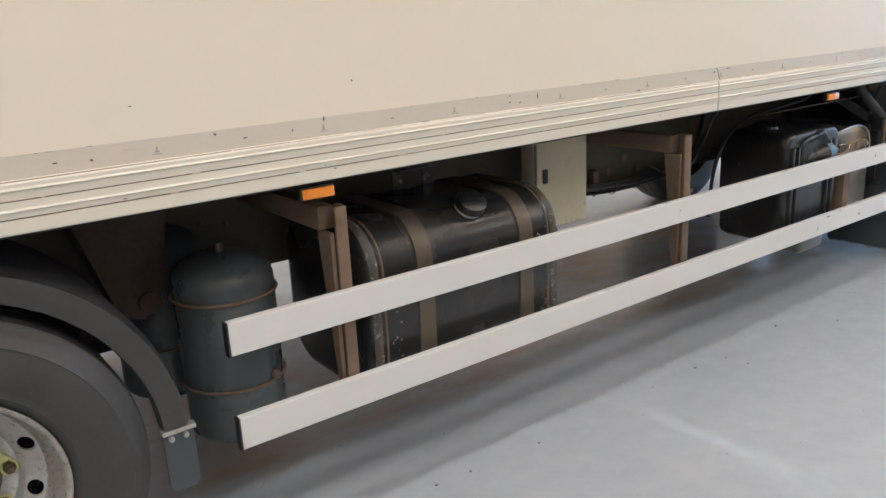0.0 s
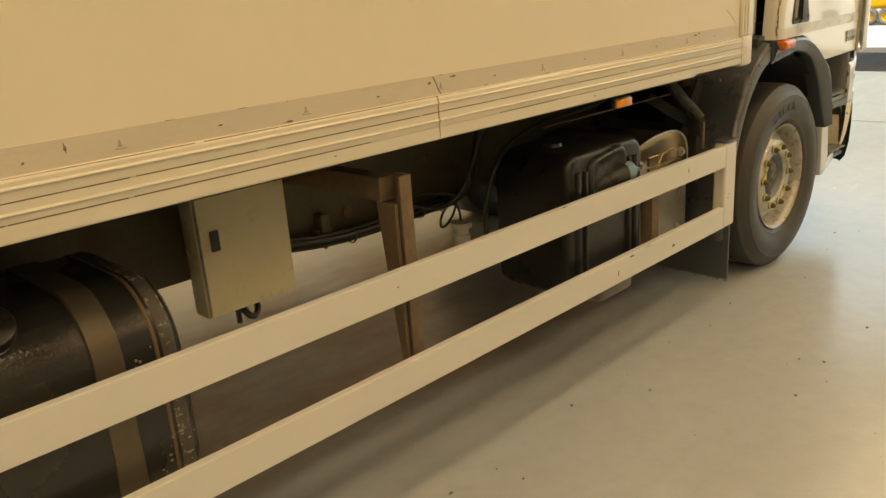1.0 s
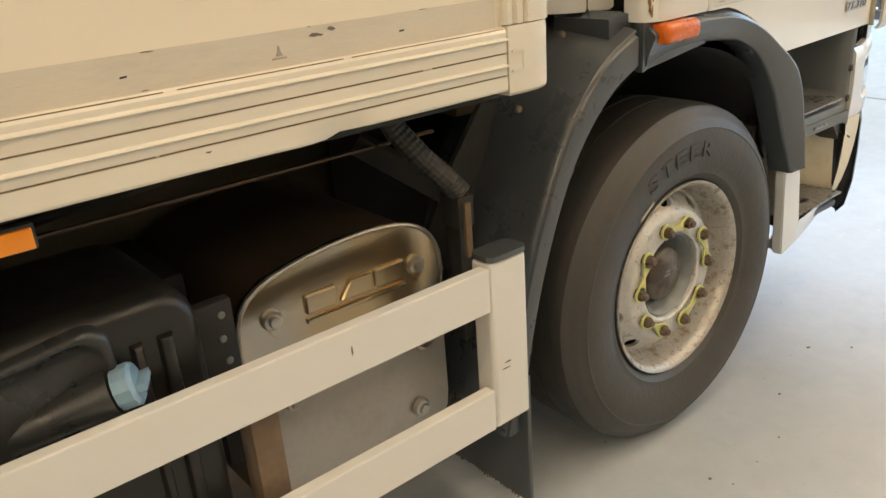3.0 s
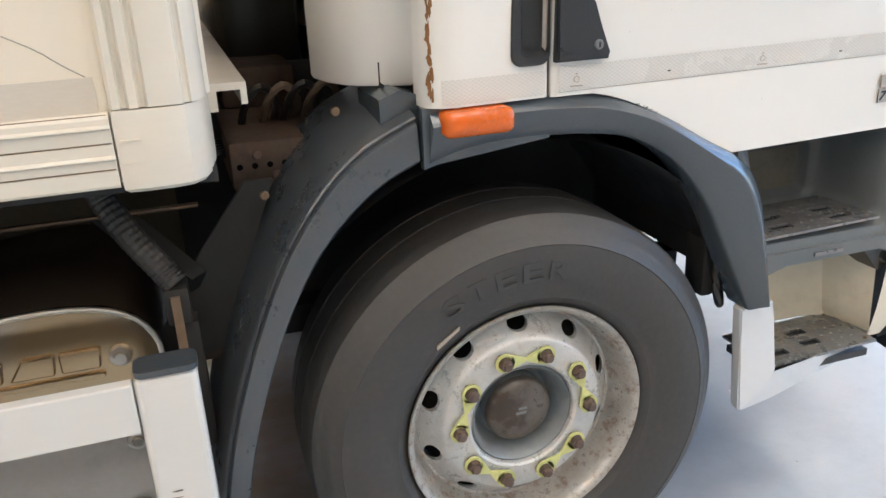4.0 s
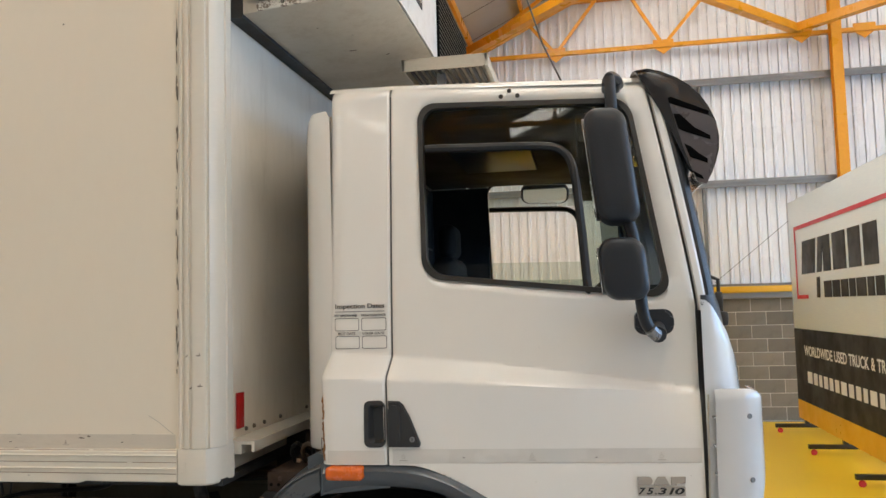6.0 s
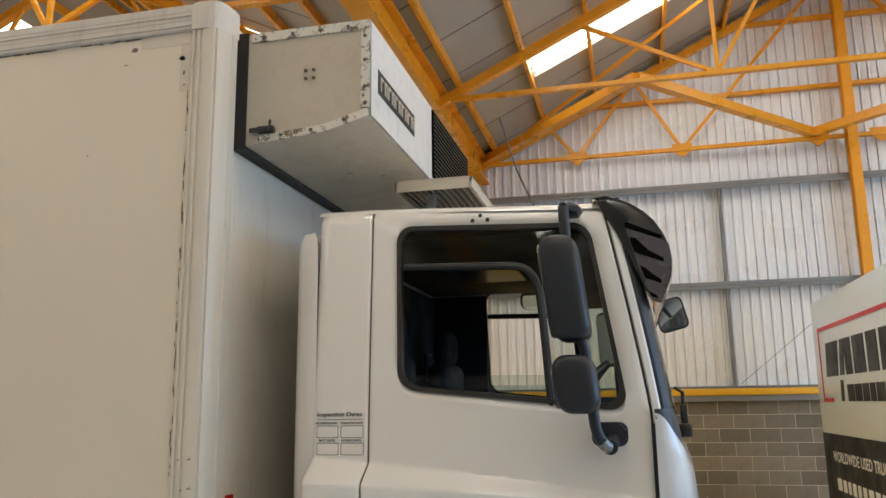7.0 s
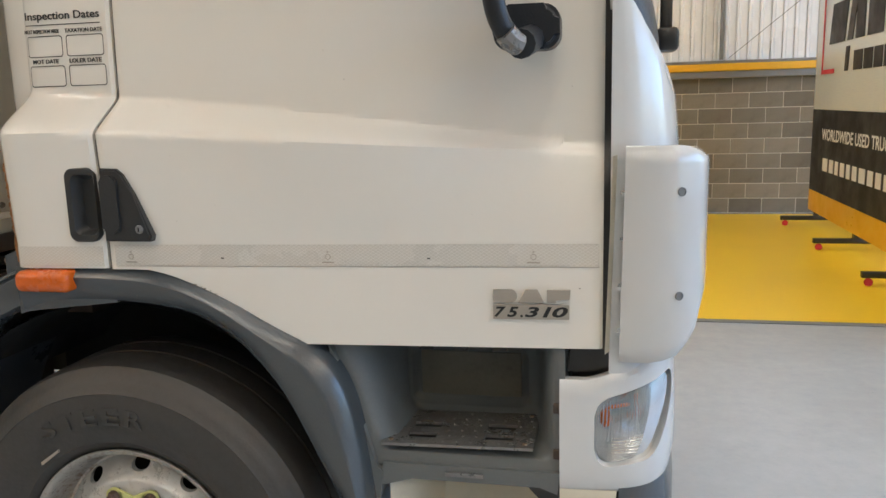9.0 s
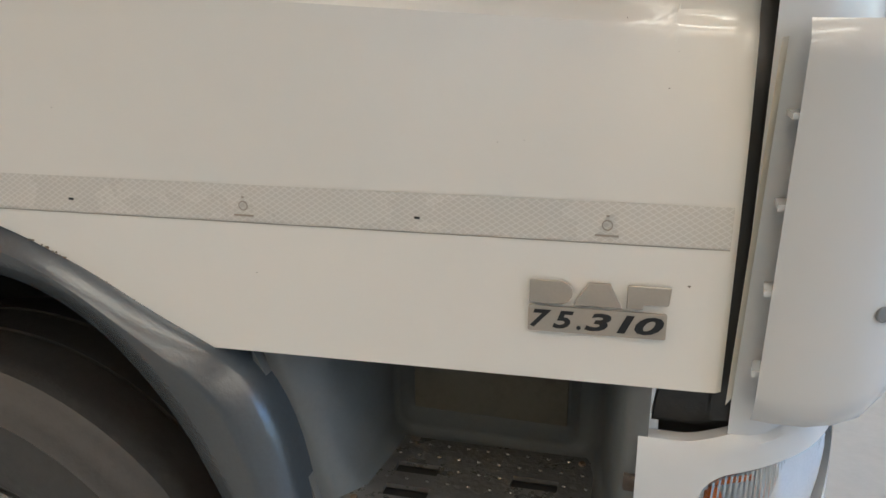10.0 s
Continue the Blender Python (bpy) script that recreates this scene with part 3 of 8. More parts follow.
def roof_patch(bm, xa, xb, ya, yb, eave, lift=0.0, thick=0.08):
    za, zb = roof_z(xa, eave) + lift, roof_z(xb, eave) + lift
    add_loft(bm, [[(xa, y, za), (xb, y, zb), (xb, y, zb + thick), (xa, y, za + thick)] for y in (ya, yb)])


skylights = []
for eave, ridge in slopes:
    s = 1 if ridge > eave else -1
    x_lo, x_hi = eave + s * 1.2, eave + s * 4.6
    for y1 in TRUSS_Y[:7]:
        y0 = y1 - 3.13
        k0, k1 = y0 + 0.33, y0 + 1.24
        roof_patch(roof, eave, ridge, k1, y1, eave)
        roof_patch(roof, eave, ridge, y0, k0, eave)
        roof_patch(roof, eave, x_lo, k0, k1, eave)
        roof_patch(roof, x_hi, ridge, k0, k1, eave)
        skylights.append((x_lo, x_hi, k0, k1, eave))
roof_patch(roof, VALLEY, RIDGE, 12.2, NORTH, VALLEY)
roof_patch(roof, 2 * RIDGE - VALLEY, RIDGE, 12.2, NORTH, 2 * RIDGE - VALLEY)
roof_patch(roof, VALLEY, 2 * VALLEY - RIDGE, 12.2, NORTH, VALLEY)
roof_patch(roof, 3 * VALLEY - 2 * RIDGE, 2 * VALLEY - RIDGE, 12.2, NORTH, 3 * VALLEY - 2 * RIDGE)
structure("ceiling", roof, M["roof_sheet"], "sloping pale roof lining of two warehouse spans")
joints = bmesh.new()
for eave, ridge in slopes:
    for i in range(21):
        y = 12.05 - 1.043 * i
        roof_patch(joints, eave, ridge, y - 0.007, y + 0.007, eave, -0.006, 0.006)
structure("ceiling_joints", joints, M["scuff"], "dark overlaps between the roof lining sheets")
panes = bmesh.new()
for x_lo, x_hi, k0, k1, eave in skylights:
    roof_patch(panes, x_lo, x_hi, k0, k1, eave, 0.09, 0.01)
structure("skylight_cover", panes, M["roof_light"], "translucent white roof light sheets")
for x_lo, x_hi, k0, k1, eave in skylights:
    s = 1 if x_hi > x_lo else -1
    xm, ym = (x_lo + x_hi) / 2, (k0 + k1) / 2
    c = Vector((xm, ym, roof_z(xm, eave) + 0.06))
    d = bpy.data.lights.new("skylight", "AREA")
    d.shape, d.size, d.size_y, d.energy, d.color = "RECTANGLE", abs(x_hi - x_lo) * math.sqrt(1 + SLOPE ** 2), k1 - k0, SKYLIGHT_POWER, (1.0, 0.93, 0.8)
    lamp = new("skylight", d)
    lamp.matrix_world = Matrix.Translation(c) @ Matrix.Rotation(-s * math.atan(SLOPE), 4, "Y")
area_lamp("door_daylight", (EAST + 0.1, 3.3, 3.35), (0, 3.3, 1.4), 11.2, 2.4, DOOR_POWER, (0.36, 0.59, 1.0))

# purlins, trusses, valley beam and bracing
steel = thing("roof_frame", (RIDGE, NORTH - 0.2, 0), "orange painted steel roof trusses, purlins and columns", "roof frame")
for eave, ridge in slopes:
    s = 1 if ridge > eave else -1
    for k in (0.3, 1.17, 2.05, 3.15, 4.2, 5.2, 5.8):
        x = eave + s * k
        part("purlin", B(x - 0.025, x + 0.025, -9.6, NORTH - 0.05, roof_z(x, eave) - 0.15, roof_z(x, eave) - 0.012), M["orange_steel"], steel)
for eave in (VALLEY, 2 * RIDGE - VALLEY, 3 * VALLEY - 2 * RIDGE):
    bm = bmesh.new()
    add_box(bm, eave - 0.02, eave + 0.02, -9.6, NORTH - 0.05, 5.72, 6.12)
    add_box(bm, eave - 0.13, eave + 0.13, -9.6, NORTH - 0.05, 5.69, 5.72)
    add_box(bm, eave - 0.13, eave + 0.13, -9.6, NORTH - 0.05, 6.1, 6.125)
    part("valley_beam", bm, M["orange_steel"], steel, "deep orange gutter beam")


def truss(y, eave, far):
    gable = y > 12.0
    mid = eave + (RIDGE - VALLEY)
    z0 = 6.0
    bm = bmesh.new()
    add_beam(bm, (eave, y, z0), (far, y, z0), 0.08, 0.06)
    for e, r in ((eave, mid), (far, mid)):
        add_beam(bm, (e, y, roof_z(e, e) - 0.2), (r, y, roof_z(r, e) - 0.2), 0.12, 0.12)
    for e, s in ((eave, 1), (far, -1)):
        def top(k):
            return (e + s * k, y, EAVE + SLOPE * k - 0.22)
        webs = ((1.68, 1.25), (1.68, 2.62), (3.4, 2.7), (3.4, 5.75)) if gable else ((3.66, 1.95), (3.66, 3.63), (3.66, 5.0))
        for a, b in webs:
            add_beam(bm, (e + s * a, y, z0), top(b), 0.05, 0.05)
        for a in (1.68, 3.4, 5.49) if gable else ():
            add_prism(bm, [(e + s * a - 0.16, z0 + 0.1), (e + s * a + 0.16, z0 + 0.1), (e + s * a + 0.16, z0 - 0.02), (e + s * a, z0 - 0.14), (e + s * a - 0.16, z0 - 0.02)], "y", y - 0.012, y + 0.012)
    part("truss", bm, M["orange_steel"], steel)


for y in TRUSS_Y[:7]:
    truss(y, VALLEY, 2 * RIDGE - VALLEY)
    truss(y, 3 * VALLEY - 2 * RIDGE, VALLEY)
bm = bmesh.new()
add_beam(bm, (4.9, 12.05, roof_z(4.9, VALLEY) - 0.19), (8.6, 10.35, roof_z(8.6, VALLEY) - 0.19), 0.04, 0.05)
part("roof_brace", bm, M["orange_steel"], steel, "thin orange brace under the roof slope")
zig = [(VALLEY + 0.1, 12.15), (7.25, 9.15), (10.0, 12.15), (12.9, 9.15), (2 * RIDGE - VALLEY, 12.15)]
for a, b in zip(zig, zig[1:]):
    bm = bmesh.new()
    add_beam(bm, (a[0], a[1], 6.08), (b[0], b[1], 6.08), 0.13, 0.13)
    part("wind_brace", bm, M["orange_steel"], steel)
x, y = VALLEY - 0.12, 12.22
bm = bmesh.new()
add_box(bm, x - 0.1, x + 0.1, y - 0.012, y + 0.012, 0, 5.7)
add_box(bm, x - 0.11, x - 0.09, y - 0.09, y + 0.09, 0, 5.7)
add_box(bm, x + 0.09, x + 0.11, y - 0.09, y + 0.09, 0, 5.7)
part("column", bm, M["orange_steel"], steel, "orange valley column")
bm = bmesh.new()
add_box(bm, RIDGE - 0.075, RIDGE + 0.075, 12.02, 12.03, 0, 8.9)
add_box(bm, RIDGE - 0.075, RIDGE + 0.075, 12.17, 12.18, 0, 8.9)
add_box(bm, RIDGE - 0.005, RIDGE + 0.005, 12.03, 12.17, 0, 8.9)
part("column", bm, M["orange_steel"], steel, "orange gable column")

# ---------------------------------------------------------------- sign board
SX, S_FAR, S_NEAR = 9.53, 11.35, 5.9
sign = thing("sign_board", (SX, 8.6, 0), "large silver and charcoal advertising board on castors", "sign")
part("panel", B(SX, SX + 0.1, S_NEAR, S_FAR, 1.455, 3.25, bevel=0.006), M["sign_silver"], sign, "brushed silver upper panel")
part("lower_panel", B(SX - 0.003, SX + 0.1, S_NEAR, S_FAR, 0.46, 1.452), M["sign_black"], sign, "charcoal lower panel")
part("skirt", B(SX - 0.004, SX + 0.1, S_NEAR, S_FAR, 0.2, 0.457), M["yellow_trim"], sign, "yellow skirt")
ZF = SX - 0.006


def sign_bar(name, y_left, y_right, z0, z1, mat, slant=0.0, label=""):
    """A plain raised shape on the board's west face."""
    bm = bmesh.new()
    add_prism(bm, [(y_left, z0), (y_right, z0), (y_right - slant, z1), (y_left - slant, z1)], "x", ZF - 0.002, ZF + 0.004)
    part(name, bm, mat, sign, label)


# bracket lines, and plain blocks in place of the trader's name
sign_bar("bracket_line", 11.0, 7.0, 2.82, 2.87, M["sign_red"], label="red bracket line")
sign_bar("bracket_line", 11.05, 11.0, 1.87, 2.87, M["sign_red"], label="red bracket line")
sign_bar("bracket_line", 11.0, 10.5, 1.87, 1.92, M["sign_red"], label="red bracket line")
sign_bar("bracket_line", 7.0, 6.95, 1.87, 2.87, M["sign_red"], label="red bracket line")
sign_bar("bracket_line", 7.25, 7.0, 1.87, 1.92, M["sign_red"], label="red bracket line")
y = 10.75
for w, sl in ((0.62, 0.1), (0.2, 0.12), (0.3, 0.0), (0.48, 0.0), (0.4, 0.0), (0.42, 0.0)):
    sign_bar("name_block", y, y - w, 2.2, 2.64, M["sign_black"], sl, "dark grey name block")
    y -= w + 0.1
sign_bar("name_block", 10.08, 9.95, 1.88, 2.14, M["sign_black"], 0.03, "dark grey name block")
y = 9.75
for w in (0.3, 0.28, 0.25, 0.2, 0.3, 0.2, 0.24, 0.2, 0.2):
    sign_bar("name_block", y, y - w, 1.88, 2.08, M["sign_black"], 0.0, "dark grey name block")
    y -= w + 0.045


def run_width(body):
    bm = text_mesh(body, 1.0)
    xs = [v.co.x for v in bm.verts]
    bm.free()
    return max(xs) - min(xs)


slogan, slogan_width = "WORLDWIDE USED TRUCK & TRAILER SALES", 4.1
unit = slogan_width / run_width(slogan)
done = ""
for word in slogan.split():
    before = run_width(done + word) - run_width(word) if done else 0.0
    bm = fit_text(word, run_width(word) * unit, 0.135, on_west_face(ZF, 10.85 - before * unit, 1.1), bold=0.02)
    part("lettering", bm, M["sign_white"], sign, "white lettering on the charcoal panel")
    done += word + " "
y = 10.75
for i, w in enumerate((0.27, 0.2, 0.16, 0.2, 0.17, 0.19, 0.25, 0.21, 0.2, 0.16, 0.25, 0.17, 0.2, 0.17, 0.17)):
    sign_bar("web_name_block", y, y - w * 0.78, 0.74, 0.89, M["sign_white"], 0.0, "white web name block")
    y -= w * 0.78 + 0.085
for y in (11.2, 9.5, 7.8, 6.3):
    bm = bmesh.new()
    add_box(bm, SX - 0.36, SX + 0.4, y - 0.03, y + 0.03, 0.078, 0.13, bevel=0.004)
    add_box(bm, SX + 0.03, SX + 0.09, y - 0.03, y + 0.03, 0.13, 0.3)
    foot = part("castor_frame", bm, M["black"], sign, "black castor bar")
    for x in (SX - 0.3, SX + 0.34):
        bm = bmesh.new()
        add_lathe(bm, [(0.0, -0.012), (0.028, -0.012), (0.036, -0.006), (0.036, 0.006), (0.028, 0.012), (0.0, 0.012)], (x, y, 0.037), "y", 16)
        part("castor_wheel", bm, M["sign_red"], foot, "small red castor wheel")

# ---------------------------------------------------------------- truck
CY = 3.38  # the truck's middle line
truck = thing("truck", (2.5, CY, 0), "cream refrigerated box lorry with a white day cab, used and scuffed", "truck")


def smoothstep(a, b, v):
    t = max(0.0, min(1.0, (v - a) / (b - a)))
    return t * t * (3 - 2 * t)


# ---- cargo box
BOX_Y, BOX_X0, BOX_X1, BOX_TOP = 2.125, -2.7, 5.25, 3.76
bm = bmesh.new()
add_box(bm, BOX_X0, 5.09, BOX_Y, 2 * CY - BOX_Y, 1.23, BOX_TOP - 0.03)
cargo = part("cargo_box", bm, M["box_paint"], truck, "cream panelled refrigerated body")
part("front_wall", B(5.0905, BOX_X1 - 0.05, 2.235, 2 * CY - 2.235, 1.23, BOX_TOP - 0.03), M["box_front"], cargo, "dirty cream front wall with grey run-off streaks")
TRIM = [(2.16, 1.348), (2.1165, 1.348), (2.111, 1.3455), (2.1072, 1.3395), (2.107, 1.337), (2.107, 1.3302), (2.1022, 1.3272), (2.1012, 1.325), (2.1022, 1.3236), (2.107, 1.3222), (2.107, 1.3012), (2.1095, 1.3005), (2.1095, 1.2985), (2.107, 1.2978),
        (2.107, 1.2802), (2.1022, 1.2772), (2.1012, 1.275), (2.1022, 1.2736), (2.107, 1.2722), (2.107, 1.2582), (2.1095, 1.2575), (2.1095, 1.2555), (2.107, 1.2548), (2.107, 1.2235), (2.1085, 1.2195), (2.112, 1.2175), (2.16, 1.2175)]


def trim_run(x0, x1, top, name, mat, label, flip=False):
    """A ridged edge profile; the bottom run carries the knock near the front."""
    bm = bmesh.new()
    rings, n = [], max(2, int((x1 - x0) / 0.03))
    for i in range(n + 1):
        x = x0 + (x1 - x0) * i / n
        ring = []
        for y, z in TRIM:
            dz = dy = 0.0
            if not flip:
                low = smoothstep(1.254, 1.222, z)
                dz = 0.007 * low * smoothstep(4.655, 4.69, x) - 0.002 * low * smoothstep(4.5, 4.68, x) * (x < 4.675)
                dy = 0.009 * math.exp(-((x - 4.68) / 0.05) ** 2) * low + 0.0006 * math.sin(x * 3.1)
            ring.append((x, y + dy, (1.345 - z + top) if flip else z + dz))
        rings.append(ring)
    add_loft(bm, rings)
    part(name, bm, mat, cargo, label, angle=14)


trim_run(BOX_X0, 3.092, 0, "bottom_trim", M["trim_paint"], "ridged cream bottom rail, scratched")
trim_run(3.098, 5.083, 0, "bottom_trim", M["trim_paint"], "ridged cream bottom rail with a knocked lower edge")
trim_run(BOX_X0, 5.083, BOX_TOP - 0.127, "top_trim", M["alloy"], "ridged alloy top rail", flip=True)
# dirt settled under the ridges, in broken lengths
rng_d = random.Random(21)
for z in (1.2995, 1.2565, 1.3452):
    x = -1.5
    while x < 5.0:
        w = rng_d.uniform(0.2, 0.9)
        if rng_d.random() < 0.95:
            part("dirt_line", B(x, min(5.08, x + w), 2.1076 if z < 1.34 else 2.1105, 2.1125, z - rng_d.uniform(0.0006, 0.0012), z + 0.0008), M["groove_dirt"], cargo, "brown dirt in the groove")
        x += w + rng_d.uniform(0.004, 0.03)
strip = part("tape_strip", B(BOX_X0, 5.07, BOX_Y - 0.0025, BOX_Y + 0.002, 1.3465, 1.404), M["tape"], cargo, "dirty grey reflective tape with worn edges")
for i in range(13):
    x = -1.293 + i * 0.491
    bm = bmesh.new()
    add_box(bm, x - 0.013, x + 0.013, BOX_Y - 0.0034, BOX_Y - 0.0022, 1.361, 1.3635)
    add_prism(bm, [(x - 0.0065, 1.366), (x + 0.0065, 1.366), (x + 0.003, 1.372), (x + 0.0015, 1.3815), (x - 0.0015, 1.3815), (x - 0.003, 1.372)], "y", BOX_Y - 0.0034, BOX_Y - 0.0022)
    part("approval_mark", bm, M["mark_grey"], strip, "small faded printed mark")
    bm = bmesh.new()
    add_prism(bm, [(x + 0.239, 1.3715), (x + 0.249, 1.3722), (x + 0.25, 1.375), (x + 0.24, 1.3745)], "y", BOX_Y - 0.0034, BOX_Y - 0.0022)
    part("rivet_mark", bm, M["ink"], strip, "tiny dark dot")


def chip(rng, x, y, z, w, h):
    """A ragged flat flake, standing a hair proud of the side panel."""
    bm = bmesh.new()
    k, w, h = 9, w * 0.75, h * 0.75
    pts = [(x + w * math.cos(2 * math.pi * i / k) * rng.uniform(0.35, 1), z + h * math.sin(2 * math.pi * i / k) * rng.uniform(0.3, 1)) for i in range(k)]
    return add_prism(bm, pts, "y", y - 0.0007, y + 0.0004)


rng = random.Random(5)
for x, z, w, h in ((1.165, 1.396, 0.005, 0.016), (1.06, 1.378, 0.006, 0.007), (1.535, 1.342, 0.016, 0.006), (0.83, 1.394, 0.012, 0.007), (0.508, 1.369, 0.008, 0.006),
                   (2.03, 1.384, 0.006, 0.018), (2.312, 1.343, 0.03, 0.008), (2.58, 1.352, 0.016, 0.007), (3.08, 1.385, 0.014, 0.006), (3.18, 1.394, 0.03, 0.004),
                   (1.945, 1.368, 0.006, 0.005), (1.897, 1.395, 0.012, 0.006), (4.70, 1.396, 0.016, 0.006), (4.67, 1.389, 0.022, 0.006), (1.27, 1.5, 0.006, 0.006),
                   (0.62, 1.49, 0.01, 0.003), (4.57, 3.07, 0.008, 0.008), (0.2, 1.4, 0.02, 0.004)):
    part("paint_chip", chip(rng, x, BOX_Y - 0.003, z, w, h), M["scuff"], cargo, "dark chip in the cream paint")
for x, z in ((1.18, 1.25), (0.57, 1.263), (1.149, 1.263), (3.9, 1.238), (2.7, 1.242), (4.45, 1.246)):
    part("paint_chip", chip(rng, x, 2.1066, z, rng.uniform(0.006, 0.014), 0.003), M["scuff"], cargo, "dark chip on the bottom rail")
bm = bmesh.new()
add_tube(bm, [(3.095, BOX_Y - 0.003, 1.402), (3.108, BOX_Y - 0.003, 1.38), (3.112, BOX_Y - 0.003, 1.365), (3.125, BOX_Y - 0.003, 1.348)], 0.0016, 4, smooth=1)
part("tape_crack", bm, M["scuff"], cargo, "crack across the tape at the rail joint")
for i in range(26):
    x = rng.uniform(-1.0, 5.0)
    part("paint_chip", chip(rng, x, BOX_Y - 0.003, rng.choice((1.4035, 1.4035, 1.35)) + rng.uniform(-0.001, 0.001), rng.uniform(0.006, 0.03), rng.uniform(0.0012, 0.0025)), M["scuff"], cargo)
# flaking along the top rail and beside the corner post
for i in range(46):
    x = rng.uniform(3.2, 5.0)
    part("paint_chip", chip(rng, x, BOX_Y - 0.001, 3.629 - abs(rng.gauss(0, 0.004)), rng.uniform(0.015, 0.07), rng.uniform(0.003, 0.008)), M["scuff"], cargo)
for i in range(54):
    z = rng.uniform(1.6, 3.55)
    part("paint_chip", chip(rng, 5.076 + rng.uniform(-0.004, 0.004), BOX_Y - 0.001, z, rng.uniform(0.002, 0.005), rng.uniform(0.012, 0.07)), M["scuff"], cargo)
for x, z, w, h in ((5.04, 3.5, 0.03, 0.02), (5.05, 3.43, 0.015, 0.02), (5.055, 3.37, 0.014, 0.014), (4.78, 3.57, 0.04, 0.02), (4.74, 3.5, 0.025, 0.006)):
    part("paint_chip", chip(rng, x, BOX_Y - 0.0015, z, w, h), M["scuff"], cargo)
bm = bmesh.new()
add_tube(bm, [(4.955, BOX_Y - 0.0005, 1.475), (5.0, BOX_Y - 0.0005, 1.45), (5.03, BOX_Y - 0.0005, 1.425), (5.06, BOX_Y - 0.0005, 1.405)], 0.001, 4, smooth=1)
part("panel_crack", bm, M["mark_grey"], cargo, "hairline crack in the side panel")
# old tape outline in the upper corner
bm = bmesh.new()
add_box(bm, 4.82, 5.08, BOX_Y - 0.002, BOX_Y + 0.001, 3.57, 3.63)
add_box(bm, 5.03, 5.08, BOX_Y - 0.0022, BOX_Y + 0.001, 3.34, 3.5685)
part("tape_patch", bm, M["trim_paint"], cargo, "painted-over tape in the upper corner")

POST = [(5.086, 2.2), (5.086, 2.117), (5.092, 2.11), (5.102, 2.11), (5.105, 2.118), (5.112, 2.118), (5.117, 2.109), (5.13, 2.108), (5.134, 2.1165), (5.141, 2.1165),
        (5.146, 2.108), (5.192, 2.108), (5.2, 2.111), (5.203, 2.121), (5.21, 2.122), (5.214, 2.12), (5.226, 2.134), (5.236, 2.158), (5.241, 2.2), (5.248, 2.203), (5.25, 2.243), (5.24, 2.25), (5.204, 2.25), (5.19, 2.245)]
bm = add_prism(bmesh.new(), POST, "z", 1.352, BOX_TOP - 0.13)
part("corner_post", bm, M["trim_paint"], cargo, "rounded ribbed cream corner post", angle=25)
CAP = [(5.087, 2.2), (5.087, 2.106), (5.12, 2.103), (5.17, 2.104), (5.2, 2.112), (5.222, 2.135), (5.236, 2.18), (5.246, 2.262), (5.2, 2.262)]
bm = bmesh.new()
add_loft(bm, [[(5.17 + (x - 5.17) * k, 2.2 + (y - 2.2) * k, z) for x, y in CAP] for z, k in ((1.213, 0.9), (1.22, 0.985), (1.23, 1.0), (1.34, 1.0), (1.35, 0.985))])
cap = part("corner_cap", bm, M["trim_paint"], cargo, "rounded cream lower corner casting", angle=30)
bm = bmesh.new()
for y0, z0, z1 in ((0, 1.30, 1.304), (0, 1.262, 1.266)):
    add_box(bm, 5.094, 5.126, 2.1018, 2.106, z0, z1)
add_box(bm, 5.123, 5.127, 2.1018, 2.106, 1.264, 1.302)
part("moulded_frame", bm, M["trim_paint"], cap)
bm = bmesh.new()
add_loft(bm, [[(5.17 + (x - 5.17) * k, 2.2 + (y - 2.2) * k, z) for x, y in CAP] for z, k in ((BOX_TOP - 0.13, 1.01), (BOX_TOP - 0.02, 1.02), (BOX_TOP, 0.98), (BOX_TOP + 0.012, 0.86))])
part("corner_cap", bm, M["alloy"], cargo, "battered alloy upper corner casting", angle=30)
for x, z, w in ((5.173, 1.705, 0.018), (5.176, 1.588, 0.022), (5.139, 1.579, 0.008), (5.122, 1.701, 0.006)):
    part("scratch", chip(rng, x, 2.1076, z, w, 0.005), M["scuff"], cargo, "dark scrape on the corner post")
    part("scratch", chip(rng, x + 0.004, 2.1076, z + 0.004, 0.003, 0.011), M["scuff"], cargo, "dark scrape on the corner post")
bm = bmesh.new()
add_prism(bm, [(5.202, 1.352), (5.318, 1.352), (5.318, 1.31), (5.306, 1.31), (5.306, 1.338), (5.262, 1.338), (5.262, 1.3), (5.202, 1.3)], "y", 2.29, 2 * CY - 2.29)
part("front_ledge", bm, M["trim_paint"], cargo, "bent cream ledge across the front wall")
for y in (2.47, 2.55, 2.66, 2.85, 3.2):
    bm = bmesh.new()
    add_lathe(bm, [(0.0, 0.008), (0.008, 0.008), (0.01, 0.0)], (5.2, y, 1.375), "x", 8)
    part("bolt_head", bm, M["scuff"], cargo)
part("reflector", B(5.202, 5.214, 2.37, 2.43, 1.386, 1.534, bevel=0.003), M["red_plastic"], cargo, "red reflector")

# ---- refrigeration unit
FY0, FY1 = 2.32, 4.5
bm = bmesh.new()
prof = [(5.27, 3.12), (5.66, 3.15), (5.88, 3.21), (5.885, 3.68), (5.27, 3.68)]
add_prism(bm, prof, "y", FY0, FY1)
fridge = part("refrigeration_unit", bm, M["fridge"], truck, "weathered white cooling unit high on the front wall")


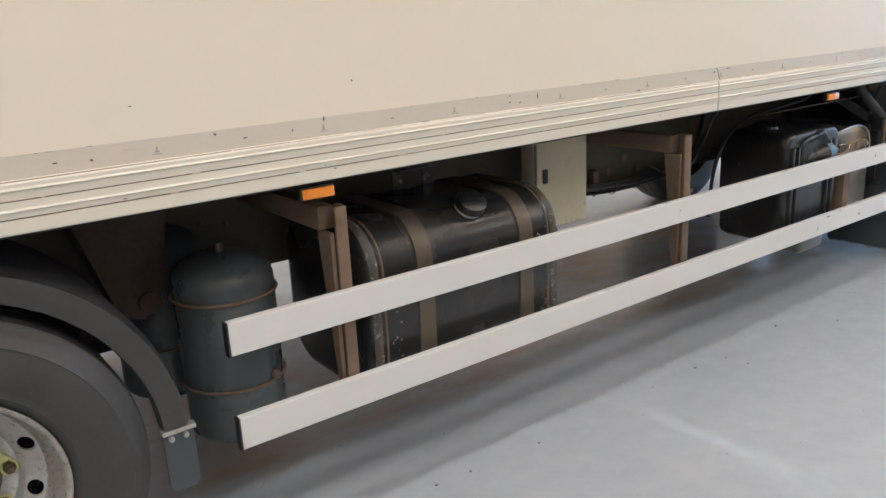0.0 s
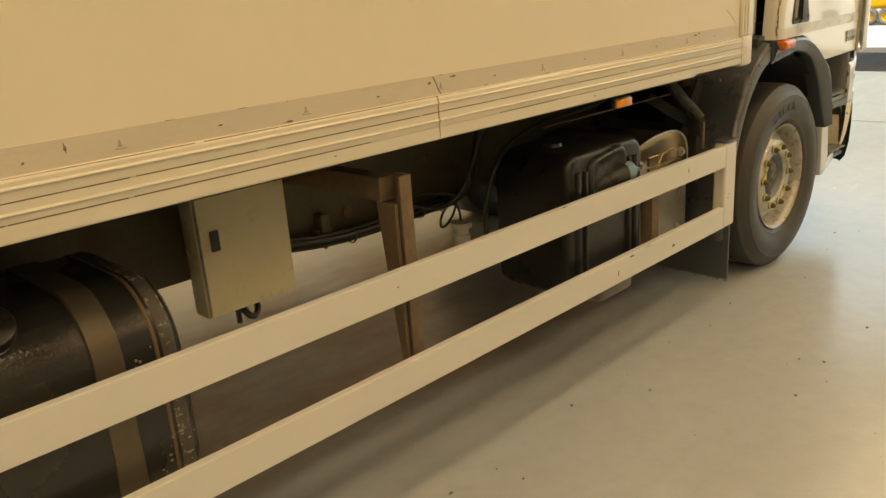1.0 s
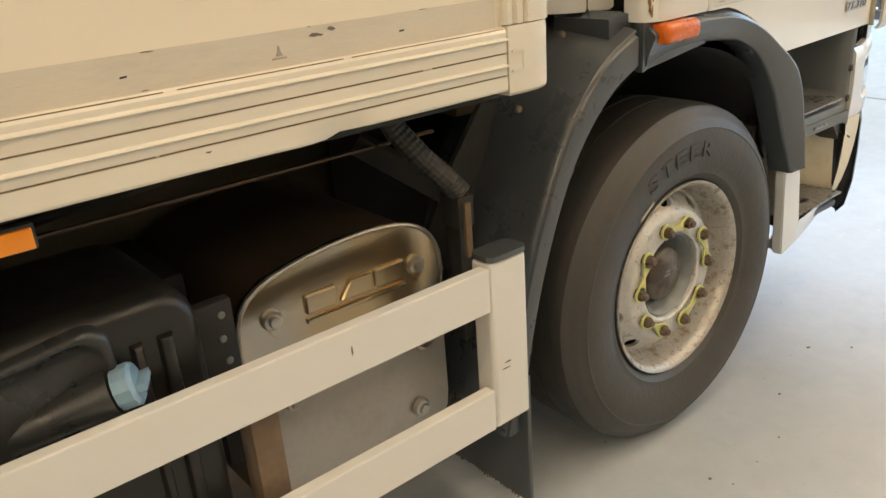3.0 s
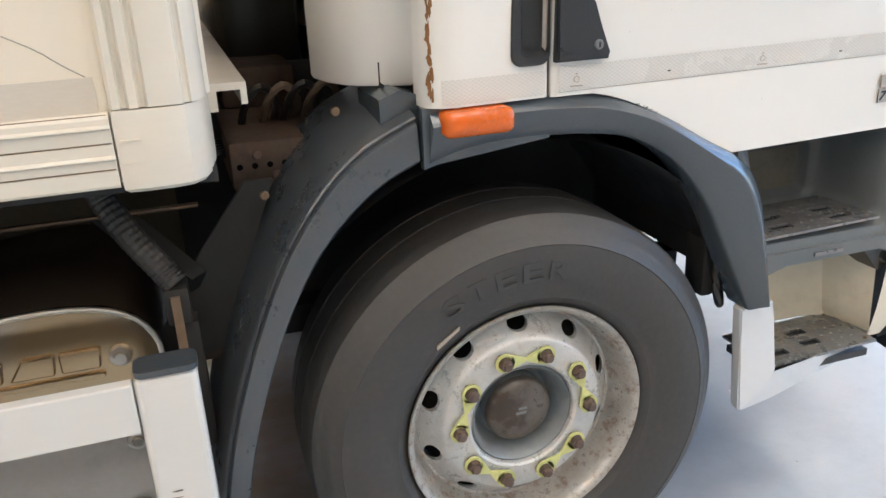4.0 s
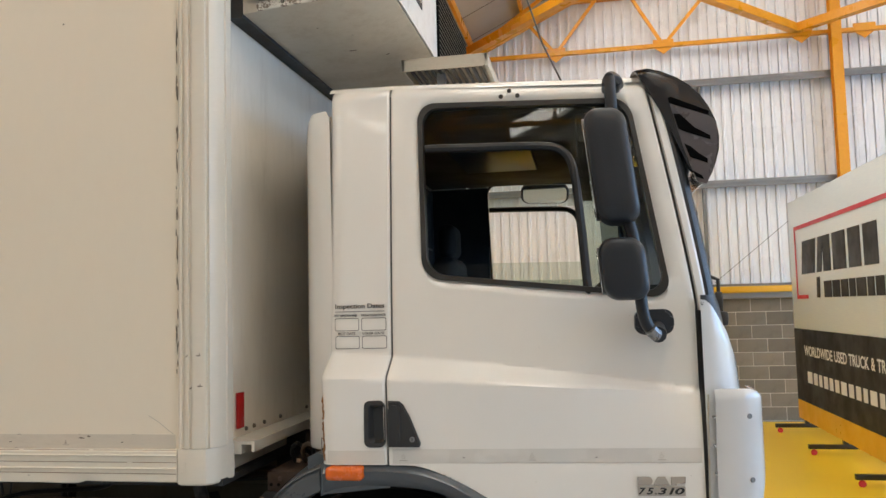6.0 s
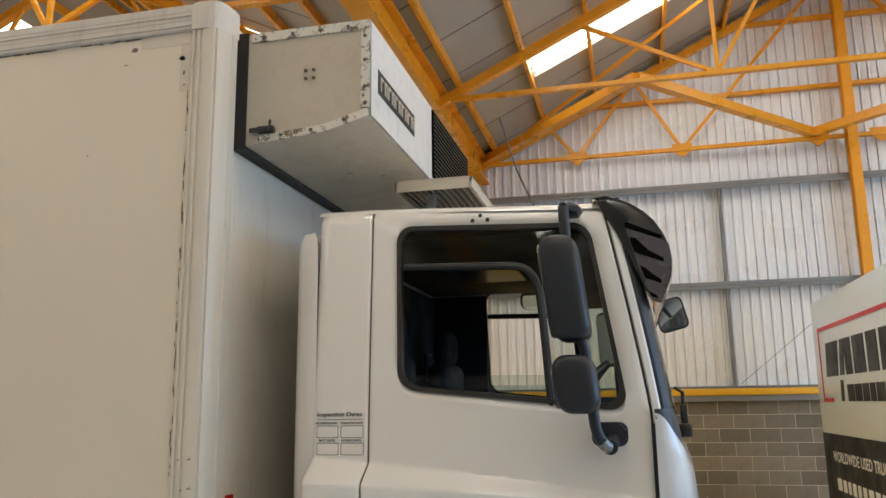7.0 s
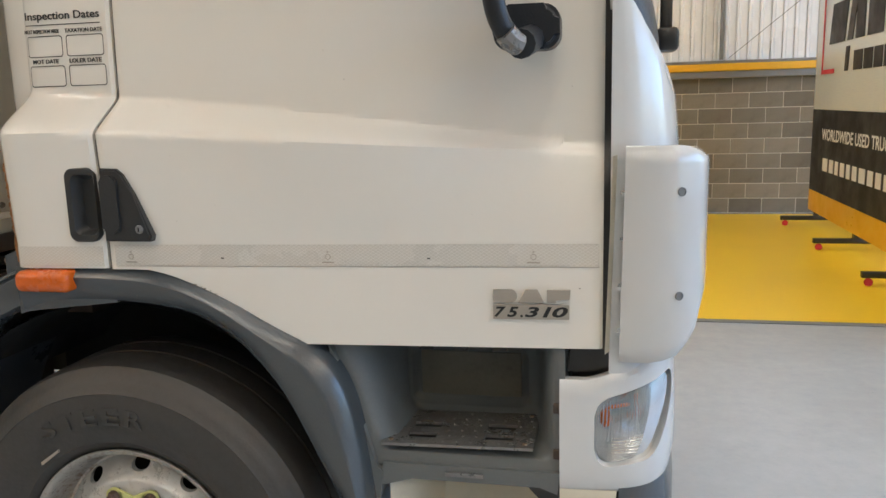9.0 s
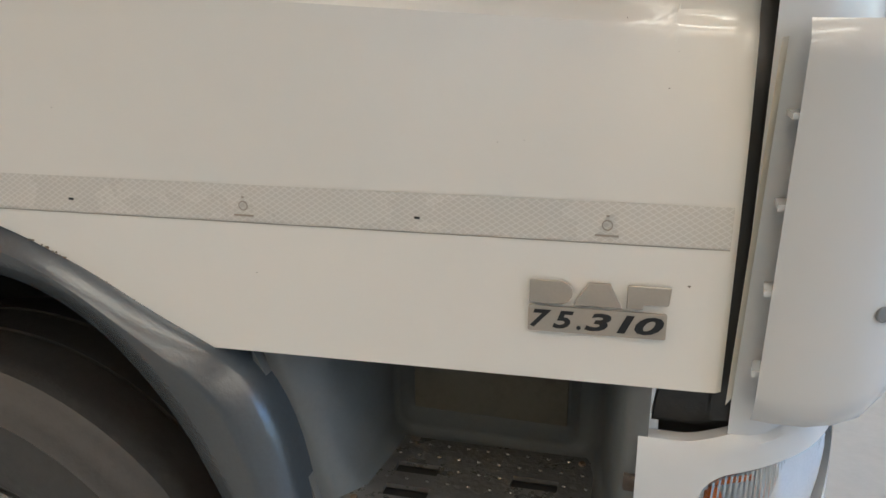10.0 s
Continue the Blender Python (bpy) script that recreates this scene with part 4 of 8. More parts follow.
def edge_strip(p, q, w):
    """A flat edging strip on the unit's side, inside the line p-q."""
    d = (Vector(q) - Vector(p)).normalized()
    n = Vector((-d.y, d.x)) * w
    bm = bmesh.new()
    add_prism(bm, [p, q, (q[0] + n.x, q[1] + n.y), (p[0] + n.x, p[1] + n.y)], "y", FY0 - 0.009, FY0 + 0.001)
    part("edge_strip", bm, M["fridge_edge"], fridge, "flaking riveted edge strip")


edge_strip((5.335, 3.126), (5.658, 3.151), 0.035)
edge_strip((5.663, 3.151), (5.88, 3.211), 0.035)
edge_strip((5.881, 3.25), (5.885, 3.64), 0.04)
edge_strip((5.885, 3.68), (5.29, 3.68), 0.045)
for x, z in ((5.35, 3.655), (5.5, 3.655), (5.64, 3.655), (5.78, 3.655), (5.862, 3.6), (5.862, 3.48), (5.862, 3.35), (5.862, 3.27), (5.76, 3.2), (5.6, 3.165), (5.45, 3.155), (5.57, 3.46), (5.61, 3.46), (5.57, 3.42), (5.61, 3.42)):
    bm = bmesh.new()
    add_lathe(bm, [(0.0, -0.012), (0.006, -0.011), (0.009, -0.004), (0.009, 0.0)], (x, FY0 - 0.008, z), "y", 8)
    part("bolt_head", bm, M["scuff"], fridge)
bm = bmesh.new()
add_tube(bm, [(5.3, FY0 - 0.02, 3.185), (5.36, FY0 - 0.025, 3.185), (5.41, FY0 - 0.02, 3.185)], 0.012, 8)
add_box(bm, 5.34, 5.42, FY0 - 0.03, FY0, 3.17, 3.2, bevel=0.004)
add_tube(bm, [(5.4, FY0 - 0.03, 3.175), (5.405, FY0 - 0.03, 3.225)], 0.006, 6)
part("latch", bm, M["black"], fridge, "dark latch")
part("mount_plate", B(5.202, 5.269, FY0 - 0.006, FY1, 3.105, 3.69), M["underbody"], fridge, "dark mounting frame")
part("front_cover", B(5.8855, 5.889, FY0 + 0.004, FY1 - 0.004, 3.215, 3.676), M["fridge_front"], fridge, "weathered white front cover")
part("name_plate", B(5.888, 5.892, 2.42, 3.06, 3.355, 3.475), M["sign_black"], fridge, "dark plate with white bars")
for i in range(10):
    y = 2.455 + i * 0.059
    bm = bmesh.new()
    add_box(bm, 5.8915, 5.8955, y, y + 0.012, 3.38, 3.45)
    add_box(bm, 5.8915, 5.8955, y + 0.014, y + 0.042, 3.436, 3.45)
    if i % 2:
        add_box(bm, 5.8915, 5.8955, y + 0.03, y + 0.042, 3.38, 3.434)
    part("name_bar", bm, M["fridge"], fridge, "pale plain bar")
part("grille", B(5.8885, 5.9, 3.46, 4.5, 3.24, 3.66), M["slot_black"], fridge, "black condenser grille")
for i in range(15):
    z = 3.258 + i * 0.028
    part("grille_wire", add_beam(bmesh.new(), (5.903, 3.47, z), (5.903, 4.49, z), 0.003, 0.003), M["scuff"], fridge)
bm = bmesh.new()
add_prism(bm, [(5.8, 3.03), (6.2, 3.03), (6.22, 3.085), (5.79, 3.085)], "y", 3.0, 3.012)
add_box(bm, 5.79, 6.22, 3.0, 4.2, 3.08, 3.092, bevel=0.003)
add_box(bm, 6.205, 6.22, 3.0, 4.2, 3.03, 3.09)
add_box(bm, 5.79, 5.805, 3.0, 4.2, 3.03, 3.09)
tray = part("drip_tray", bm, M["fridge"], truck, "pale sheet metal tray over the cab roof")
for i in range(11):
    part("mesh_strip", B(5.83 + i * 0.034, 5.845 + i * 0.034, 3.03, 4.15, 3.032, 3.042), M["black"], tray)
part("tray_leg", B(5.95, 5.99, 3.1, 3.14, 2.7, 3.04), M["grey_steel"], tray)
part("tray_leg", B(5.95, 5.99, 3.9, 3.94, 2.7, 3.04), M["grey_steel"], tray)

for x, y, w in ((5.56, 2.95, 0.03), (5.5, 2.6, 0.012), (5.7, 3.1, 0.02), (5.62, 2.75, 0.008)):
    bm = chip(rng, 0.0, 0.0, 0.0, w, w * 0.4)
    for v in bm.verts:
        z = 3.12 + 0.077 * (x + v.co.x - 5.27) - 0.0012
        v.co = Vector((x + v.co.x, y + v.co.z, z + (0.0006 if v.co.y > 0 else -0.0006) + (0.2 * (x + v.co.x - 5.66) if x + v.co.x > 5.66 else 0.0)))
    part("drain_stain", bm, M["scuff"], fridge, "dark drip stain under the unit")

# ---- cab
X_REAR, X_GAP, ROOF_Z = 5.645, 5.895, 2.735


def front_x(z):
    """The door's front edge: upright, then leaning back along the screen pillar."""
    if z < 1.85:
        return 7.04
    return 7.04 - 0.15 * ((z - 1.85) / (ROOF_Z - 1.85)) ** 1.15


def roof_at(x):
    """The roof edge falls a little towards the screen."""
    return 2.785 - 0.045 * smoothstep(5.7, 7.0, x)


def side_y(x, z):
    """How far out the cab's side stands."""
    low = 2.18 + 0.06 * (x - 5.9) - (0.045 + 0.065 * smoothstep(6.05, 6.4, x)) * max(0.0, z - 1.34)
    fade = smoothstep(5.8, 7.0, x)
    run = x - 5.9
    crest_low, crest_top = 1.6 - 0.04 * run - 0.018 * run ** 2, 1.682 - 0.085 * run - 0.032 * run ** 2
    up = 2.275 + 0.02 * fade + 0.055 * max(0.0, (z - 1.7)) ** 1.3
    low += smoothstep(6.55, 7.02, x) * (up - low) * smoothstep(1.3, 1.66, z)
    share = max(0.0, min(1.0, (z - crest_low) / max(0.02, crest_top - crest_low)))
    t = 0.72 * share + 0.28 * share * share * (3 - 2 * share)
    y = low + (up - low) * t
    if z > roof_at(x) - 0.075:
        k = (z - roof_at(x) + 0.075) / 0.075
        y += 0.075 * (1 - math.sqrt(max(0.0, 1 - min(1, k) ** 2)))
    if x < X_REAR + 0.05:
        k = min(1.0, (X_REAR + 0.05 - x) / 0.06)
        y += 0.05 * (1 - math.sqrt(max(0.0, 1 - k * k)))
    return y


def side(p, mirror):
    return (p[0], 2 * CY - p[1] if mirror else p[1], p[2])


def arch_z(x):
    """The lower edge of the side over the wheel."""
    if x < 5.98:
        return 1.283
    if x < 6.34:
        return 1.283 - 0.173 * ((x - 5.98) / 0.36) ** 1.45
    return 1.108


WIN_U0, WIN_U1, WIN_R = 0.115, 0.925, 0.075


def window_z(u):
    """The opening's lower and upper edge at u, with rounded corners."""
    zb = 1.985 - 0.10 * (u - WIN_U0) / (WIN_U1 - WIN_U0)
    zt = 2.675 - 0.03 * (u - WIN_U0) / (WIN_U1 - WIN_U0)
    d = min(u - WIN_U0, WIN_U1 - u) * 1.1
    if d < WIN_R:
        k = WIN_R - math.sqrt(max(0.0, WIN_R ** 2 - (WIN_R - max(0, d)) ** 2))
        zb, zt = zb + k, zt - k
    return zb, zt


def door_skin(mirror):
    us = [0.0, 0.006, 0.02, 0.05, 0.085, WIN_U0]
    us += [WIN_U0 + t / 1.1 for t in (0.004, 0.014, 0.03, 0.05, WIN_R)]
    a, b = WIN_U0 + WIN_R / 1.1, WIN_U1 - WIN_R / 1.1
    us += [a + (b - a) * i / 26 for i in range(1, 27)]
    us += [WIN_U1 - t / 1.1 for t in (0.05, 0.03, 0.014, 0.004)] + [WIN_U1, 0.95, 0.975, 0.994, 1.0]
    bm = bmesh.new()

    def vert(u, z):
        x = X_GAP + 0.004 + u * (front_x(z) - X_GAP - 0.006)
        y = side_y(x, z)
        edge = min(u, 1 - u) * 1.13
        y += 0.006 * max(0.0, 1 - edge / 0.008)
        # a pressed lip round the window opening
        zb, zt = window_z(min(max(u, WIN_U0), WIN_U1))
        du = max(WIN_U0 - u, u - WIN_U1, 0) * 1.1
        dz = max(zb - z, z - zt, 0)
        d = math.hypot(du, dz)
        y += 0.012 * max(0.0, 1 - d / 0.035)
        return bm.verts.new(side((x, y, z), mirror))

    LOW, UP = 110, 8
    low, mid, up = [], [], []
    for u in us:
        zb, zt = window_z(min(max(u, WIN_U0), WIN_U1))
        a = arch_z(X_GAP + u * 1.145)
        low.append([vert(u, a + (zb - a) * j / LOW) for j in range(LOW + 1)])
        up.append([vert(u, zt + (roof_at(X_GAP + u) - 0.015 - zt) * j / UP) for j in range(UP + 1)])
        mid.append([vert(u, zb + (zt - zb) * j / 10) for j in range(11)] if not (WIN_U0 < u < WIN_U1) else None)
    for i in range(len(us) - 1):
        for grid, n in ((low, LOW), (up, UP)):
            for j in range(n):
                bm.faces.new((grid[i][j], grid[i + 1][j], grid[i + 1][j + 1], grid[i][j + 1]))
        if mid[i] and mid[i + 1]:
            for j in range(10):
                bm.faces.new((mid[i][j], mid[i + 1][j], mid[i + 1][j + 1], mid[i][j + 1]))
    bmesh.ops.remove_doubles(bm, verts=bm.verts, dist=1e-5)
    bmesh.ops.recalc_face_normals(bm, faces=bm.faces)
    # turn the sheet's edge inwards, so that it has thickness
    border = [e for e in bm.edges if e.is_boundary]
    out = bmesh.ops.extrude_edge_only(bm, edges=border)
    for v in (g for g in out["geom"] if isinstance(g, bmesh.types.BMVert)):
        v.co.y += -0.03 if mirror else 0.03
    return bm


def opening_loop(grow, depth, mirror, n=12):
    """Points round the door window, grown outwards by some metres."""
    pts = []
    us = [WIN_U0 + (WIN_U1 - WIN_U0) * (0.5 - 0.5 * math.cos(math.pi * i / 40)) for i in range(41)]
    for u in us:
        zb, _ = window_z(u)
        pts.append((u, zb, -1))
    for u in reversed(us):
        _, zt = window_z(u)
        pts.append((u, zt, 1))
    cu, cz = (WIN_U0 + WIN_U1) / 2, 2.3
    out = []
    for u, z, s in pts:
        uu = cu + (u - cu) * (1 + grow / 0.46)
        zz = cz + (z - cz) * (1 + grow / 0.36)
        x = X_GAP + 0.004 + uu * (front_x(zz) - X_GAP - 0.006)
        out.append(side((x, side_y(x, zz) + depth, zz), mirror))
    return out


def shell_side(mirror):
    """The fixed panel behind the door, from the belt to the roof."""
    bm = bmesh.new()
    xs = [X_REAR - 0.01, X_REAR - 0.004, X_REAR + 0.006, X_REAR + 0.02, X_REAR + 0.05, 5.72, 5.8, 5.826, X_GAP - 0.012, X_GAP - 0.004]
    g = []
    for x in xs:
        g.append([bm.verts.new(side((x, side_y(x, z) + (0.006 if x == xs[-1] else 0), z), mirror)) for z in [1.285 + (roof_at(x) - 1.285) * j / 150 for j in range(151)]])
    for k, (a, b) in enumerate(zip(g, g[1:])):
        for j in range(150):
            if xs[k] == 5.826 and 1.365 < (a[j].co.z + a[j + 1].co.z) / 2 < 1.512:
                continue
            bm.faces.new((a[j], b[j], b[j + 1], a[j + 1]))
    border = [e for e in bm.edges if e.is_boundary]
    out = bmesh.ops.extrude_edge_only(bm, edges=border)
    for v in (q for q in out["geom"] if isinstance(q, bmesh.types.BMVert)):
        v.co.y += -0.04 if mirror else 0.04
    return bm


cab = part("cab", B(X_REAR - 0.06, 6.99, 2.33, 2 * CY - 2.33, 1.3, 1.36), M["underbody"], truck, "white day cab")
for mirror in (False, True):
    part("rear_side_panel", shell_side(mirror), M["cab_paint"], cab, "white panel behind the door")
# roof skin, rounded at the rear
bm = bmesh.new()
rows = []
for x in (X_REAR - 0.012, X_REAR + 0.0, X_REAR + 0.03, X_REAR + 0.08, 5.9, 6.3, 6.7, 6.86, 6.895):
    drop = 0.05 * max(0, 1 - (x - X_REAR + 0.012) / 0.09) ** 2
    ya = 2.405
    rows.append([(x, ya + (2 * CY - 2 * ya) * j / 12, roof_at(x) - drop + 0.03 * math.sin(math.pi * j / 12)) for j in range(13)])
add_loft(bm, rows, closed=False)
part("roof_skin", bm, M["cab_paint"], cab, "white cab roof")
for mirror in (False, True):
    bm = bmesh.new()
    rows = []
    for x in (X_REAR - 0.01, X_REAR + 0.02, X_REAR + 0.05, 5.9, 6.3, 6.7, 6.86, 6.893):
        rows.append([side((x, 2.335 + 0.075 * (1 - math.cos(radians(a))), roof_at(x) - 0.07 + 0.072 * math.sin(radians(a))), mirror) for a in (35, 55, 75, 90)])
    add_loft(bm, rows, closed=False)
    part("roof_gutter", bm, M["cab_paint"], cab, "rounded white roof edge")
bm = bmesh.new()
add_box(bm, X_REAR - 0.05, X_REAR - 0.01, 2.4, 2 * CY - 2.4, 1.36, ROOF_Z - 0.06)
part("rear_wall", bm, M["cab_paint"], cab, "white cab rear wall")
# rounded fairing at the rear corner
bm = bmesh.new()
ring = [(5.652, 2.3), (5.61, 2.318), (5.56, 2.345), (5.525, 2.38), (5.497, 2.44), (5.48, 2.52), (5.51, 2.53), (5.62, 2.42)]
add_loft(bm, [[(5.56 + (x - 5.56) * k, 2.43 + (y - 2.43) * k, z) for x, y in ring] for z, k in ((1.312, 0.94), (1.32, 1.0), (1.8, 1.0), (2.58, 0.95), (2.65, 0.87), (2.685, 0.62))])
part("corner_fairing", bm, M["cab_paint"], cab, "cream rounded fairing at the cab's rear corner")
rng2 = random.Random(9)
for i in range(40):
    z = 1.31 + 0.22 * rng2.random() ** 1.3
    x = 5.6475 + rng2.uniform(-0.003, 0.004)
    part("rust_patch", chip(rng2, x, side_y(x, z) - 0.0005, z, rng2.uniform(0.004, 0.011), rng2.uniform(0.01, 0.035)), M["orange_rust"], cab, "rust along the panel edge")
bm = bmesh.new()
rows = [[(X_GAP + dx, side_y(X_GAP, z) + 0.014, z) for dx in (-0.014, 0.014)] for z in [1.285 + i * 0.03 for i in range(49)]]
add_loft(bm, rows, closed=False)
part("door_shut_line", bm, M["shut_line"], cab, "dark gap behind the door")
bm = bmesh.new()
rows = [[(front_x(z) + dx, side_y(front_x(z), z) + 0.022, z) for dx in (-0.01, 0.02)] for z in [1.06 + i * 0.05 for i in range(33)]]
add_loft(bm, rows, closed=False)
part("front_shut_line", bm, M["black"], cab, "dark gap before the door")

door = part("door", door_skin(False), M["cab_paint"], truck, "white driver's door with a pressed ridge")
door_far = part("door", door_skin(True), M["cab_paint"], truck, "white passenger door")
for d, mirror in ((door, False), (door_far, True)):
    bm = bmesh.new()
    a, b, c = opening_loop(0.008, -0.004, mirror), opening_loop(-0.012, -0.003, mirror), opening_loop(-0.014, 0.03, mirror)
    add_loft(bm, [a, b, c], caps=False)
    part("window_seal", bm, M["black"], d, "black rubber window seal")
# glazing: fixed upper strip, half-lowered pane and quarter light
for mirror, d in ((False, door), (True, door_far)):
    def gl(x, z):
        return side((x, side_y(x, z) + 0.022, z), mirror)
    bm = bmesh.new()
    add_loft(bm, [[gl(6.03, 2.505), gl(6.84, 2.5)], [gl(6.05, 2.68), gl(6.83, 2.66)]], closed=False)
    part("upper_glass", bm, M["glass"], d, "fixed upper window strip")
    bm = bmesh.new()
    add_loft(bm, [[gl(6.65, 1.92), gl(6.93, 1.88)], [gl(6.61, 2.5), gl(6.86, 2.5)]], closed=False)
    part("quarter_glass", bm, M["glass"], d, "quarter light")
    bm = bmesh.new()
    add_loft(bm, [[gl(6.04, 1.97), gl(6.65, 1.92)], [gl(6.04, 2.035), gl(6.645, 2.025)]], closed=False)
    part("lowered_glass", bm, M["glass"], d, "door glass wound almost fully down")
    bm = bmesh.new()
    pts = [(6.035, 2.5), (6.5, 2.487), (6.56, 2.475), (6.6, 2.44), (6.622, 2.37), (6.64, 2.15), (6.655, 1.9)]
    sm = [Vector(gl(x, z)) for x, z in pts]
    add_tube(bm, sm, 0.017, 8, smooth=2)
    part("window_divider", bm, M["ink"], d, "dark grey window channel")
for ob in [o for o in bpy.data.objects if o.name.startswith(("upper_glass", "quarter_glass", "lowered_glass"))]:
    ob.visible_shadow = False

# door handle
HY = 2.172
bm = bmesh.new()
add_loft(bm, [[(a, y, b) for a, b in rounded(x0, x1, z0, z1, r, 6)] for x0, x1, z0, z1, r, y in (
    (5.808, 5.889, 1.35, 1.524, 0.022, HY + 0.02), (5.808, 5.889, 1.35, 1.524, 0.022, HY - 0.002), (5.811, 5.888, 1.353, 1.521, 0.02, HY - 0.006),
    (5.826, 5.888, 1.366, 1.508, 0.016, HY - 0.006), (5.829, 5.888, 1.369, 1.505, 0.016, HY), (5.836, 5.888, 1.375, 1.499, 0.016, HY + 0.012), (5.85, 5.888, 1.386, 1.488, 0.014, HY + 0.048))])
part("handle_recess", bm, M["handle_plastic"], cab, "charcoal plastic hand recess")
bm = bmesh.new()
out = [(5.903, 1.522), (5.945, 1.52), (5.96, 1.508), (5.985, 1.46), (6.022, 1.365), (6.018, 1.352), (5.903, 1.352)]
add_prism(bm, out, "y", HY - 0.008, HY + 0.02)
bmesh.ops.bevel(bm, geom=[e for e in bm.edges if all(v.co.y < HY for v in e.verts)], offset=0.005, segments=2, affect="EDGES")
handle = part("door_handle", bm, M["handle_plastic"], door, "black plastic door handle plate")
bm = bmesh.new()
add_prism(bm, rounded(5.905, 5.948, 1.37, 1.506, 0.014), "y", HY - 0.015, HY - 0.006)
bmesh.ops.bevel(bm, geom=[e for e in bm.edges if all(v.co.y < HY - 0.01 for v in e.verts)], offset=0.004, segments=2, affect="EDGES")
part("grip", bm, M["handle_plastic"], door, "black pull grip")
bm = bmesh.new()
add_lathe(bm, [(0.0, -0.011), (0.0085, -0.011), (0.0105, -0.008), (0.0105, 0.0)], (5.994, HY, 1.381), "y", 20)
part("lock_barrel", bm, M["grey_steel"], door, "metal lock barrel")
part("keyhole", B(5.9925, 5.9955, HY - 0.0125, HY - 0.0105, 1.376, 1.386), M["ink"], door)

# reflective tape on the door and side panel
def skin_strip(x0, x1, z0, z1, lift, n=24):
    bm = bmesh.new()
    add_loft(bm, [[(x, side_y(x, z) - lift, z) for z in (z0, (z0 + z1) / 2, z1)] for x in [x0 + (x1 - x0) * i / n for i in range(n + 1)]], closed=False)
    return bm


def tape_material():
    """Clear reflective tape with its fine lozenge cells."""
    m = material("reflective_cell_tape", (0.6, 0.575, 0.53), 0.34, vary=0.03, grain=100, stain=3, stain_tint=(0.66, 0.6, 0.5), stain_amount=0.6, bump=0)
    nt = m.node_tree
    n, l = nt.nodes, nt.links
    b = n["Principled BSDF"]
    old = b.inputs["Base Color"].links[0].from_socket
    tc = n.new("ShaderNodeTexCoord")
    mp = n.new("ShaderNodeMapping")
    mp.inputs["Scale"].default_value, mp.inputs["Rotation"].default_value = (120, 0, 190), (0, radians(45), 0)
    v = n.new("ShaderNodeTexVoronoi")
    v.feature = "DISTANCE_TO_EDGE"
    v.inputs["Scale"].default_value, v.inputs["Randomness"].default_value = 1.0, 0.12
    l.new(tc.outputs["Object"], mp.inputs[0]), l.new(mp.outputs[0], v.inputs[0])
    lt = n.new("ShaderNodeMath")
    lt.operation = "LESS_THAN"
    lt.inputs[1].default_value = 0.09
    l.new(v.outputs[0], lt.inputs[0])
    mix = n.new("ShaderNodeMix")
    mix.data_type = "RGBA"
    mix.inputs[7].default_value = (0.7, 0.68, 0.64, 1)
    l.new(lt.outputs[0], mix.inputs[0]), l.new(old, mix.inputs[6]), l.new(mix.outputs[2], b.inputs["Base Color"])
    return m


M["cell_tape"] = tape_material()
part("reflective_tape", skin_strip(5.915, 7.03, 1.293, 1.342, 0.0012), M["cell_tape"], door, "worn clear reflective tape")
part("tape_edge", skin_strip(5.915, 7.03, 1.2908, 1.292, 0.0014), M["mark_grey"], door, "grimy lower edge of the tape")
part("reflective_tape", skin_strip(5.665, 5.885, 1.29, 1.338, 0.0012, 8), M["cell_tape"], cab, "worn reflective tape")
for x in (5.955, 6.43, 6.89):
    y = side_y(x, 1.315) - 0.0022
    bm = bmesh.new()
    add_lathe(bm, [(0.0052, -0.0004), (0.0066, -0.0004), (0.0066, 0.0004)], (x, y, 1.314), "y", 14)
    add_box(bm, x - 0.014, x + 0.014, y - 0.0004, y + 0.0004, 1.3, 1.3025)
    add_box(bm, x - 0.002, x + 0.002, y - 0.0004, y + 0.0004, 1.324, 1.3265)
    part("approval_mark", bm, M["mark_grey"], door, "small printed approval mark")
for x in (6.18, 6.66):
    y = side_y(x, 1.31) - 0.0022
    part("rivet_mark", B(x - 0.0035, x + 0.0035, y - 0.0004, y + 0.0004, 1.309, 1.312), M["ink"], door)

rng9 = random.Random(77)
for i in range(26):
    x, z = rng9.uniform(5.95, 7.0), rng9.uniform(1.15, 1.95)
    w = 0.0008 + 0.0022 * rng9.random() ** 3
    part("paint_chip", chip(rng9, x, side_y(x, z) - 0.0002, z, w, w), M["scuff"], door, "tiny dark speck in the paint")
for i in range(16):
    x = rng9.uniform(6.05, 6.36)
    z = arch_z(x) + rng9.uniform(0.0, 0.004)
    part("paint_chip", chip(rng9, x, side_y(x, z) - 0.0004, z, rng9.uniform(0.002, 0.007), rng9.uniform(0.0015, 0.004)), M["scuff"], door, "dark nick along the door's lower edge")

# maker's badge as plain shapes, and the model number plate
TA = math.degrees(math.atan(0.06))


def badge_pose(x, z, lift=0.0):
    return pose(x, side_y(x, 1.2) - 0.0025 - lift, z, 90, 0, TA)


def badge_shape(x0, outline, label):
    bm = bmesh.new()
    m = badge_pose(x0, 1.2125, 0.001)
    add_loft(bm, [[m @ Vector((a, b, c)) for a, b in outline] for c in (0.0, 0.004)])
    bmesh.ops.bevel(bm, geom=list(bm.edges), offset=0.0008, segments=1, affect="EDGES")
    part("badge_shape", bm, M["chrome_dull"], door, label)


badge_shape(6.802, [(0, 0), (0.04, 0), (0.048, 0.004), (0.052, 0.012), (0.052, 0.019), (0.048, 0.026), (0.04, 0.03), (0, 0.03)], "dull metal badge block")
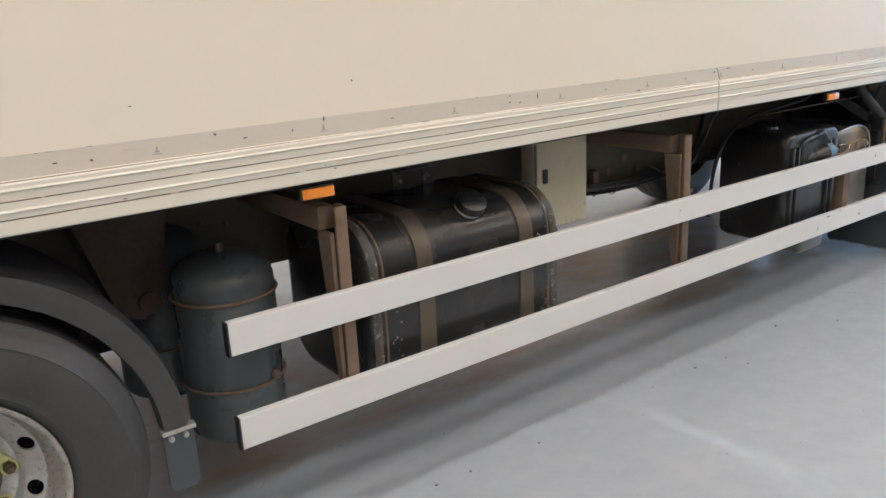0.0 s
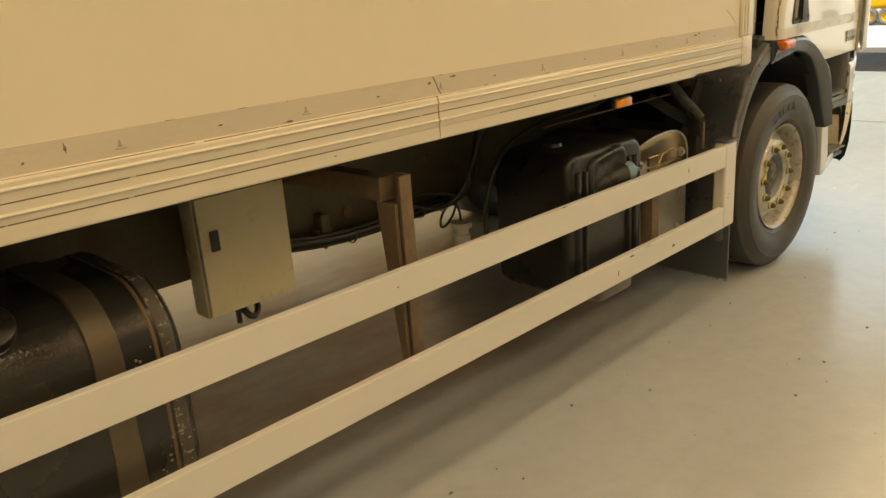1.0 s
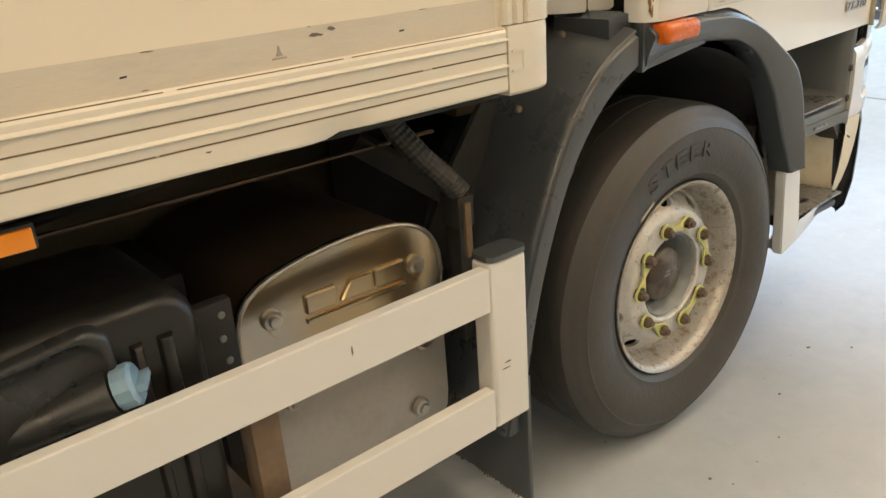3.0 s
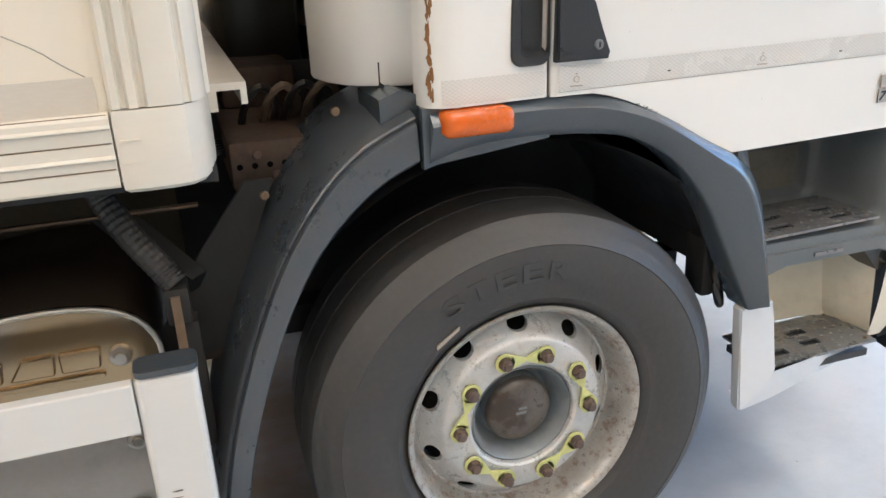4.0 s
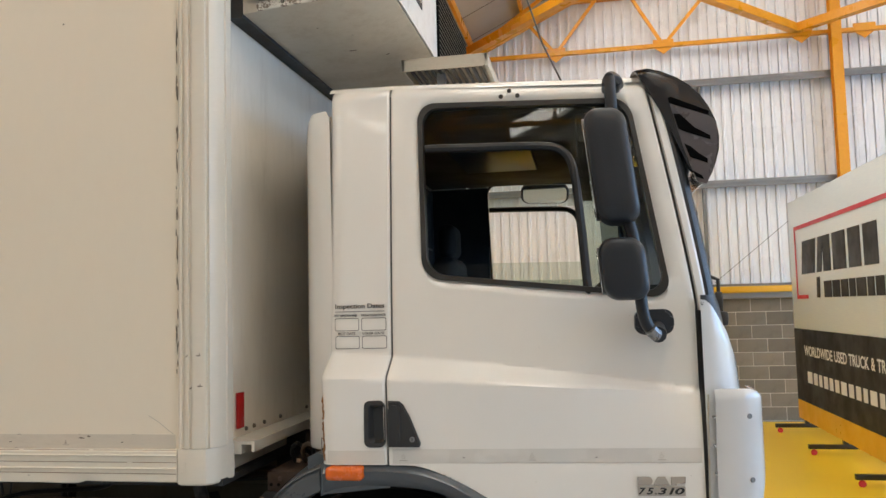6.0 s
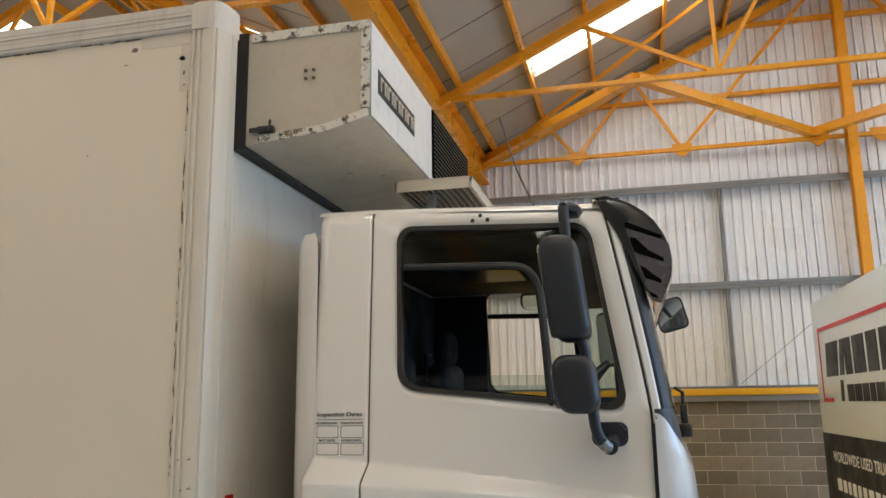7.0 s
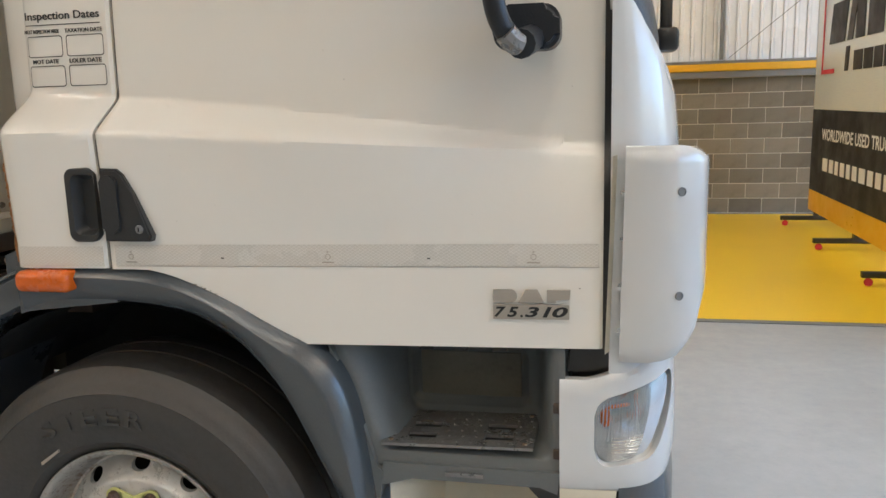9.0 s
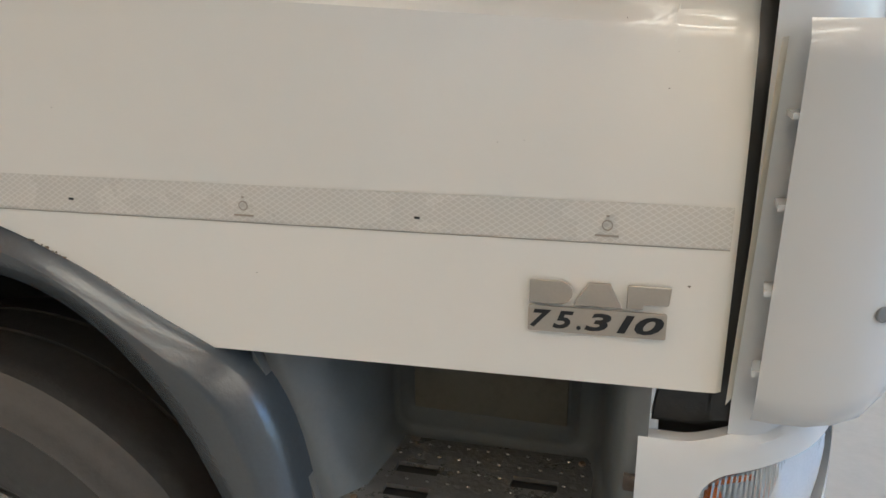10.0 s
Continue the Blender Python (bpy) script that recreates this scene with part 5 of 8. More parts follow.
badge_shape(6.8555, [(0, 0), (0.058, 0), (0.043, 0.03), (0.017, 0.03)], "dull metal badge block")
badge_shape(6.9185, [(0, 0), (0.019, 0), (0.019, 0.007), (0.049, 0.007), (0.051, 0.03), (0, 0.03)], "dull metal badge block")
bm = bmesh.new()
m = badge_pose(6.801, 1.175)
add_loft(bm, [[m @ Vector((a, b, c)) for a, b in rounded(0, 0.166, 0, 0.033, 0.002, 2)] for c in (0.0, 0.003)])
part("number_plate_badge", bm, M["chrome_dull"], door, "dull metal model number plate")
for digit, x, wide in (("7", 0.0026, 0.026), ("5", 0.0306, 0.0255), (".", 0.0597, 0.0055), ("3", 0.0694, 0.0315), ("1", 0.108, 0.0205), ("0", 0.1287, 0.0345)):
    bm = fit_text(digit, wide, 0.0235 if digit != "." else 0.0055, badge_pose(6.801 + x, 1.18, 0.0032), bold=0.03, shear=0.25 if digit != "." else 0.0)
    part("model_digit", bm, M["ink"], door, "dark model number digit")

# inspection date transfer
def decal_text(body, x, z, w, h):
    tilt = math.degrees(math.atan((side_y(x, z + 0.05) - side_y(x, z - 0.02)) / 0.07))
    return fit_text(body, w, h, bold=0.008, m=pose(x, side_y(x + w / 2, z) - 0.0025, z, 90 - tilt, 0, 0))


part("printed_text", decal_text("Inspection Dates", 5.668, 1.864, 0.2, 0.024), M["ink"], cab, "printed black lettering")
part("printed_text", decal_text("NEXT INSPECTION WEEK", 5.664, 1.838, 0.094, 0.009), M["ink"], cab)
part("printed_text", decal_text("TAXATION DATE", 5.773, 1.838, 0.1, 0.009), M["ink"], cab)
part("printed_text", decal_text("MOT DATE", 5.68, 1.767, 0.07, 0.01), M["ink"], cab)
part("printed_text", decal_text("LOLER DATE", 5.78, 1.767, 0.086, 0.01), M["ink"], cab)
y = side_y(5.76, 1.86) - 0.002
part("printed_line", B(5.668, 5.868, y, y + 0.001, 1.8565, 1.8585), M["ink"], cab)
for x0, z0 in ((5.665, 1.782), (5.775, 1.782), (5.667, 1.712), (5.777, 1.712)):
    bm = bmesh.new()
    o, i = rounded(x0, x0 + 0.1, z0, z0 + 0.05, 0.007, 3), rounded(x0 + 0.002, x0 + 0.098, z0 + 0.002, z0 + 0.048, 0.006, 3)
    add_loft(bm, [[(a, side_y(a, b) - 0.0032, b) for a, b in o], [(a, side_y(a, b) - 0.0032, b) for a, b in i]], caps=False)
    part("printed_frame", bm, M["ink"], cab)

# side indicator
bm = bmesh.new()
add_loft(bm, [[(a, y, b + 0.004 * (a - 5.73)) for a, b in rounded(5.66 + d, 5.806 - d, 1.23 + d, 1.281 - d, max(0.016 - d * 0.6, 0.004), 5)] for y, d in ((2.2, 0.0), (2.154, 0.0), (2.147, 0.0025), (2.142, 0.007), (2.1395, 0.014), (2.1385, 0.02))])
lamp_side = part("side_indicator", bm, M["amber"], truck, "orange side indicator lamp")
for x in (5.675, 5.791):
    bm = bmesh.new()
    add_lathe(bm, [(0.0, 2.1445), (0.004, 2.1445), (0.0045, 2.15)], (x, 0, 1.2565), "y", 8)
    part("lens_screw", bm, M["scuff"], lamp_side)

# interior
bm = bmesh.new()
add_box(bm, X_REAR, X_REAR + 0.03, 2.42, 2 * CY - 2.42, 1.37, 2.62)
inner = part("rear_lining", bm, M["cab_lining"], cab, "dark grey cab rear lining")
part("headlining", B(X_REAR + 0.03, 6.85, 2.43, 2 * CY - 2.43, 2.64, 2.67), M["headlining"], cab, "beige cab headlining, coloured dark for the interior shade")
part("roof_shelf", B(6.63, 6.85, 2.46, 2 * CY - 2.46, 2.51, 2.635, bevel=0.02), M["headlining"], cab, "beige overhead locker, coloured dark for the interior shade")
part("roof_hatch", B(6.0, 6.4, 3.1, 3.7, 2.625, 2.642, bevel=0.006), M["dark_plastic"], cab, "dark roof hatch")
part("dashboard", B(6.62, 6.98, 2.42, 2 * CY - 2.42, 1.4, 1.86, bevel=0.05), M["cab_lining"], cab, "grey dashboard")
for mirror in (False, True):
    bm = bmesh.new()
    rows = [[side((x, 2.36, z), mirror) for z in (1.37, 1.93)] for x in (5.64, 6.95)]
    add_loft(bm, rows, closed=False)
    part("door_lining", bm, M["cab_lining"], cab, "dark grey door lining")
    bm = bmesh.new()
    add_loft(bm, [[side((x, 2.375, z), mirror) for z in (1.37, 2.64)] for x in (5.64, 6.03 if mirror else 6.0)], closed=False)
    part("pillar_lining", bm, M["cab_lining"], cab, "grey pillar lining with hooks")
for cy in (2.78, 3.95):
    bm = bmesh.new()
    add_box(bm, 5.85, 6.32, cy - 0.24, cy + 0.24, 1.4, 1.66, bevel=0.06, seg=3)
    add_box(bm, 5.77, 5.92, cy - 0.23, cy + 0.23, 1.62, 2.16, bevel=0.06, seg=3)
    add_box(bm, 5.79, 5.9, cy - 0.14, cy + 0.14, 2.15, 2.36, bevel=0.05, seg=3)
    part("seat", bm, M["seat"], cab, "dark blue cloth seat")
bm = bmesh.new()
n = 40
ringpts = [(0.21 * math.cos(2 * math.pi * i / n), 0.21 * math.sin(2 * math.pi * i / n)) for i in range(n + 1)]
sw = pose(6.72, 2.8, 1.95, 0, -42, 0)
add_tube(bm, [sw @ Vector((a, b, 0)) for a, b in ringpts], 0.014, 8)
for a in (30, 150, 270):
    add_tube(bm, [sw @ Vector((0, 0, -0.03)), sw @ Vector((0.2 * math.cos(radians(a)), 0.2 * math.sin(radians(a)), 0))], 0.016, 6)
add_tube(bm, [sw @ Vector((0, 0, -0.02)), sw @ Vector((0, 0, -0.3))], 0.035, 8)
part("steering_wheel", bm, M["black"], cab, "black steering wheel")
part("wall_notice", B(X_REAR + 0.031, X_REAR + 0.045, 4.05, 4.2, 2.06, 2.24), M["dark_plastic"], cab, "dark framed notice")
part("wall_notice", B(X_REAR + 0.0455, X_REAR + 0.048, 4.065, 4.185, 2.075, 2.225), M["cab_lining"], cab)
part("permit_label", B(6.76, 6.80, 2.36, 2.362, 1.99, 2.06), M["paper"], cab, "paper permit behind the glass")

# windscreen, pillars and sun visor
def nose(x_add, y_in, z):
    """Plan curve of the cab's front between the two corners."""
    out = []
    for k in range(25):
        t = k / 24
        y = 2.30 + y_in + (2 * CY - 2 * (2.30 + y_in)) * t
        e = min(t, 1 - t) * 2
        out.append((front_x(z) + 0.015 + x_add * (1 - (1 - min(1, e * 3.2)) ** 2.2), y, z))
    return out


bm = bmesh.new()
add_loft(bm, [nose(0.10, 0.05, 1.86), nose(0.095, 0.06, 2.15), nose(0.09, 0.075, 2.45), nose(0.09, 0.1, 2.7)], closed=False)
part("windscreen", bm, M["glass"], cab, "curved windscreen").visible_shadow = False
for mirror in (False, True):
    bm = bmesh.new()
    rows = []
    for z in [1.83 + i * 0.06 for i in range(16)]:
        x = front_x(z) + 0.008
        y = side_y(x, z)
        rows.append([side(p, mirror) for p in ((x, y + 0.012, z), (x + 0.005, y, z), (x + 0.026, y + 0.003, z), (x + 0.034, y + 0.012, z), (x + 0.034, y + 0.03, z))])
    add_loft(bm, rows, closed=False)
    part("screen_pillar", bm, M["cab_paint"], cab, "white windscreen pillar")
    bm = bmesh.new()
    pts = [side((front_x(z) + 0.068, side_y(front_x(z), z) + 0.05, z), mirror) for z in [1.82 + i * 0.1 for i in range(10)]]
    add_tube(bm, pts, 0.012, 6)
    band = []
    for z in [1.86 + i * 0.084 for i in range(11)]:
        x = front_x(z)
        y = side_y(x, z)
        band.append([side((x + dx, y + dy, z), mirror) for dx, dy in ((0.04, 0.013), (0.054, 0.012), (0.068, 0.024), (0.078, 0.046), (0.084, 0.07))])
    add_loft(bm, band, closed=False)
    part("screen_seal", bm, M["handle_plastic"], cab, "black windscreen seal")
# corner and front panel under the screen
def corner_ring(z, g, fall):
    """Plan of the cab's front below the screen; it falls away from the door edge by some metres."""
    ring = []
    for k in range(13):
        a = radians(90 * k / 12)
        ring.append((7.052 + (0.15 + g) * math.sin(a) ** 0.9, 2.258 + 0.26 * (1 - math.cos(a)) ** 1.1, z - fall * smoothstep(0, 10, k)))
    front = [(7.205 + g + 0.03 * math.sin(math.pi * j / 8), 2.56 + (2 * CY - 5.12) * j / 8, z - fall) for j in range(1, 8)]
    return ring + front + [(p[0], 2 * CY - p[1], p[2]) for p in reversed(ring)]


bm = bmesh.new()
add_loft(bm, [corner_ring(z, g, fall) for z, g, fall in ((1.05, 0.0, 0), (1.3, 0.005, 0), (1.55, 0.008, 0.03), (1.75, -0.004, 0.1), (1.84, -0.022, 0.13), (1.87, -0.045, 0.14))], closed=False)
part("front_panel", bm, M["bumper_paint"], cab, "white rounded cab corner and front panel")
bm = bmesh.new()
add_loft(bm, [corner_ring(z, g, fall) for z, g, fall in ((1.85, -0.04, 0.15), (1.86, -0.045, 0.08), (1.868, -0.055, 0.03), (1.885, -0.07, 0.0))], closed=False)
part("scuttle_panel", bm, M["handle_plastic"], cab, "black plastic panel under the windscreen")
# wiper and washer clump at the foot of the screen
bm = bmesh.new()
add_box(bm, 7.16, 7.215, 2.66, 2.74, 1.76, 1.82, bevel=0.012)
add_tube(bm, [(7.185, 2.7, 1.82), (7.185, 2.7, 1.95), (7.16, 2.78, 1.97)], 0.008, 6)
add_box(bm, 7.17, 7.2, 2.69, 2.71, 1.8, 1.9, bevel=0.005)
part("wiper_arm", bm, M["black"], truck, "black wiper arm and pivot")
bm = bmesh.new()
rows = []
VIS = [(6.865, 2.752), (6.91, 2.757), (6.96, 2.742), (7.015, 2.715), (7.06, 2.682), (7.1, 2.64), (7.13, 2.59), (7.152, 2.535), (7.16, 2.48), (7.157, 2.43), (7.143, 2.38), (7.125, 2.335), (7.108, 2.305)]
for k in range(25):
    t = k / 24
    y = 2.335 + (2 * CY - 4.67) * t
    e = min(t, 1 - t) * 2
    f = 1 - (1 - min(1, e * 3.0)) ** 2.2
    sec = VIS + [(x - 0.012, z - 0.006) for x, z in reversed(VIS)]
    rows.append([(x + 0.02 * f * (x - 6.87) / 0.3, y, z + 0.03 * f) for x, z in sec])
add_loft(bm, rows)
visor = part("sun_visor", bm, M["vent_black"], truck, "gloss black tinted sun visor with slots", angle=50)
bm = bmesh.new()
SIDE = VIS + [(7.05, 2.355), (6.99, 2.5), (6.945, 2.6), (6.905, 2.675), (6.88, 2.72)]
add_loft(bm, [[(7.02 + (x - 7.02) * k, y, 2.56 + (z - 2.56) * k) for x, z in SIDE] for y, k in ((2.365, 0.99), (2.345, 0.985), (2.338, 0.965), (2.3365, 0.9))])
part("visor_side", bm, M["vent_black"], visor, "gloss black side of the visor", angle=60)
bm = bmesh.new()
add_prism(bm, [(6.985, 2.616), (7.123, 2.56), (7.145, 2.545), (7.156, 2.5), (7.152, 2.43), (7.13, 2.345), (7.106, 2.3), (7.075, 2.31), (7.03, 2.438)], "y", 2.3335, 2.338)
part("visor_cheek", bm, M["visor_grey"], visor, "smoky grey side cheek of the visor")
for p in ([(6.981, 2.636), (6.991, 2.64), (7.128, 2.575), (7.123, 2.564), (6.985, 2.616)], [(6.998, 2.574), (7.022, 2.571), (7.072, 2.517), (7.128, 2.482), (7.128, 2.467), (7.032, 2.505), (7.014, 2.516)],
          [(7.033, 2.457), (7.056, 2.444), (7.084, 2.417), (7.115, 2.395), (7.113, 2.379), (7.051, 2.405)], [(7.06, 2.352), (7.092, 2.332), (7.097, 2.318), (7.069, 2.329)]):
    part("visor_slot", add_prism(bmesh.new(), p, "y", 2.331, 2.335), M["slot_black"], visor, "black side slot")
for y in (2.42, 2.7, 3.38, 4.06, 4.34):
    bm = bmesh.new()
    add_lathe(bm, [(0.0, 0.022), (0.01, 0.02), (0.013, 0.0)], (6.955, y, 2.748 if y < 2.5 or y > 4.3 else 2.77), "z", 10)
    part("visor_stud", bm, M["black"], visor, "black fixing stud")
bm = bmesh.new()
add_tube(bm, [(6.6, 2.62, 2.72), (6.6, 2.62, 2.77)], 0.014, 8)
add_tube(bm, [(6.6, 2.62, 2.76), (6.5, 2.66, 3.0), (6.42, 2.7, 3.28)], 0.004, 6)
part("aerial", bm, M["black"], truck, "thin black whip aerial")
for x, z in ((6.345, 2.69), (6.41, 2.69), (6.378, 2.712)):
    bm = bmesh.new()
    add_lathe(bm, [(0.0, -0.004), (0.008, -0.004), (0.0095, 0.0)], (x, side_y(x, z) - 0.001, z), "y", 12)
    part("grommet", bm, M["black"], cab, "black plug")

# ---- mirrors
def mirror_shell(x0, x1, z0, z1, y0, depth, lean):
    """A housing with rounded corners, bulging outwards; its foot leans forward."""
    bm = bmesh.new()
    rings = []
    for f, g in ((0.0, 0.0), (0.0, 0.55), (0.02, 0.78), (0.07, 0.91), (0.17, 0.98), (0.35, 1.0), (0.75, 1.0), (0.92, 0.97), (1.0, 0.86)):
        sh = (1 - g) * 0.5
        xa, xb = x0 + (x1 - x0) * sh * 0.6, x1 - (x1 - x0) * sh
        za, zb = z0 + (z1 - z0) * sh * 0.5, z1 - (z1 - z0) * sh * 0.5
        r = min(0.052, (xb - xa) * 0.42, (zb - za) * 0.42)
        rings.append([(a + lean * (z1 - b) / (z1 - z0), y0 + depth * f, b) for a, b in rounded(xa, xb, za, zb, max(r, 0.002), 6)])
    add_loft(bm, rings)
    return bm


mir = part("mirror_arm", add_tube(bmesh.new(), [(6.755, 2.06, 2.655), (6.757, 2.055, 2.6), (6.765, 2.055, 2.4), (6.8, 2.055, 2.14), (6.815, 2.055, 2.09), (6.83, 2.06, 1.88), (6.84, 2.065, 1.8), (6.87, 2.08, 1.755), (6.89, 2.12, 1.75)], 0.021, 12, smooth=2), M["mirror_plastic"], truck, "black mirror arm with two mirrors")
part("mirror_housing", mirror_shell(6.655, 6.8, 2.135, 2.535, 1.965, 0.2, 0.045), M["mirror_plastic"], mir, "tall black main mirror housing", angle=60)
part("mirror_housing", mirror_shell(6.69, 6.845, 1.872, 2.085, 1.955, 0.2, 0.02), M["mirror_plastic"], mir, "square black wide-angle mirror housing", angle=60)
for x, z0, z1, lean in ((6.655, 2.135, 2.535, 0.045), (6.69, 1.872, 2.085, 0.02)):
    bm = bmesh.new()
    rim = [(y, z) for y, z in rounded(1.99, 2.155, z0 + 0.02, z1 - 0.03, 0.045, 6)]
    add_loft(bm, [[(x + d + lean * (z1 - z) / (z1 - z0), y, z) for y, z in rim] for d in (-0.004, 0.016)])
    part("mirror_rim", bm, M["black"], mir, "black rim round the glass")
    bm = bmesh.new()
    glass_out = rounded(2.0, 2.145, z0 + 0.03, z1 - 0.04, 0.04, 6)
    add_loft(bm, [[(x + d + lean * (z1 - z) / (z1 - z0), y, z) for y, z in glass_out] for d in (-0.006, -0.003)])
    part("mirror_glass", bm, M["mirror"], mir, "mirror glass")
bm = bmesh.new()
add_prism(bm, rounded(6.815, 6.95, 1.748, 1.838, 0.032, 6), "y", 2.19, 2.262)
bmesh.ops.bevel(bm, geom=[e for e in bm.edges if all(v.co.y < 2.2 for v in e.verts)], offset=0.012, segments=3, affect="EDGES")
part("arm_foot", bm, M["mirror_plastic"], mir, "black arm mounting pad")
bm = bmesh.new()
add_tube(bm, [(6.885, 2.075, 1.752), (6.892, 2.2, 1.77)], 0.028, 12)
part("arm_joint", bm, M["mirror_plastic"], mir, "black pivot joint")
bm = bmesh.new()
add_tube(bm, [(6.858, 2.062, 1.772), (6.87, 2.07, 1.757), (6.88, 2.08, 1.752)], 0.0225, 10, smooth=1)
part("worn_joint", bm, M["galv"], mir, "worn bare metal patch on the joint")
bm = bmesh.new()
add_tube(bm, [(6.755, 2.06, 2.655), (6.765, 2.1, 2.672), (6.79, 2.2, 2.685), (6.8, 2.3, 2.69)], 0.018, 10, smooth=1)
add_box(bm, 6.735, 6.805, 2.2, 2.33, 2.665, 2.7, bevel=0.012, seg=3)
part("arm_foot", bm, M["mirror_plastic"], mir, "black upper arm bracket")
far = part("mirror_arm", add_tube(bmesh.new(), [(6.93, 4.4, 2.66), (7.05, 4.46, 2.66), (7.16, 4.5, 2.62), (7.2, 4.51, 2.53), (7.25, 4.52, 2.46)], 0.016, 8, smooth=2), M["mirror_plastic"], truck, "passenger side mirror arm")
def loose_mirror(m, w, h, r, parent, label):
    """A rounded housing with its glass on the -x side of the frame m."""
    outline = rounded(-w, w, -h, h, r, 6)
    bm = bmesh.new()
    add_loft(bm, [[m @ Vector((d, a * k, b * k)) for a, b in outline] for d, k in ((0.07, 0.4), (0.062, 0.7), (0.04, 0.93), (0.0, 1.0), (-0.008, 0.97))])
    part("mirror_housing", bm, M["mirror_plastic"], parent, label, angle=60)
    bm = bmesh.new()
    add_loft(bm, [[m @ Vector((d, a * 0.9, b * 0.9)) for a, b in outline] for d in (-0.009, -0.012)])
    part("mirror_glass", bm, M["mirror"], parent, "mirror glass")


def facing(centre, towards, roll):
    """A frame whose -x axis looks from the centre towards a point."""
    q = (Vector(centre) - Vector(towards)).to_track_quat("X", "Z").to_matrix().to_4x4()
    return pose(*centre) @ q @ pose(0, 0, 0, roll, 0, 0)


loose_mirror(facing((7.25, 4.52, 2.475), (7.0, 2.5, 2.2), -14), 0.098, 0.108, 0.04, far, "black passenger side front mirror")
kerb = part("mirror_arm", add_tube(bmesh.new(), [(6.5, 4.45, 2.72), (6.5, 4.6, 2.74), (6.44, 4.72, 2.68)], 0.014, 8, smooth=2), M["mirror_plastic"], truck, "kerb mirror arm over the passenger door")
loose_mirror(facing((6.385, 4.74, 2.635), (6.45, 2.7, 0.9), 2), 0.165, 0.078, 0.055, kerb, "black kerb mirror over the passenger window")
wide = part("mirror_arm", add_tube(bmesh.new(), [(6.86, 4.55, 2.66), (6.87, 4.68, 2.62), (6.87, 4.7, 2.3), (6.88, 4.7, 1.95), (6.9, 4.58, 1.8)], 0.018, 8, smooth=2), M["mirror_plastic"], truck, "passenger side main mirror arm")
loose_mirror(facing((6.82, 4.7, 2.34), (6.0, 4.13, 2.29), 0), 0.105, 0.19, 0.05, wide, "tall black passenger side main mirror")

# ---- corner air deflector
DEF_PLAN = [(7.078, 2.186), (7.1, 2.182), (7.13, 2.183), (7.157, 2.189), (7.18, 2.2), (7.2, 2.218), (7.215, 2.24), (7.226, 2.27), (7.234, 2.31), (7.24, 2.36), (7.245, 2.43), (7.248, 2.55)]
bm = bmesh.new()
grid = []
for i, (x, y) in enumerate(DEF_PLAN):
    t = i / (len(DEF_PLAN) - 1)
    b = max(0.0, min(1.0, (t - 0.15) / 0.5))
    z0, z1 = 1.085 + 0.15 * (1 - math.sqrt(1 - 0.98 * b * b)), 1.55 - 0.02 * smoothstep(0.3, 0.9, t)
    col = []
    for j in range(25):
        v = j / 24
        z = z0 + (z1 - z0) * v
        edge = max(0.0, 1 - min(v, 1 - v) / 0.07)
        roll = 0.016 * (1 - math.sqrt(max(0.0, 1 - edge ** 2)))
        lean = 0.02 * (z - 1.3)
        col.append(bm.verts.new((7.081 + (x - 7.078) * 1.12 - 0.004 * (1 - smoothstep(0.0, 0.45, t)) + lean * (t < 0.3) - roll * smoothstep(0.3, 0.6, t), y + 0.034 * (1 - smoothstep(0.45, 0.9, t)) + roll * (1 - smoothstep(0.3, 0.7, t)), z)))
    grid.append(col)
for a, b in zip(grid, grid[1:]):
    for j in range(24):
        bm.faces.new((a[j], b[j], b[j + 1], a[j + 1]))
out = bmesh.ops.extrude_edge_only(bm, edges=[e for e in bm.edges if e.is_boundary])
for v in (q for q in out["geom"] if isinstance(q, bmesh.types.BMVert)):
    v.co.y += 0.012
    v.co.x += 0.004 if v.co.x < 7.12 else -0.014
defl = part("air_deflector", bm, M["deflector_paint"], truck, "white corner air deflector with inner vanes", angle=45)
bm = bmesh.new()
add_loft(bm, [[(7.049 + 0.03 * (z - 1.3), 2.236, z), (7.06 + 0.03 * (z - 1.3), 2.262, z), (7.075, 2.3, z), (7.16, 2.3, z)] for z in (1.1, 1.2, 1.3, 1.4, 1.5, 1.53)], closed=False)
part("inner_channel", bm, M["bumper_inside"], defl, "dull cream channel behind the deflector")
for z in (1.15, 1.25, 1.35, 1.45):
    part("vane", add_prism(bmesh.new(), [(7.07 + 0.03 * (z - 1.3), 2.224), (7.12, 2.234), (7.12, 2.29), (7.072, 2.27)], "z", z - 0.003, z + 0.004), M["bumper_paint"], defl, "small guide vane")
for x, y, z in ((7.193, 2.238, 1.235), (7.1935, 2.238, 1.455)):
    bm = bmesh.new()
    m = facing((x + 0.0024, y - 0.0045, z), (x + 0.47, y - 0.88, z), 0)
    add_loft(bm, [[m @ Vector((-d, r * math.cos(2 * math.pi * k / 16), r * math.sin(2 * math.pi * k / 16))) for r, d in ((0.0095, -0.002), (0.0095, 0.0015), (0.0075, 0.002), (0.007, 0.0005), (0.0, 0.0005))] for k in range(17)], closed=False)
    part("screw_hole", bm, M["grey_steel"], defl, "dark screw recess")

# ---- wheels
WX, WZ = 5.862, 0.516


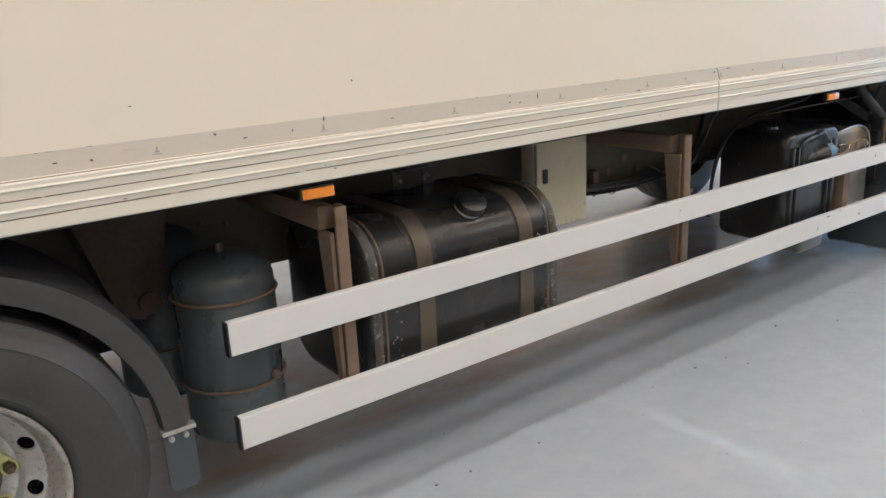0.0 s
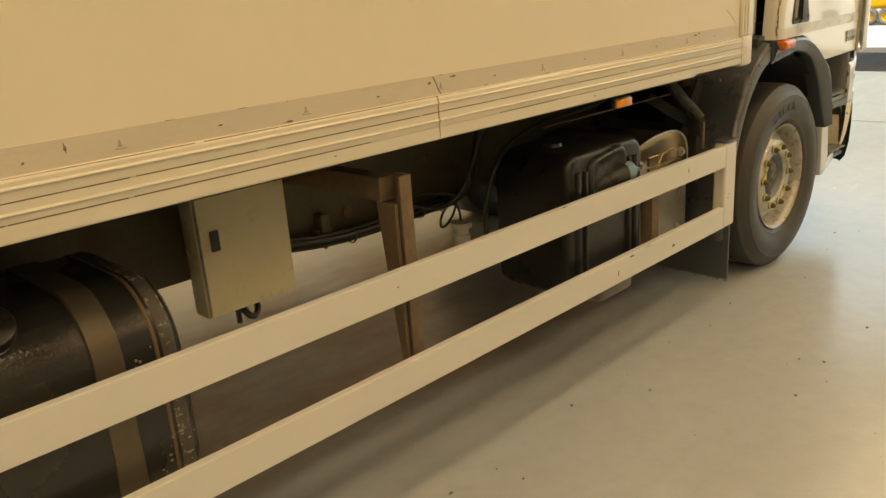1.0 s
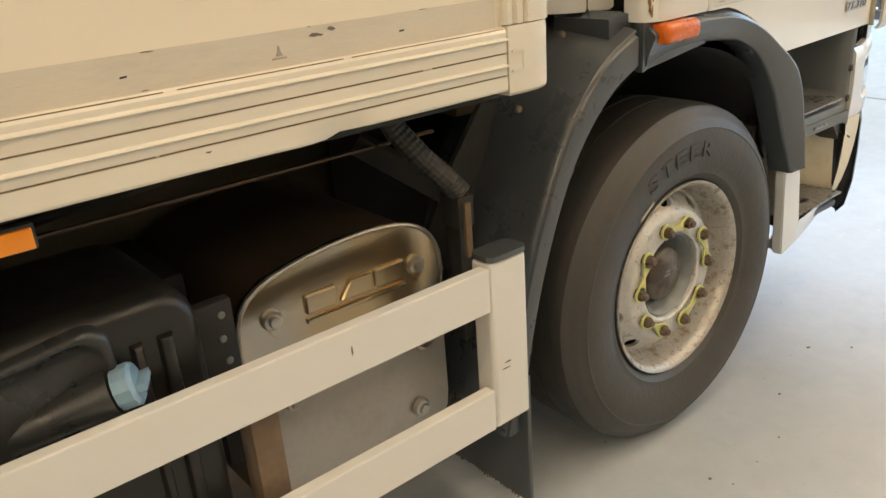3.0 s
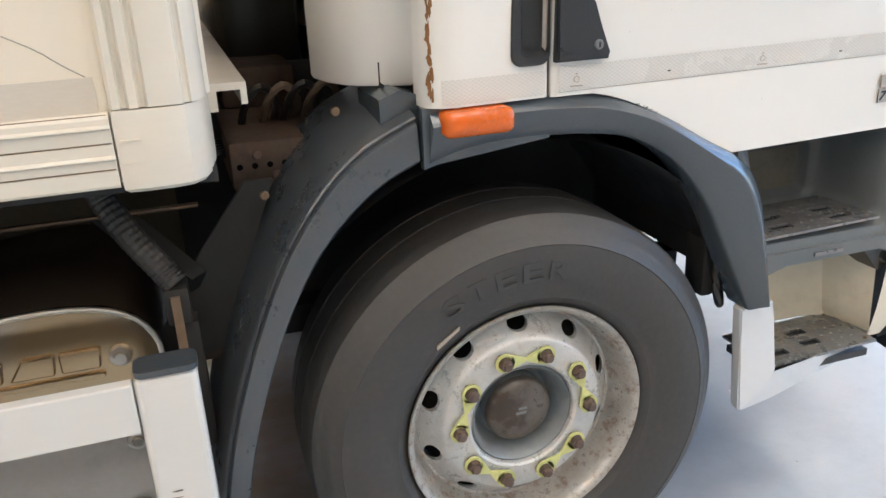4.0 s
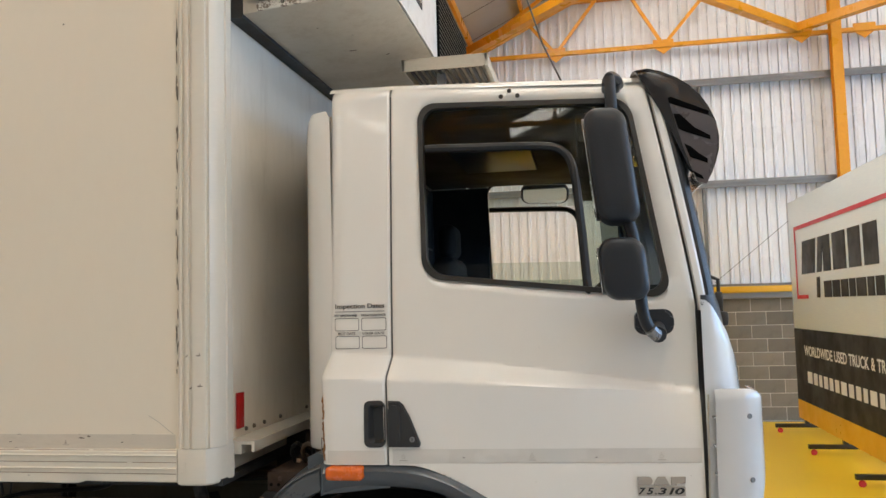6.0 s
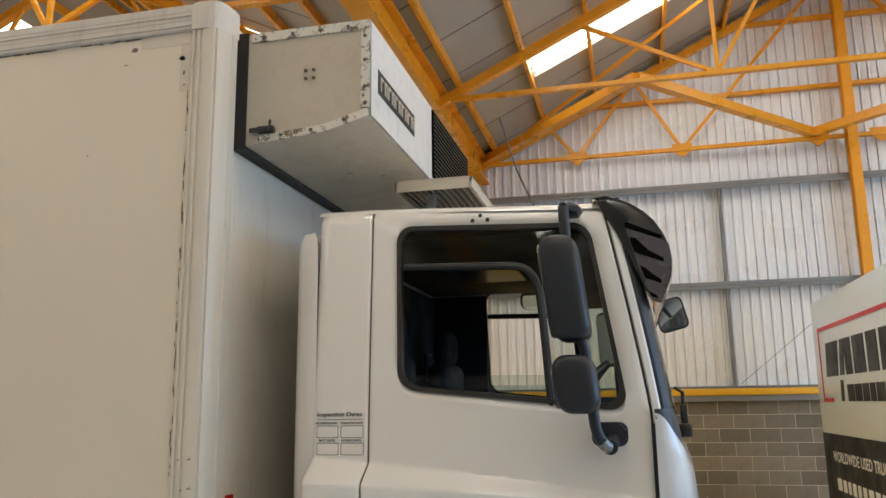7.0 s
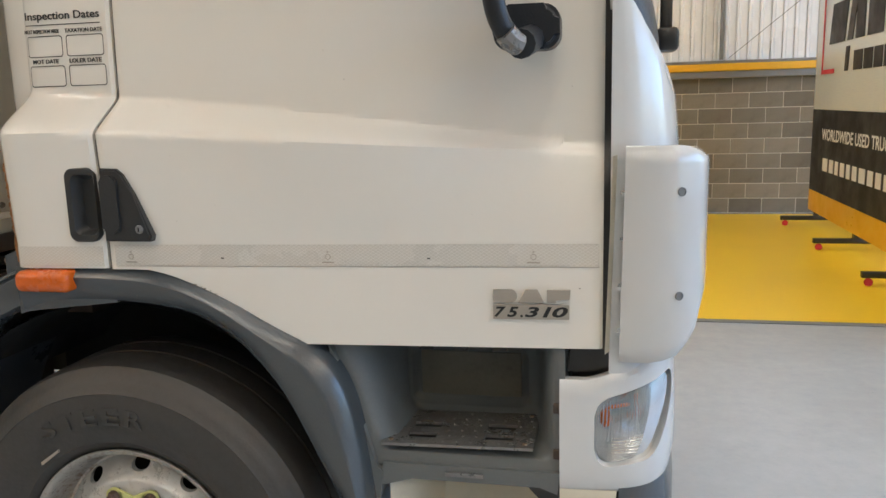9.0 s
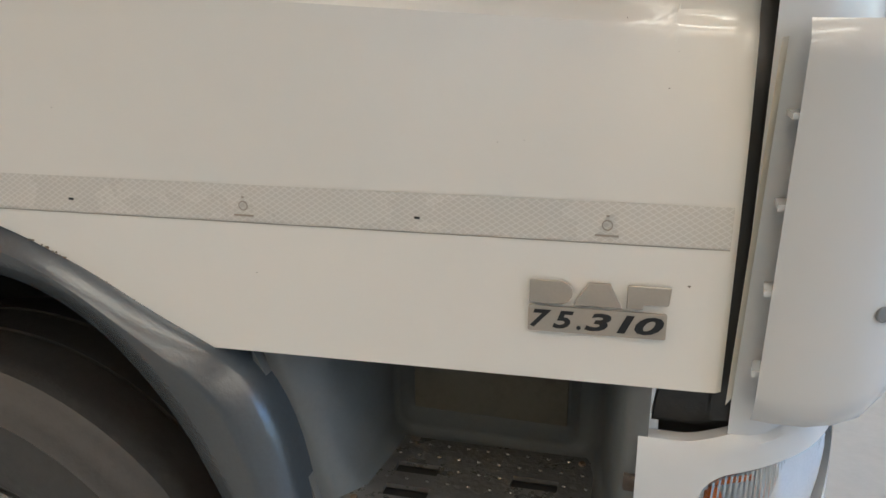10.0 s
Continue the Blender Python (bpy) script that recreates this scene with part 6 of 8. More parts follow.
def hole_band(bm, cx, cz, r0, y0, r1, y1, count, hole_r, hole_t, turn=0.0, sign=1, cy=0.0):
    """A conical band between two radii with oval holes through it."""
    n = 24
    for s in range(count):
        mid = turn + 2 * math.pi * s / count
        half = math.pi / count
        inner, outer, lip = [], [], []
        for k in range(n):
            a = 2 * math.pi * k / n
            ca, sa = math.cos(a), math.sin(a)
            m = max(abs(ca), abs(sa))
            for store, (u, v) in ((inner, (ca * hole_t, 0.5 + sa * hole_r)), (outer, (ca / m * half, 0.5 + 0.5 * sa / m))):
                r, y, th = r0 + (r1 - r0) * v, y0 + (y1 - y0) * v, mid + u
                store.append(bm.verts.new((cx + r * math.cos(th), cy + sign * y, cz + r * math.sin(th))))
        for k in range(n):
            j = (k + 1) % n
            v = inner[k]
            bm.faces.new((inner[k], inner[j], outer[j], outer[k]))
        for k in range(n):
            v = inner[k]
            lip.append(bm.verts.new((v.co.x, v.co.y + sign * 0.014, v.co.z)))
        for k in range(n):
            j = (k + 1) % n
            bm.faces.new((inner[k], lip[k], lip[j], inner[j]))
    bmesh.ops.remove_doubles(bm, verts=bm.verts, dist=1e-4)


def wheel(x, cy, sign, steer, label, name):
    """A wheel whose outer face stands at cy; sign is the way inwards along y."""
    def pr(rows):
        return [(r, cy + sign * h) for r, h in rows]
    c = (x, 0, WZ)
    tyre = [(0.283, 0.04), (0.292, 0.018), (0.303, 0.004), (0.32, -0.007), (0.323, -0.0095), (0.327, -0.0095), (0.345, -0.017), (0.375, -0.0255), (0.405, -0.03), (0.43, -0.0305), (0.452, -0.027),
            (0.455, -0.0285), (0.459, -0.0245), (0.474, -0.017), (0.488, -0.007), (0.492, -0.001), (0.502, 0.005), (0.512, 0.015), (0.517, 0.035), (0.519, 0.055)]
    for y in (0.12, 0.2):
        tyre += [(0.5195, y - 0.004), (0.511, y - 0.003), (0.511, y + 0.003), (0.5195, y + 0.004)]
    tyre += [(0.515, 0.27), (0.508, 0.29), (0.47, 0.315), (0.4, 0.322), (0.3, 0.31), (0.283, 0.28)]
    bm = add_lathe(bmesh.new(), pr(tyre), c, "y", 96)
    for v in bm.verts:
        v.co.z = max(v.co.z, 0.0008)
    w = part(name, bm, M["tyre"], truck, label, angle=28)
    edge = [(0.2835, 0.06), (0.287, 0.025), (0.292, 0.006), (0.2985, 0.0), (0.2965, -0.004), (0.289, -0.001), (0.281, 0.008), (0.276, 0.03)]
    part("rim_flange", add_lathe(bmesh.new(), pr(edge), c, "y", 96), M["rim_edge"], w, "rusty silver rim flange")
    if steer:
        well = [(0.276, 0.03), (0.27, 0.06), (0.264, 0.076), (0.258, 0.085), (0.252, 0.087)]
        disc = [(0.212, 0.046), (0.204, 0.036), (0.196, 0.03), (0.14, 0.028), (0.134, 0.032), (0.131, 0.045)]
        band = (0.252, 0.087, 0.212, 0.046)
    else:
        well = [(0.276, 0.03), (0.27, 0.06), (0.262, 0.09), (0.255, 0.1), (0.252, 0.102)]
        disc = [(0.205, 0.14), (0.19, 0.16), (0.16, 0.165), (0.15, 0.17)]
        band = (0.252, 0.102, 0.205, 0.14)
    part("rim_well", add_lathe(bmesh.new(), pr(well), c, "y", 72), M["rim_edge"], w)
    bm = bmesh.new()
    hole_band(bm, x, WZ, band[0], band[1], band[2], band[3], 10, 0.42, 0.11, turn=math.pi / 2, sign=sign, cy=cy)
    part("rim_disc_outer", bm, M["rim"], w, "silver disc with oval hand holes")
    part("rim_disc", add_lathe(bmesh.new(), pr(disc), c, "y", 72), M["rim"], w, "silver painted wheel disc")
    part("brake_drum", add_lathe(bmesh.new(), pr([(0.0, 0.19), (0.25, 0.19), (0.255, 0.2), (0.255, 0.3)]), c, "y", 40), M["underbody"], w)
    if steer:
        part("hub", add_lathe(bmesh.new(), pr([(0.131, 0.042), (0.126, 0.038), (0.119, 0.046), (0.108, 0.09), (0.095, 0.106), (0.087, 0.1), (0.085, 0.072)]), c, "y", 60), M["hub_grey"], w, "grey painted hub")
        part("hub_cap", add_lathe(bmesh.new(), pr([(0.085, 0.075), (0.083, 0.06), (0.077, 0.053), (0.066, 0.05), (0.062, 0.0475), (0.03, 0.047), (0.0, 0.0468)]), c, "y", 48), M["hub"], w, "brown greasy hub cap")
        bm = bmesh.new()
        add_box(bm, x - 0.012, x + 0.014, cy + sign * 0.0455, cy + sign * 0.049, WZ - 0.006, WZ + 0.001)
        add_box(bm, x - 0.006, x + 0.016, cy + sign * 0.0457, cy + sign * 0.049, WZ + 0.006, WZ + 0.012)
        part("cast_mark", bm, M["hub_grey"], w)
    else:
        part("hub", add_lathe(bmesh.new(), pr([(0.15, 0.17), (0.12, 0.16), (0.115, 0.03), (0.1, 0.01), (0.0, 0.005)]), c, "y", 40), M["rust"], w, "rusty axle hub")
    base = 0.028 if steer else 0.163
    for k in range(10):
        a = math.radians(72 + 36 * k)
        px, pz = x + 0.1675 * math.cos(a), WZ + 0.1675 * math.sin(a)
        bm = bmesh.new()
        add_lathe(bm, [(0.0, cy + sign * (base - 0.034)), (0.009, cy + sign * (base - 0.034)), (0.011, cy + sign * (base - 0.03)), (0.011, cy + sign * (base - 0.024))], (px, 0, pz), "y", 10)
        add_lathe(bm, [(0.011, cy + sign * (base - 0.025)), (0.0155, cy + sign * (base - 0.024)), (0.0165, cy + sign * (base - 0.02)), (0.0165, cy + sign * (base - 0.004)), (0.022, cy + sign * (base - 0.002)), (0.022, cy + sign * base)], (px, 0, pz), "y", 6)
        part("wheel_nut", bm, M["nut"], w)
        bm = bmesh.new()
        y0, y1 = cy + sign * (base - 0.012), cy + sign * (base - 0.006)
        add_lathe(bm, [(0.0172, y1), (0.0172, y0), (0.0235, y0), (0.0235, y1)], (px, 0, pz), "y", 20)
        b = math.radians(72 + 36 * (k + 1 if k % 2 == 0 else k - 1))
        qx, qz = x + 0.1675 * math.cos(b), WZ + 0.1675 * math.sin(b)
        d = Vector((qx - px, qz - pz)).normalized()
        nrm = Vector((-d.y, d.x))
        mid = Vector(((px + qx) / 2, (pz + qz) / 2))
        p0 = Vector((px, pz)) + d * 0.016
        tri = [p0 + nrm * 0.0185, p0 - nrm * 0.0185, mid - nrm * 0.003, mid + nrm * 0.003]
        add_prism(bm, [tuple(v) for v in tri], "y", min(y0, y1), max(y0, y1))
        part("nut_indicator", bm, M["yellow_tag"], w, "lime plastic nut indicator")
    return w


fw = wheel(WX, 2.205, 1, True, "black steer tyre on a rusty silver wheel with lime nut indicators", "front_wheel")
# raised moulded word on the sidewall, letter by letter
for k, letter in enumerate("STEER"):
    a = radians(118 - k * 9.2)
    m = pose(WX, 2.1735, WZ) @ Matrix.Rotation(-a + math.pi / 2, 4, "Y") @ Matrix.Translation((-0.024, 0, 0.375)) @ Matrix.Rotation(radians(90), 4, "X")
    bm = fit_text(letter, 0.046, 0.044, m, bold=0.01)
    for v in bm.verts:
        v.co.y = 2.1727 if v.co.y < 2.1735 else 2.176
    part("sidewall_letter", bm, M["tyre"], fw, "raised moulded letter")
bm = bmesh.new()
m = pose(WX, 2.188, WZ) @ Matrix.Rotation(-radians(126) + math.pi / 2, 4, "Y") @ Matrix.Translation((0, 0, 0.337))
add_loft(bm, [[m @ Vector((p, y, q)) for p, q in ((-0.035, -0.004), (0.03, -0.003), (0.035, 0.003), (-0.03, 0.004))] for y in (-0.0035, 0.004)])
part("scrape", bm, M["mark_grey"], fw, "pale scrape on the sidewall")
wheel(0.04, 2.205, 1, False, "black rear tyre on a silver wheel", "rear_wheel")
wheel(WX, 2 * CY - 2.205, -1, True, "black steer tyre on a silver wheel", "front_wheel")
wheel(0.04, 2 * CY - 2.205, -1, False, "black rear tyre on a silver wheel", "rear_wheel")

# ---- mudguards and wheel arch
def swept(path_in, path_out, section, name, mat, label, angle=40):
    """Loft a section, given as (share from inner to outer line, y), along two (x, z) lines."""
    bm = bmesh.new()
    add_loft(bm, [[(a[0] + (b[0] - a[0]) * f, y, a[1] + (b[1] - a[1]) * f) for f, y in section] for a, b in zip(path_in, path_out)])
    return part(name, bm, mat, truck, label, angle)


def resample(pts, n):
    v = [Vector((p[0], p[1], 0)) for p in pts]
    for _ in range(2):
        o = [v[0]]
        for a, b in zip(v, v[1:]):
            o += [a.lerp(b, 0.25), a.lerp(b, 0.75)]
        v = o + [v[-1]]
    acc = [0.0]
    for a, b in zip(v, v[1:]):
        acc.append(acc[-1] + (b - a).length)
    out = []
    for i in range(n):
        s = acc[-1] * i / (n - 1)
        k = max(j for j in range(len(acc)) if acc[j] <= s + 1e-9)
        k = min(k, len(v) - 2)
        t = (s - acc[k]) / max(1e-9, acc[k + 1] - acc[k])
        p = v[k].lerp(v[k + 1], t)
        out.append((p.x, p.y))
    return out


g_out = resample([(5.12, 0.33), (5.155, 0.5), (5.19, 0.66), (5.25, 0.84), (5.32, 1.0), (5.40, 1.125), (5.50, 1.225), (5.62, 1.275)], 30)
g_in = resample([(5.175, 0.33), (5.205, 0.46), (5.235, 0.6), (5.285, 0.76), (5.355, 0.925), (5.43, 1.04), (5.535, 1.135), (5.625, 1.175)], 30)
guard = swept(g_in, g_out, [(0.0, 2.6), (0.0, 2.215), (0.03, 2.204), (0.09, 2.198), (0.72, 2.197), (0.78, 2.199), (0.82, 2.208), (0.86, 2.21), (0.9, 2.203), (0.95, 2.206), (1.0, 2.225), (1.06, 2.27), (1.12, 2.34), (1.15, 2.36), (1.15, 2.6)], "mudguard", M["guard_plastic"], "dusty grey plastic front mudguard behind the wheel")
bm = bmesh.new()
add_prism(bm, [(5.03, 0.72), (5.19, 0.98), (5.3, 1.12), (5.36, 1.12), (5.2, 0.72)], "y", 2.43, 2.445)
part("guard_flange", bm, M["underbody"], guard, "dark inner guard plate")
bm = bmesh.new()
add_prism(bm, [(5.56, 1.19), (5.655, 1.185), (5.655, 1.3), (5.6, 1.315), (5.56, 1.3)], "y", 2.24, 2.42)
part("guard_bracket", bm, M["grey_plastic"], guard, "grey plastic joint cover")
for x, z in ((5.33, 1.115), (5.49, 1.27)):
    bm = bmesh.new()
    add_lathe(bm, [(0.0, -0.008), (0.008, -0.007), (0.01, 0.0)], (x, 2.33, z), "y", 10)
    part("bolt_head", bm, M["rust"], guard)

a_in = resample([(5.641, 1.17), (5.7, 1.19), (5.765, 1.2), (5.85, 1.203), (5.943, 1.199), (6.03, 1.19), (6.09, 1.178), (6.15, 1.15), (6.205, 1.113), (6.26, 1.053), (6.31, 0.985), (6.352, 0.9), (6.39, 0.82), (6.45, 0.7)], 40)
a_out = resample([(5.645, 1.283), (5.74, 1.287), (5.83, 1.288), (5.94, 1.286), (6.04, 1.276), (6.17, 1.222), (6.285, 1.15), (6.405, 1.09), (6.46, 1.0), (6.487, 0.878), (6.508, 0.72)], 40)
arch = swept(a_in, a_out, [(0.0, 2.27), (0.0, 2.205), (0.02, 2.196), (0.06, 2.19), (0.4, 2.178), (0.66, 2.166), (0.72, 2.165), (0.78, 2.169), (0.95, 2.192), (1.0, 2.2), (1.05, 2.23), (1.05, 2.27)], "wheel_arch", M["grey_plastic"], "blue-grey plastic wheel arch under the cab")
bm = bmesh.new()
add_prism(bm, [(5.63, 1.165), (5.655, 1.172), (5.9, 1.2), (5.9, 1.285), (5.63, 1.285)], "y", 2.19, 2.215)
part("arch_apron", bm, M["grey_plastic"], arch)
# inner liner
bm = bmesh.new()
lin = [(WX + 0.64 * math.cos(radians(a)), WZ + 0.64 * math.sin(radians(a)) + 0.03) for a in range(24, 152, 4)]
add_loft(bm, [[(x, y, z) for x, z in lin] for y in (2.235, 2.95)], closed=False)
part("arch_liner", bm, M["underbody"], arch, "black inner arch liner")

# rear mudguard with its flap
ro = [(0.04 + 0.635 * math.cos(radians(a)), WZ + 0.635 * math.sin(radians(a))) for a in range(3, 190, 6)]
ri = [(0.04 + 0.555 * math.cos(radians(a)), WZ + 0.555 * math.sin(radians(a))) for a in range(3, 190, 6)]
rg = swept(ri, ro, [(0.0, 2.25), (0.05, 2.205), (0.5, 2.2), (0.93, 2.205), (1.0, 2.225), (1.12, 2.3), (1.12, 2.75), (1.06, 2.75), (1.0, 2.27)], "mudguard", M["tyre"], "dark grey rear mudguard with a rubber flap")
bm = bmesh.new()
add_prism(bm, rounded(0.594, 0.684, 0.335, 0.53, 0.02), "y", 2.215, 2.227)
part("rubber_flap", bm, M["dark_plastic"], rg, "scuffed rubber flap")
part("flap_bracket", B(0.59, 0.69, 2.205, 2.232, 0.527, 0.541), M["steel_dull"], rg)
for x in (0.615, 0.658):
    bm = bmesh.new()
    add_lathe(bm, [(0.0, 2.2), (0.008, 2.201), (0.01, 2.216)], (x, 0, 0.512), "y", 8)
    part("bolt_head", bm, M["steel_dull"], rg)

# ---- cab steps
step = part("step_housing", bmesh.new(), M["step_plastic"], truck, "blue-grey plastic step housing under the door")
bm = bmesh.new()
def bay(x0, x1, z0, z1, r, y, skew=0.0):
    """One ring of the step bay: a rounded opening whose rear edge leans with the wheel arch."""
    return [(a - skew * smoothstep(z0, z1, b) * (1 - smoothstep(x0, x1, a)), y, b) for a, b in rounded(x0, x1, z0, z1, r, 6)]


add_loft(bm, [bay(6.5, 6.957, 0.8, 1.135, 0.012, 2.4, 0.09), bay(6.5, 6.957, 0.8, 1.135, 0.012, 2.252, 0.09), bay(6.515, 6.935, 0.835, 1.133, 0.02, 2.252, 0.09),
              bay(6.525, 6.925, 0.838, 1.132, 0.03, 2.258, 0.085), bay(6.545, 6.91, 0.843, 1.13, 0.045, 2.3, 0.06), bay(6.545, 6.9, 0.846, 1.128, 0.055, 2.38, 0.04), bay(6.545, 6.89, 0.85, 1.12, 0.055, 2.44, 0.02),
              bay(6.54, 6.88, 0.854, 1.085, 0.05, 2.462), bay(6.54, 6.87, 0.858, 1.06, 0.045, 2.472), bay(6.545, 6.855, 0.866, 1.032, 0.03, 2.476),
              bay(6.549, 6.851, 0.87, 1.027, 0.026, 2.484), bay(6.556, 6.842, 0.878, 1.018, 0.022, 2.502), bay(6.564, 6.834, 0.886, 1.011, 0.016, 2.508)], caps=False)
bm.faces.new([bm.verts.new(p) for p in bay(6.564, 6.834, 0.886, 1.011, 0.016, 2.508)])
bmesh.ops.recalc_face_normals(bm, faces=bm.faces)
bm.to_mesh(step.data)
bm.free()
step.data.polygons.foreach_set("use_smooth", [True] * len(step.data.polygons))
step.data.set_sharp_from_angle(angle=radians(55))
bm = bmesh.new()
add_prism(bm, [(6.41, 1.1), (6.46, 1.0), (6.515, 0.8), (6.53, 0.79), (6.52, 0.72), (6.44, 0.72)], "y", 2.236, 2.3)
part("housing_side", bm, M["step_plastic"], step)
bm = bmesh.new()
add_prism(bm, [(6.51, 0.75), (6.53, 0.812), (6.945, 0.812), (6.94, 0.76), (6.9, 0.775), (6.6, 0.775)], "y", 2.24, 2.27)
part("step_lip", bm, M["step_plastic"], step)
bm = bmesh.new()
add_prism(bm, [(6.84, 0.8), (6.955, 0.8), (6.955, 0.72), (6.93, 0.7)], "y", 2.26, 2.42)
part("housing_foot", bm, M["black"], step)
part("recess_panel", B(6.567, 6.831, 2.503, 2.507, 0.889, 1.008, bevel=0.0015), M["dusty_panel"], step, "dusty olive back of the step recess")
for x in (6.59, 6.68, 6.78):
    part("housing_slot", B(x - 0.018, x + 0.018, 2.468, 2.48, 1.022, 1.033), M["black"], step, "dark clip notch")
bm = bmesh.new()
add_lathe(bm, [(0.0, 2.5045), (0.006, 2.5045), (0.006, 2.507)], (6.79, 0, 0.995), "y", 10)
part("housing_hole", bm, M["ink"], step)
part("housing_tag", B(6.68, 6.77, 2.233, 2.239, 0.79, 0.8), M["galv"], step)


def step_plate(x0, x1, y0, y1, z, tilt, slots, name_parent):
    """A pierced non-slip tread with raised dimples: slots cut right through."""
    bm = bmesh.new()
    xs = sorted({x0, x1, *[v for s in slots for v in s[:2]]})
    ys = sorted({y0, y1, *[v for s in slots for v in s[2:]]})

    def zz(x):
        return z + tilt * (x - x0)
    for i in range(len(xs) - 1):
        for j in range(len(ys) - 1):
            cx, cy = (xs[i] + xs[i + 1]) / 2, (ys[j] + ys[j + 1]) / 2
            if any(s[0] < cx < s[1] and s[2] < cy < s[3] for s in slots):
                continue
            q = [(xs[i], ys[j]), (xs[i + 1], ys[j]), (xs[i + 1], ys[j + 1]), (xs[i], ys[j + 1])]
            add_loft(bm, [[(x, y, zz(x) + d) for x, y in q] for d in (-0.007, 0.0)])
    bmesh.ops.remove_doubles(bm, verts=bm.verts, dist=1e-5)
    p = part("step_plate", bm, M["galv"], name_parent, "worn pierced metal step plate")
    # A black block below each slot gives the opening its shade.
    for s in slots:
        part("slot_well", B(s[0] - 0.001, s[1] + 0.001, s[2] - 0.001, s[3] + 0.001, zz(s[0]) - 0.0135, zz(s[0]) - 0.0085), M["ink"], p, "black block that darkens the slot above it")
    nx, ny = int((x1 - x0) / 0.032), int((y1 - y0) / 0.032)
    bm = bmesh.new()
    for i in range(nx):
        for j in range(ny):
            x, y = x0 + (x1 - x0) * (i + 0.5 + 0.25 * (j % 2)) / nx, y0 + (y1 - y0) * (j + 0.5) / ny
            if any(s[0] - 0.006 < x < s[1] + 0.006 and s[2] - 0.006 < y < s[3] + 0.006 for s in slots) or x > x1 - 0.006:
                continue
            add_lathe(bm, [(0.0032, 0.0), (0.002, 0.0014), (0.0, 0.0018)], (x, y, zz(x)), "z", 6)
    d = part("tread_dimples", bm, M["galv"], p, "rows of small raised dimples")
    d["kind"] = "stuff"
    for x, y in ((x0 + 0.02, y0 + 0.02), (x1 - 0.02, y0 + 0.02), (x1 - 0.02, y1 - 0.02)):
        bm = bmesh.new()
        add_lathe(bm, [(0.006, 0.0), (0.005, 0.003), (0.0, 0.0035)], (x, y, zz(x)), "z", 10)
        part("plate_screw", bm, M["rust"], p)
    return p


step_plate(6.525, 6.885, 2.243, 2.45, 0.861, 0.02, [(6.58, 6.65, 2.282, 2.31), (6.58, 6.65, 2.345, 2.373), (6.765, 6.835, 2.282, 2.31), (6.765, 6.835, 2.345, 2.373)], step)

# ---- bumper: lower step tub, corner and lamp
bm = bmesh.new()
add_prism(bm, [(6.44, 0.7), (6.54, 0.705), (6.545, 0.66), (6.575, 0.5), (6.56, 0.46), (6.475, 0.395), (6.465, 0.4), (6.452, 0.6)], "y", 2.205, 2.24)
bmesh.ops.bevel(bm, geom=list(bm.edges), offset=0.005, segments=2, affect="EDGES")
bumper = part("bumper", bm, M["bumper_paint"], truck, "white bumper with a step tub, chipped")
bm = bmesh.new()
add_loft(bm, [[(6.475, 2.208, 0.395), (6.565, 2.207, 0.492), (6.7, 2.22, 0.497), (6.93, 2.262, 0.504), (6.985, 2.275, 0.52)],
              [(6.48, 2.215, 0.39), (6.57, 2.215, 0.405), (6.7, 2.235, 0.42), (6.93, 2.275, 0.45), (6.98, 2.29, 0.48)],
              [(6.5, 2.29, 0.405), (6.57, 2.3, 0.41), (6.7, 2.32, 0.425), (6.93, 2.35, 0.455), (6.98, 2.36, 0.485)]], closed=False)
part("bumper_lip", bm, M["bumper_paint"], bumper, "white lower lip, dirty underneath")
bm = bmesh.new()
rings = []
for z, g in ((0.498, 0.0), (0.52, -0.012), (0.6, -0.02), (0.7, -0.03), (0.74, -0.035), (0.8, -0.03)):
    pts = [(6.54, 2.235), (6.56 - g, 2.3), (6.575 - g, 2.38), (6.61 - g, 2.425), (6.7, 2.44), (6.85 + g, 2.432), (6.92 + g, 2.4), (6.945 + g, 2.34), (6.955, 2.27)]
    rings.append([(x, y - g * 0.6, z) for x, y in pts])
add_loft(bm, rings, closed=False)
part("step_tub", bm, M["bumper_inside"], bumper, "dull cream inside of the lower step tub")
step_plate(6.57, 6.93, 2.225, 2.42, 0.497, 0.02, [(6.615, 6.67, 2.262, 2.29), (6.615, 6.67, 2.325, 2.352), (6.73, 6.79, 2.275, 2.303), (6.73, 6.79, 2.335, 2.362)], truck)
part("tread_backing", B(6.58, 6.92, 2.24, 2.41, 0.45, 0.47), M["black"], bumper)


def corner(u):
    """The bumper's plan line: along the side, round the corner and over to the middle."""
    pts = [(6.945, 2.243), (7.0, 2.245), (7.06, 2.25), (7.11, 2.262), (7.155, 2.29), (7.185, 2.335), (7.2, 2.4), (7.208, 2.5), (7.215, 2.65)]
    f = u * (len(pts) - 1)
    i = min(int(f), len(pts) - 2)
    t = f - i
    p0, p1, p2, p3 = pts[max(i - 1, 0)], pts[i], pts[i + 1], pts[min(i + 2, len(pts) - 1)]
    return tuple(0.5 * (2 * b + (c - a) * t + (2 * a - 5 * b + 4 * c - d) * t * t + (3 * b - a - 3 * c + d) * t ** 3) for a, b, c, d in zip(p0, p1, p2, p3))


LU0, LU1 = 0.17, 0.66


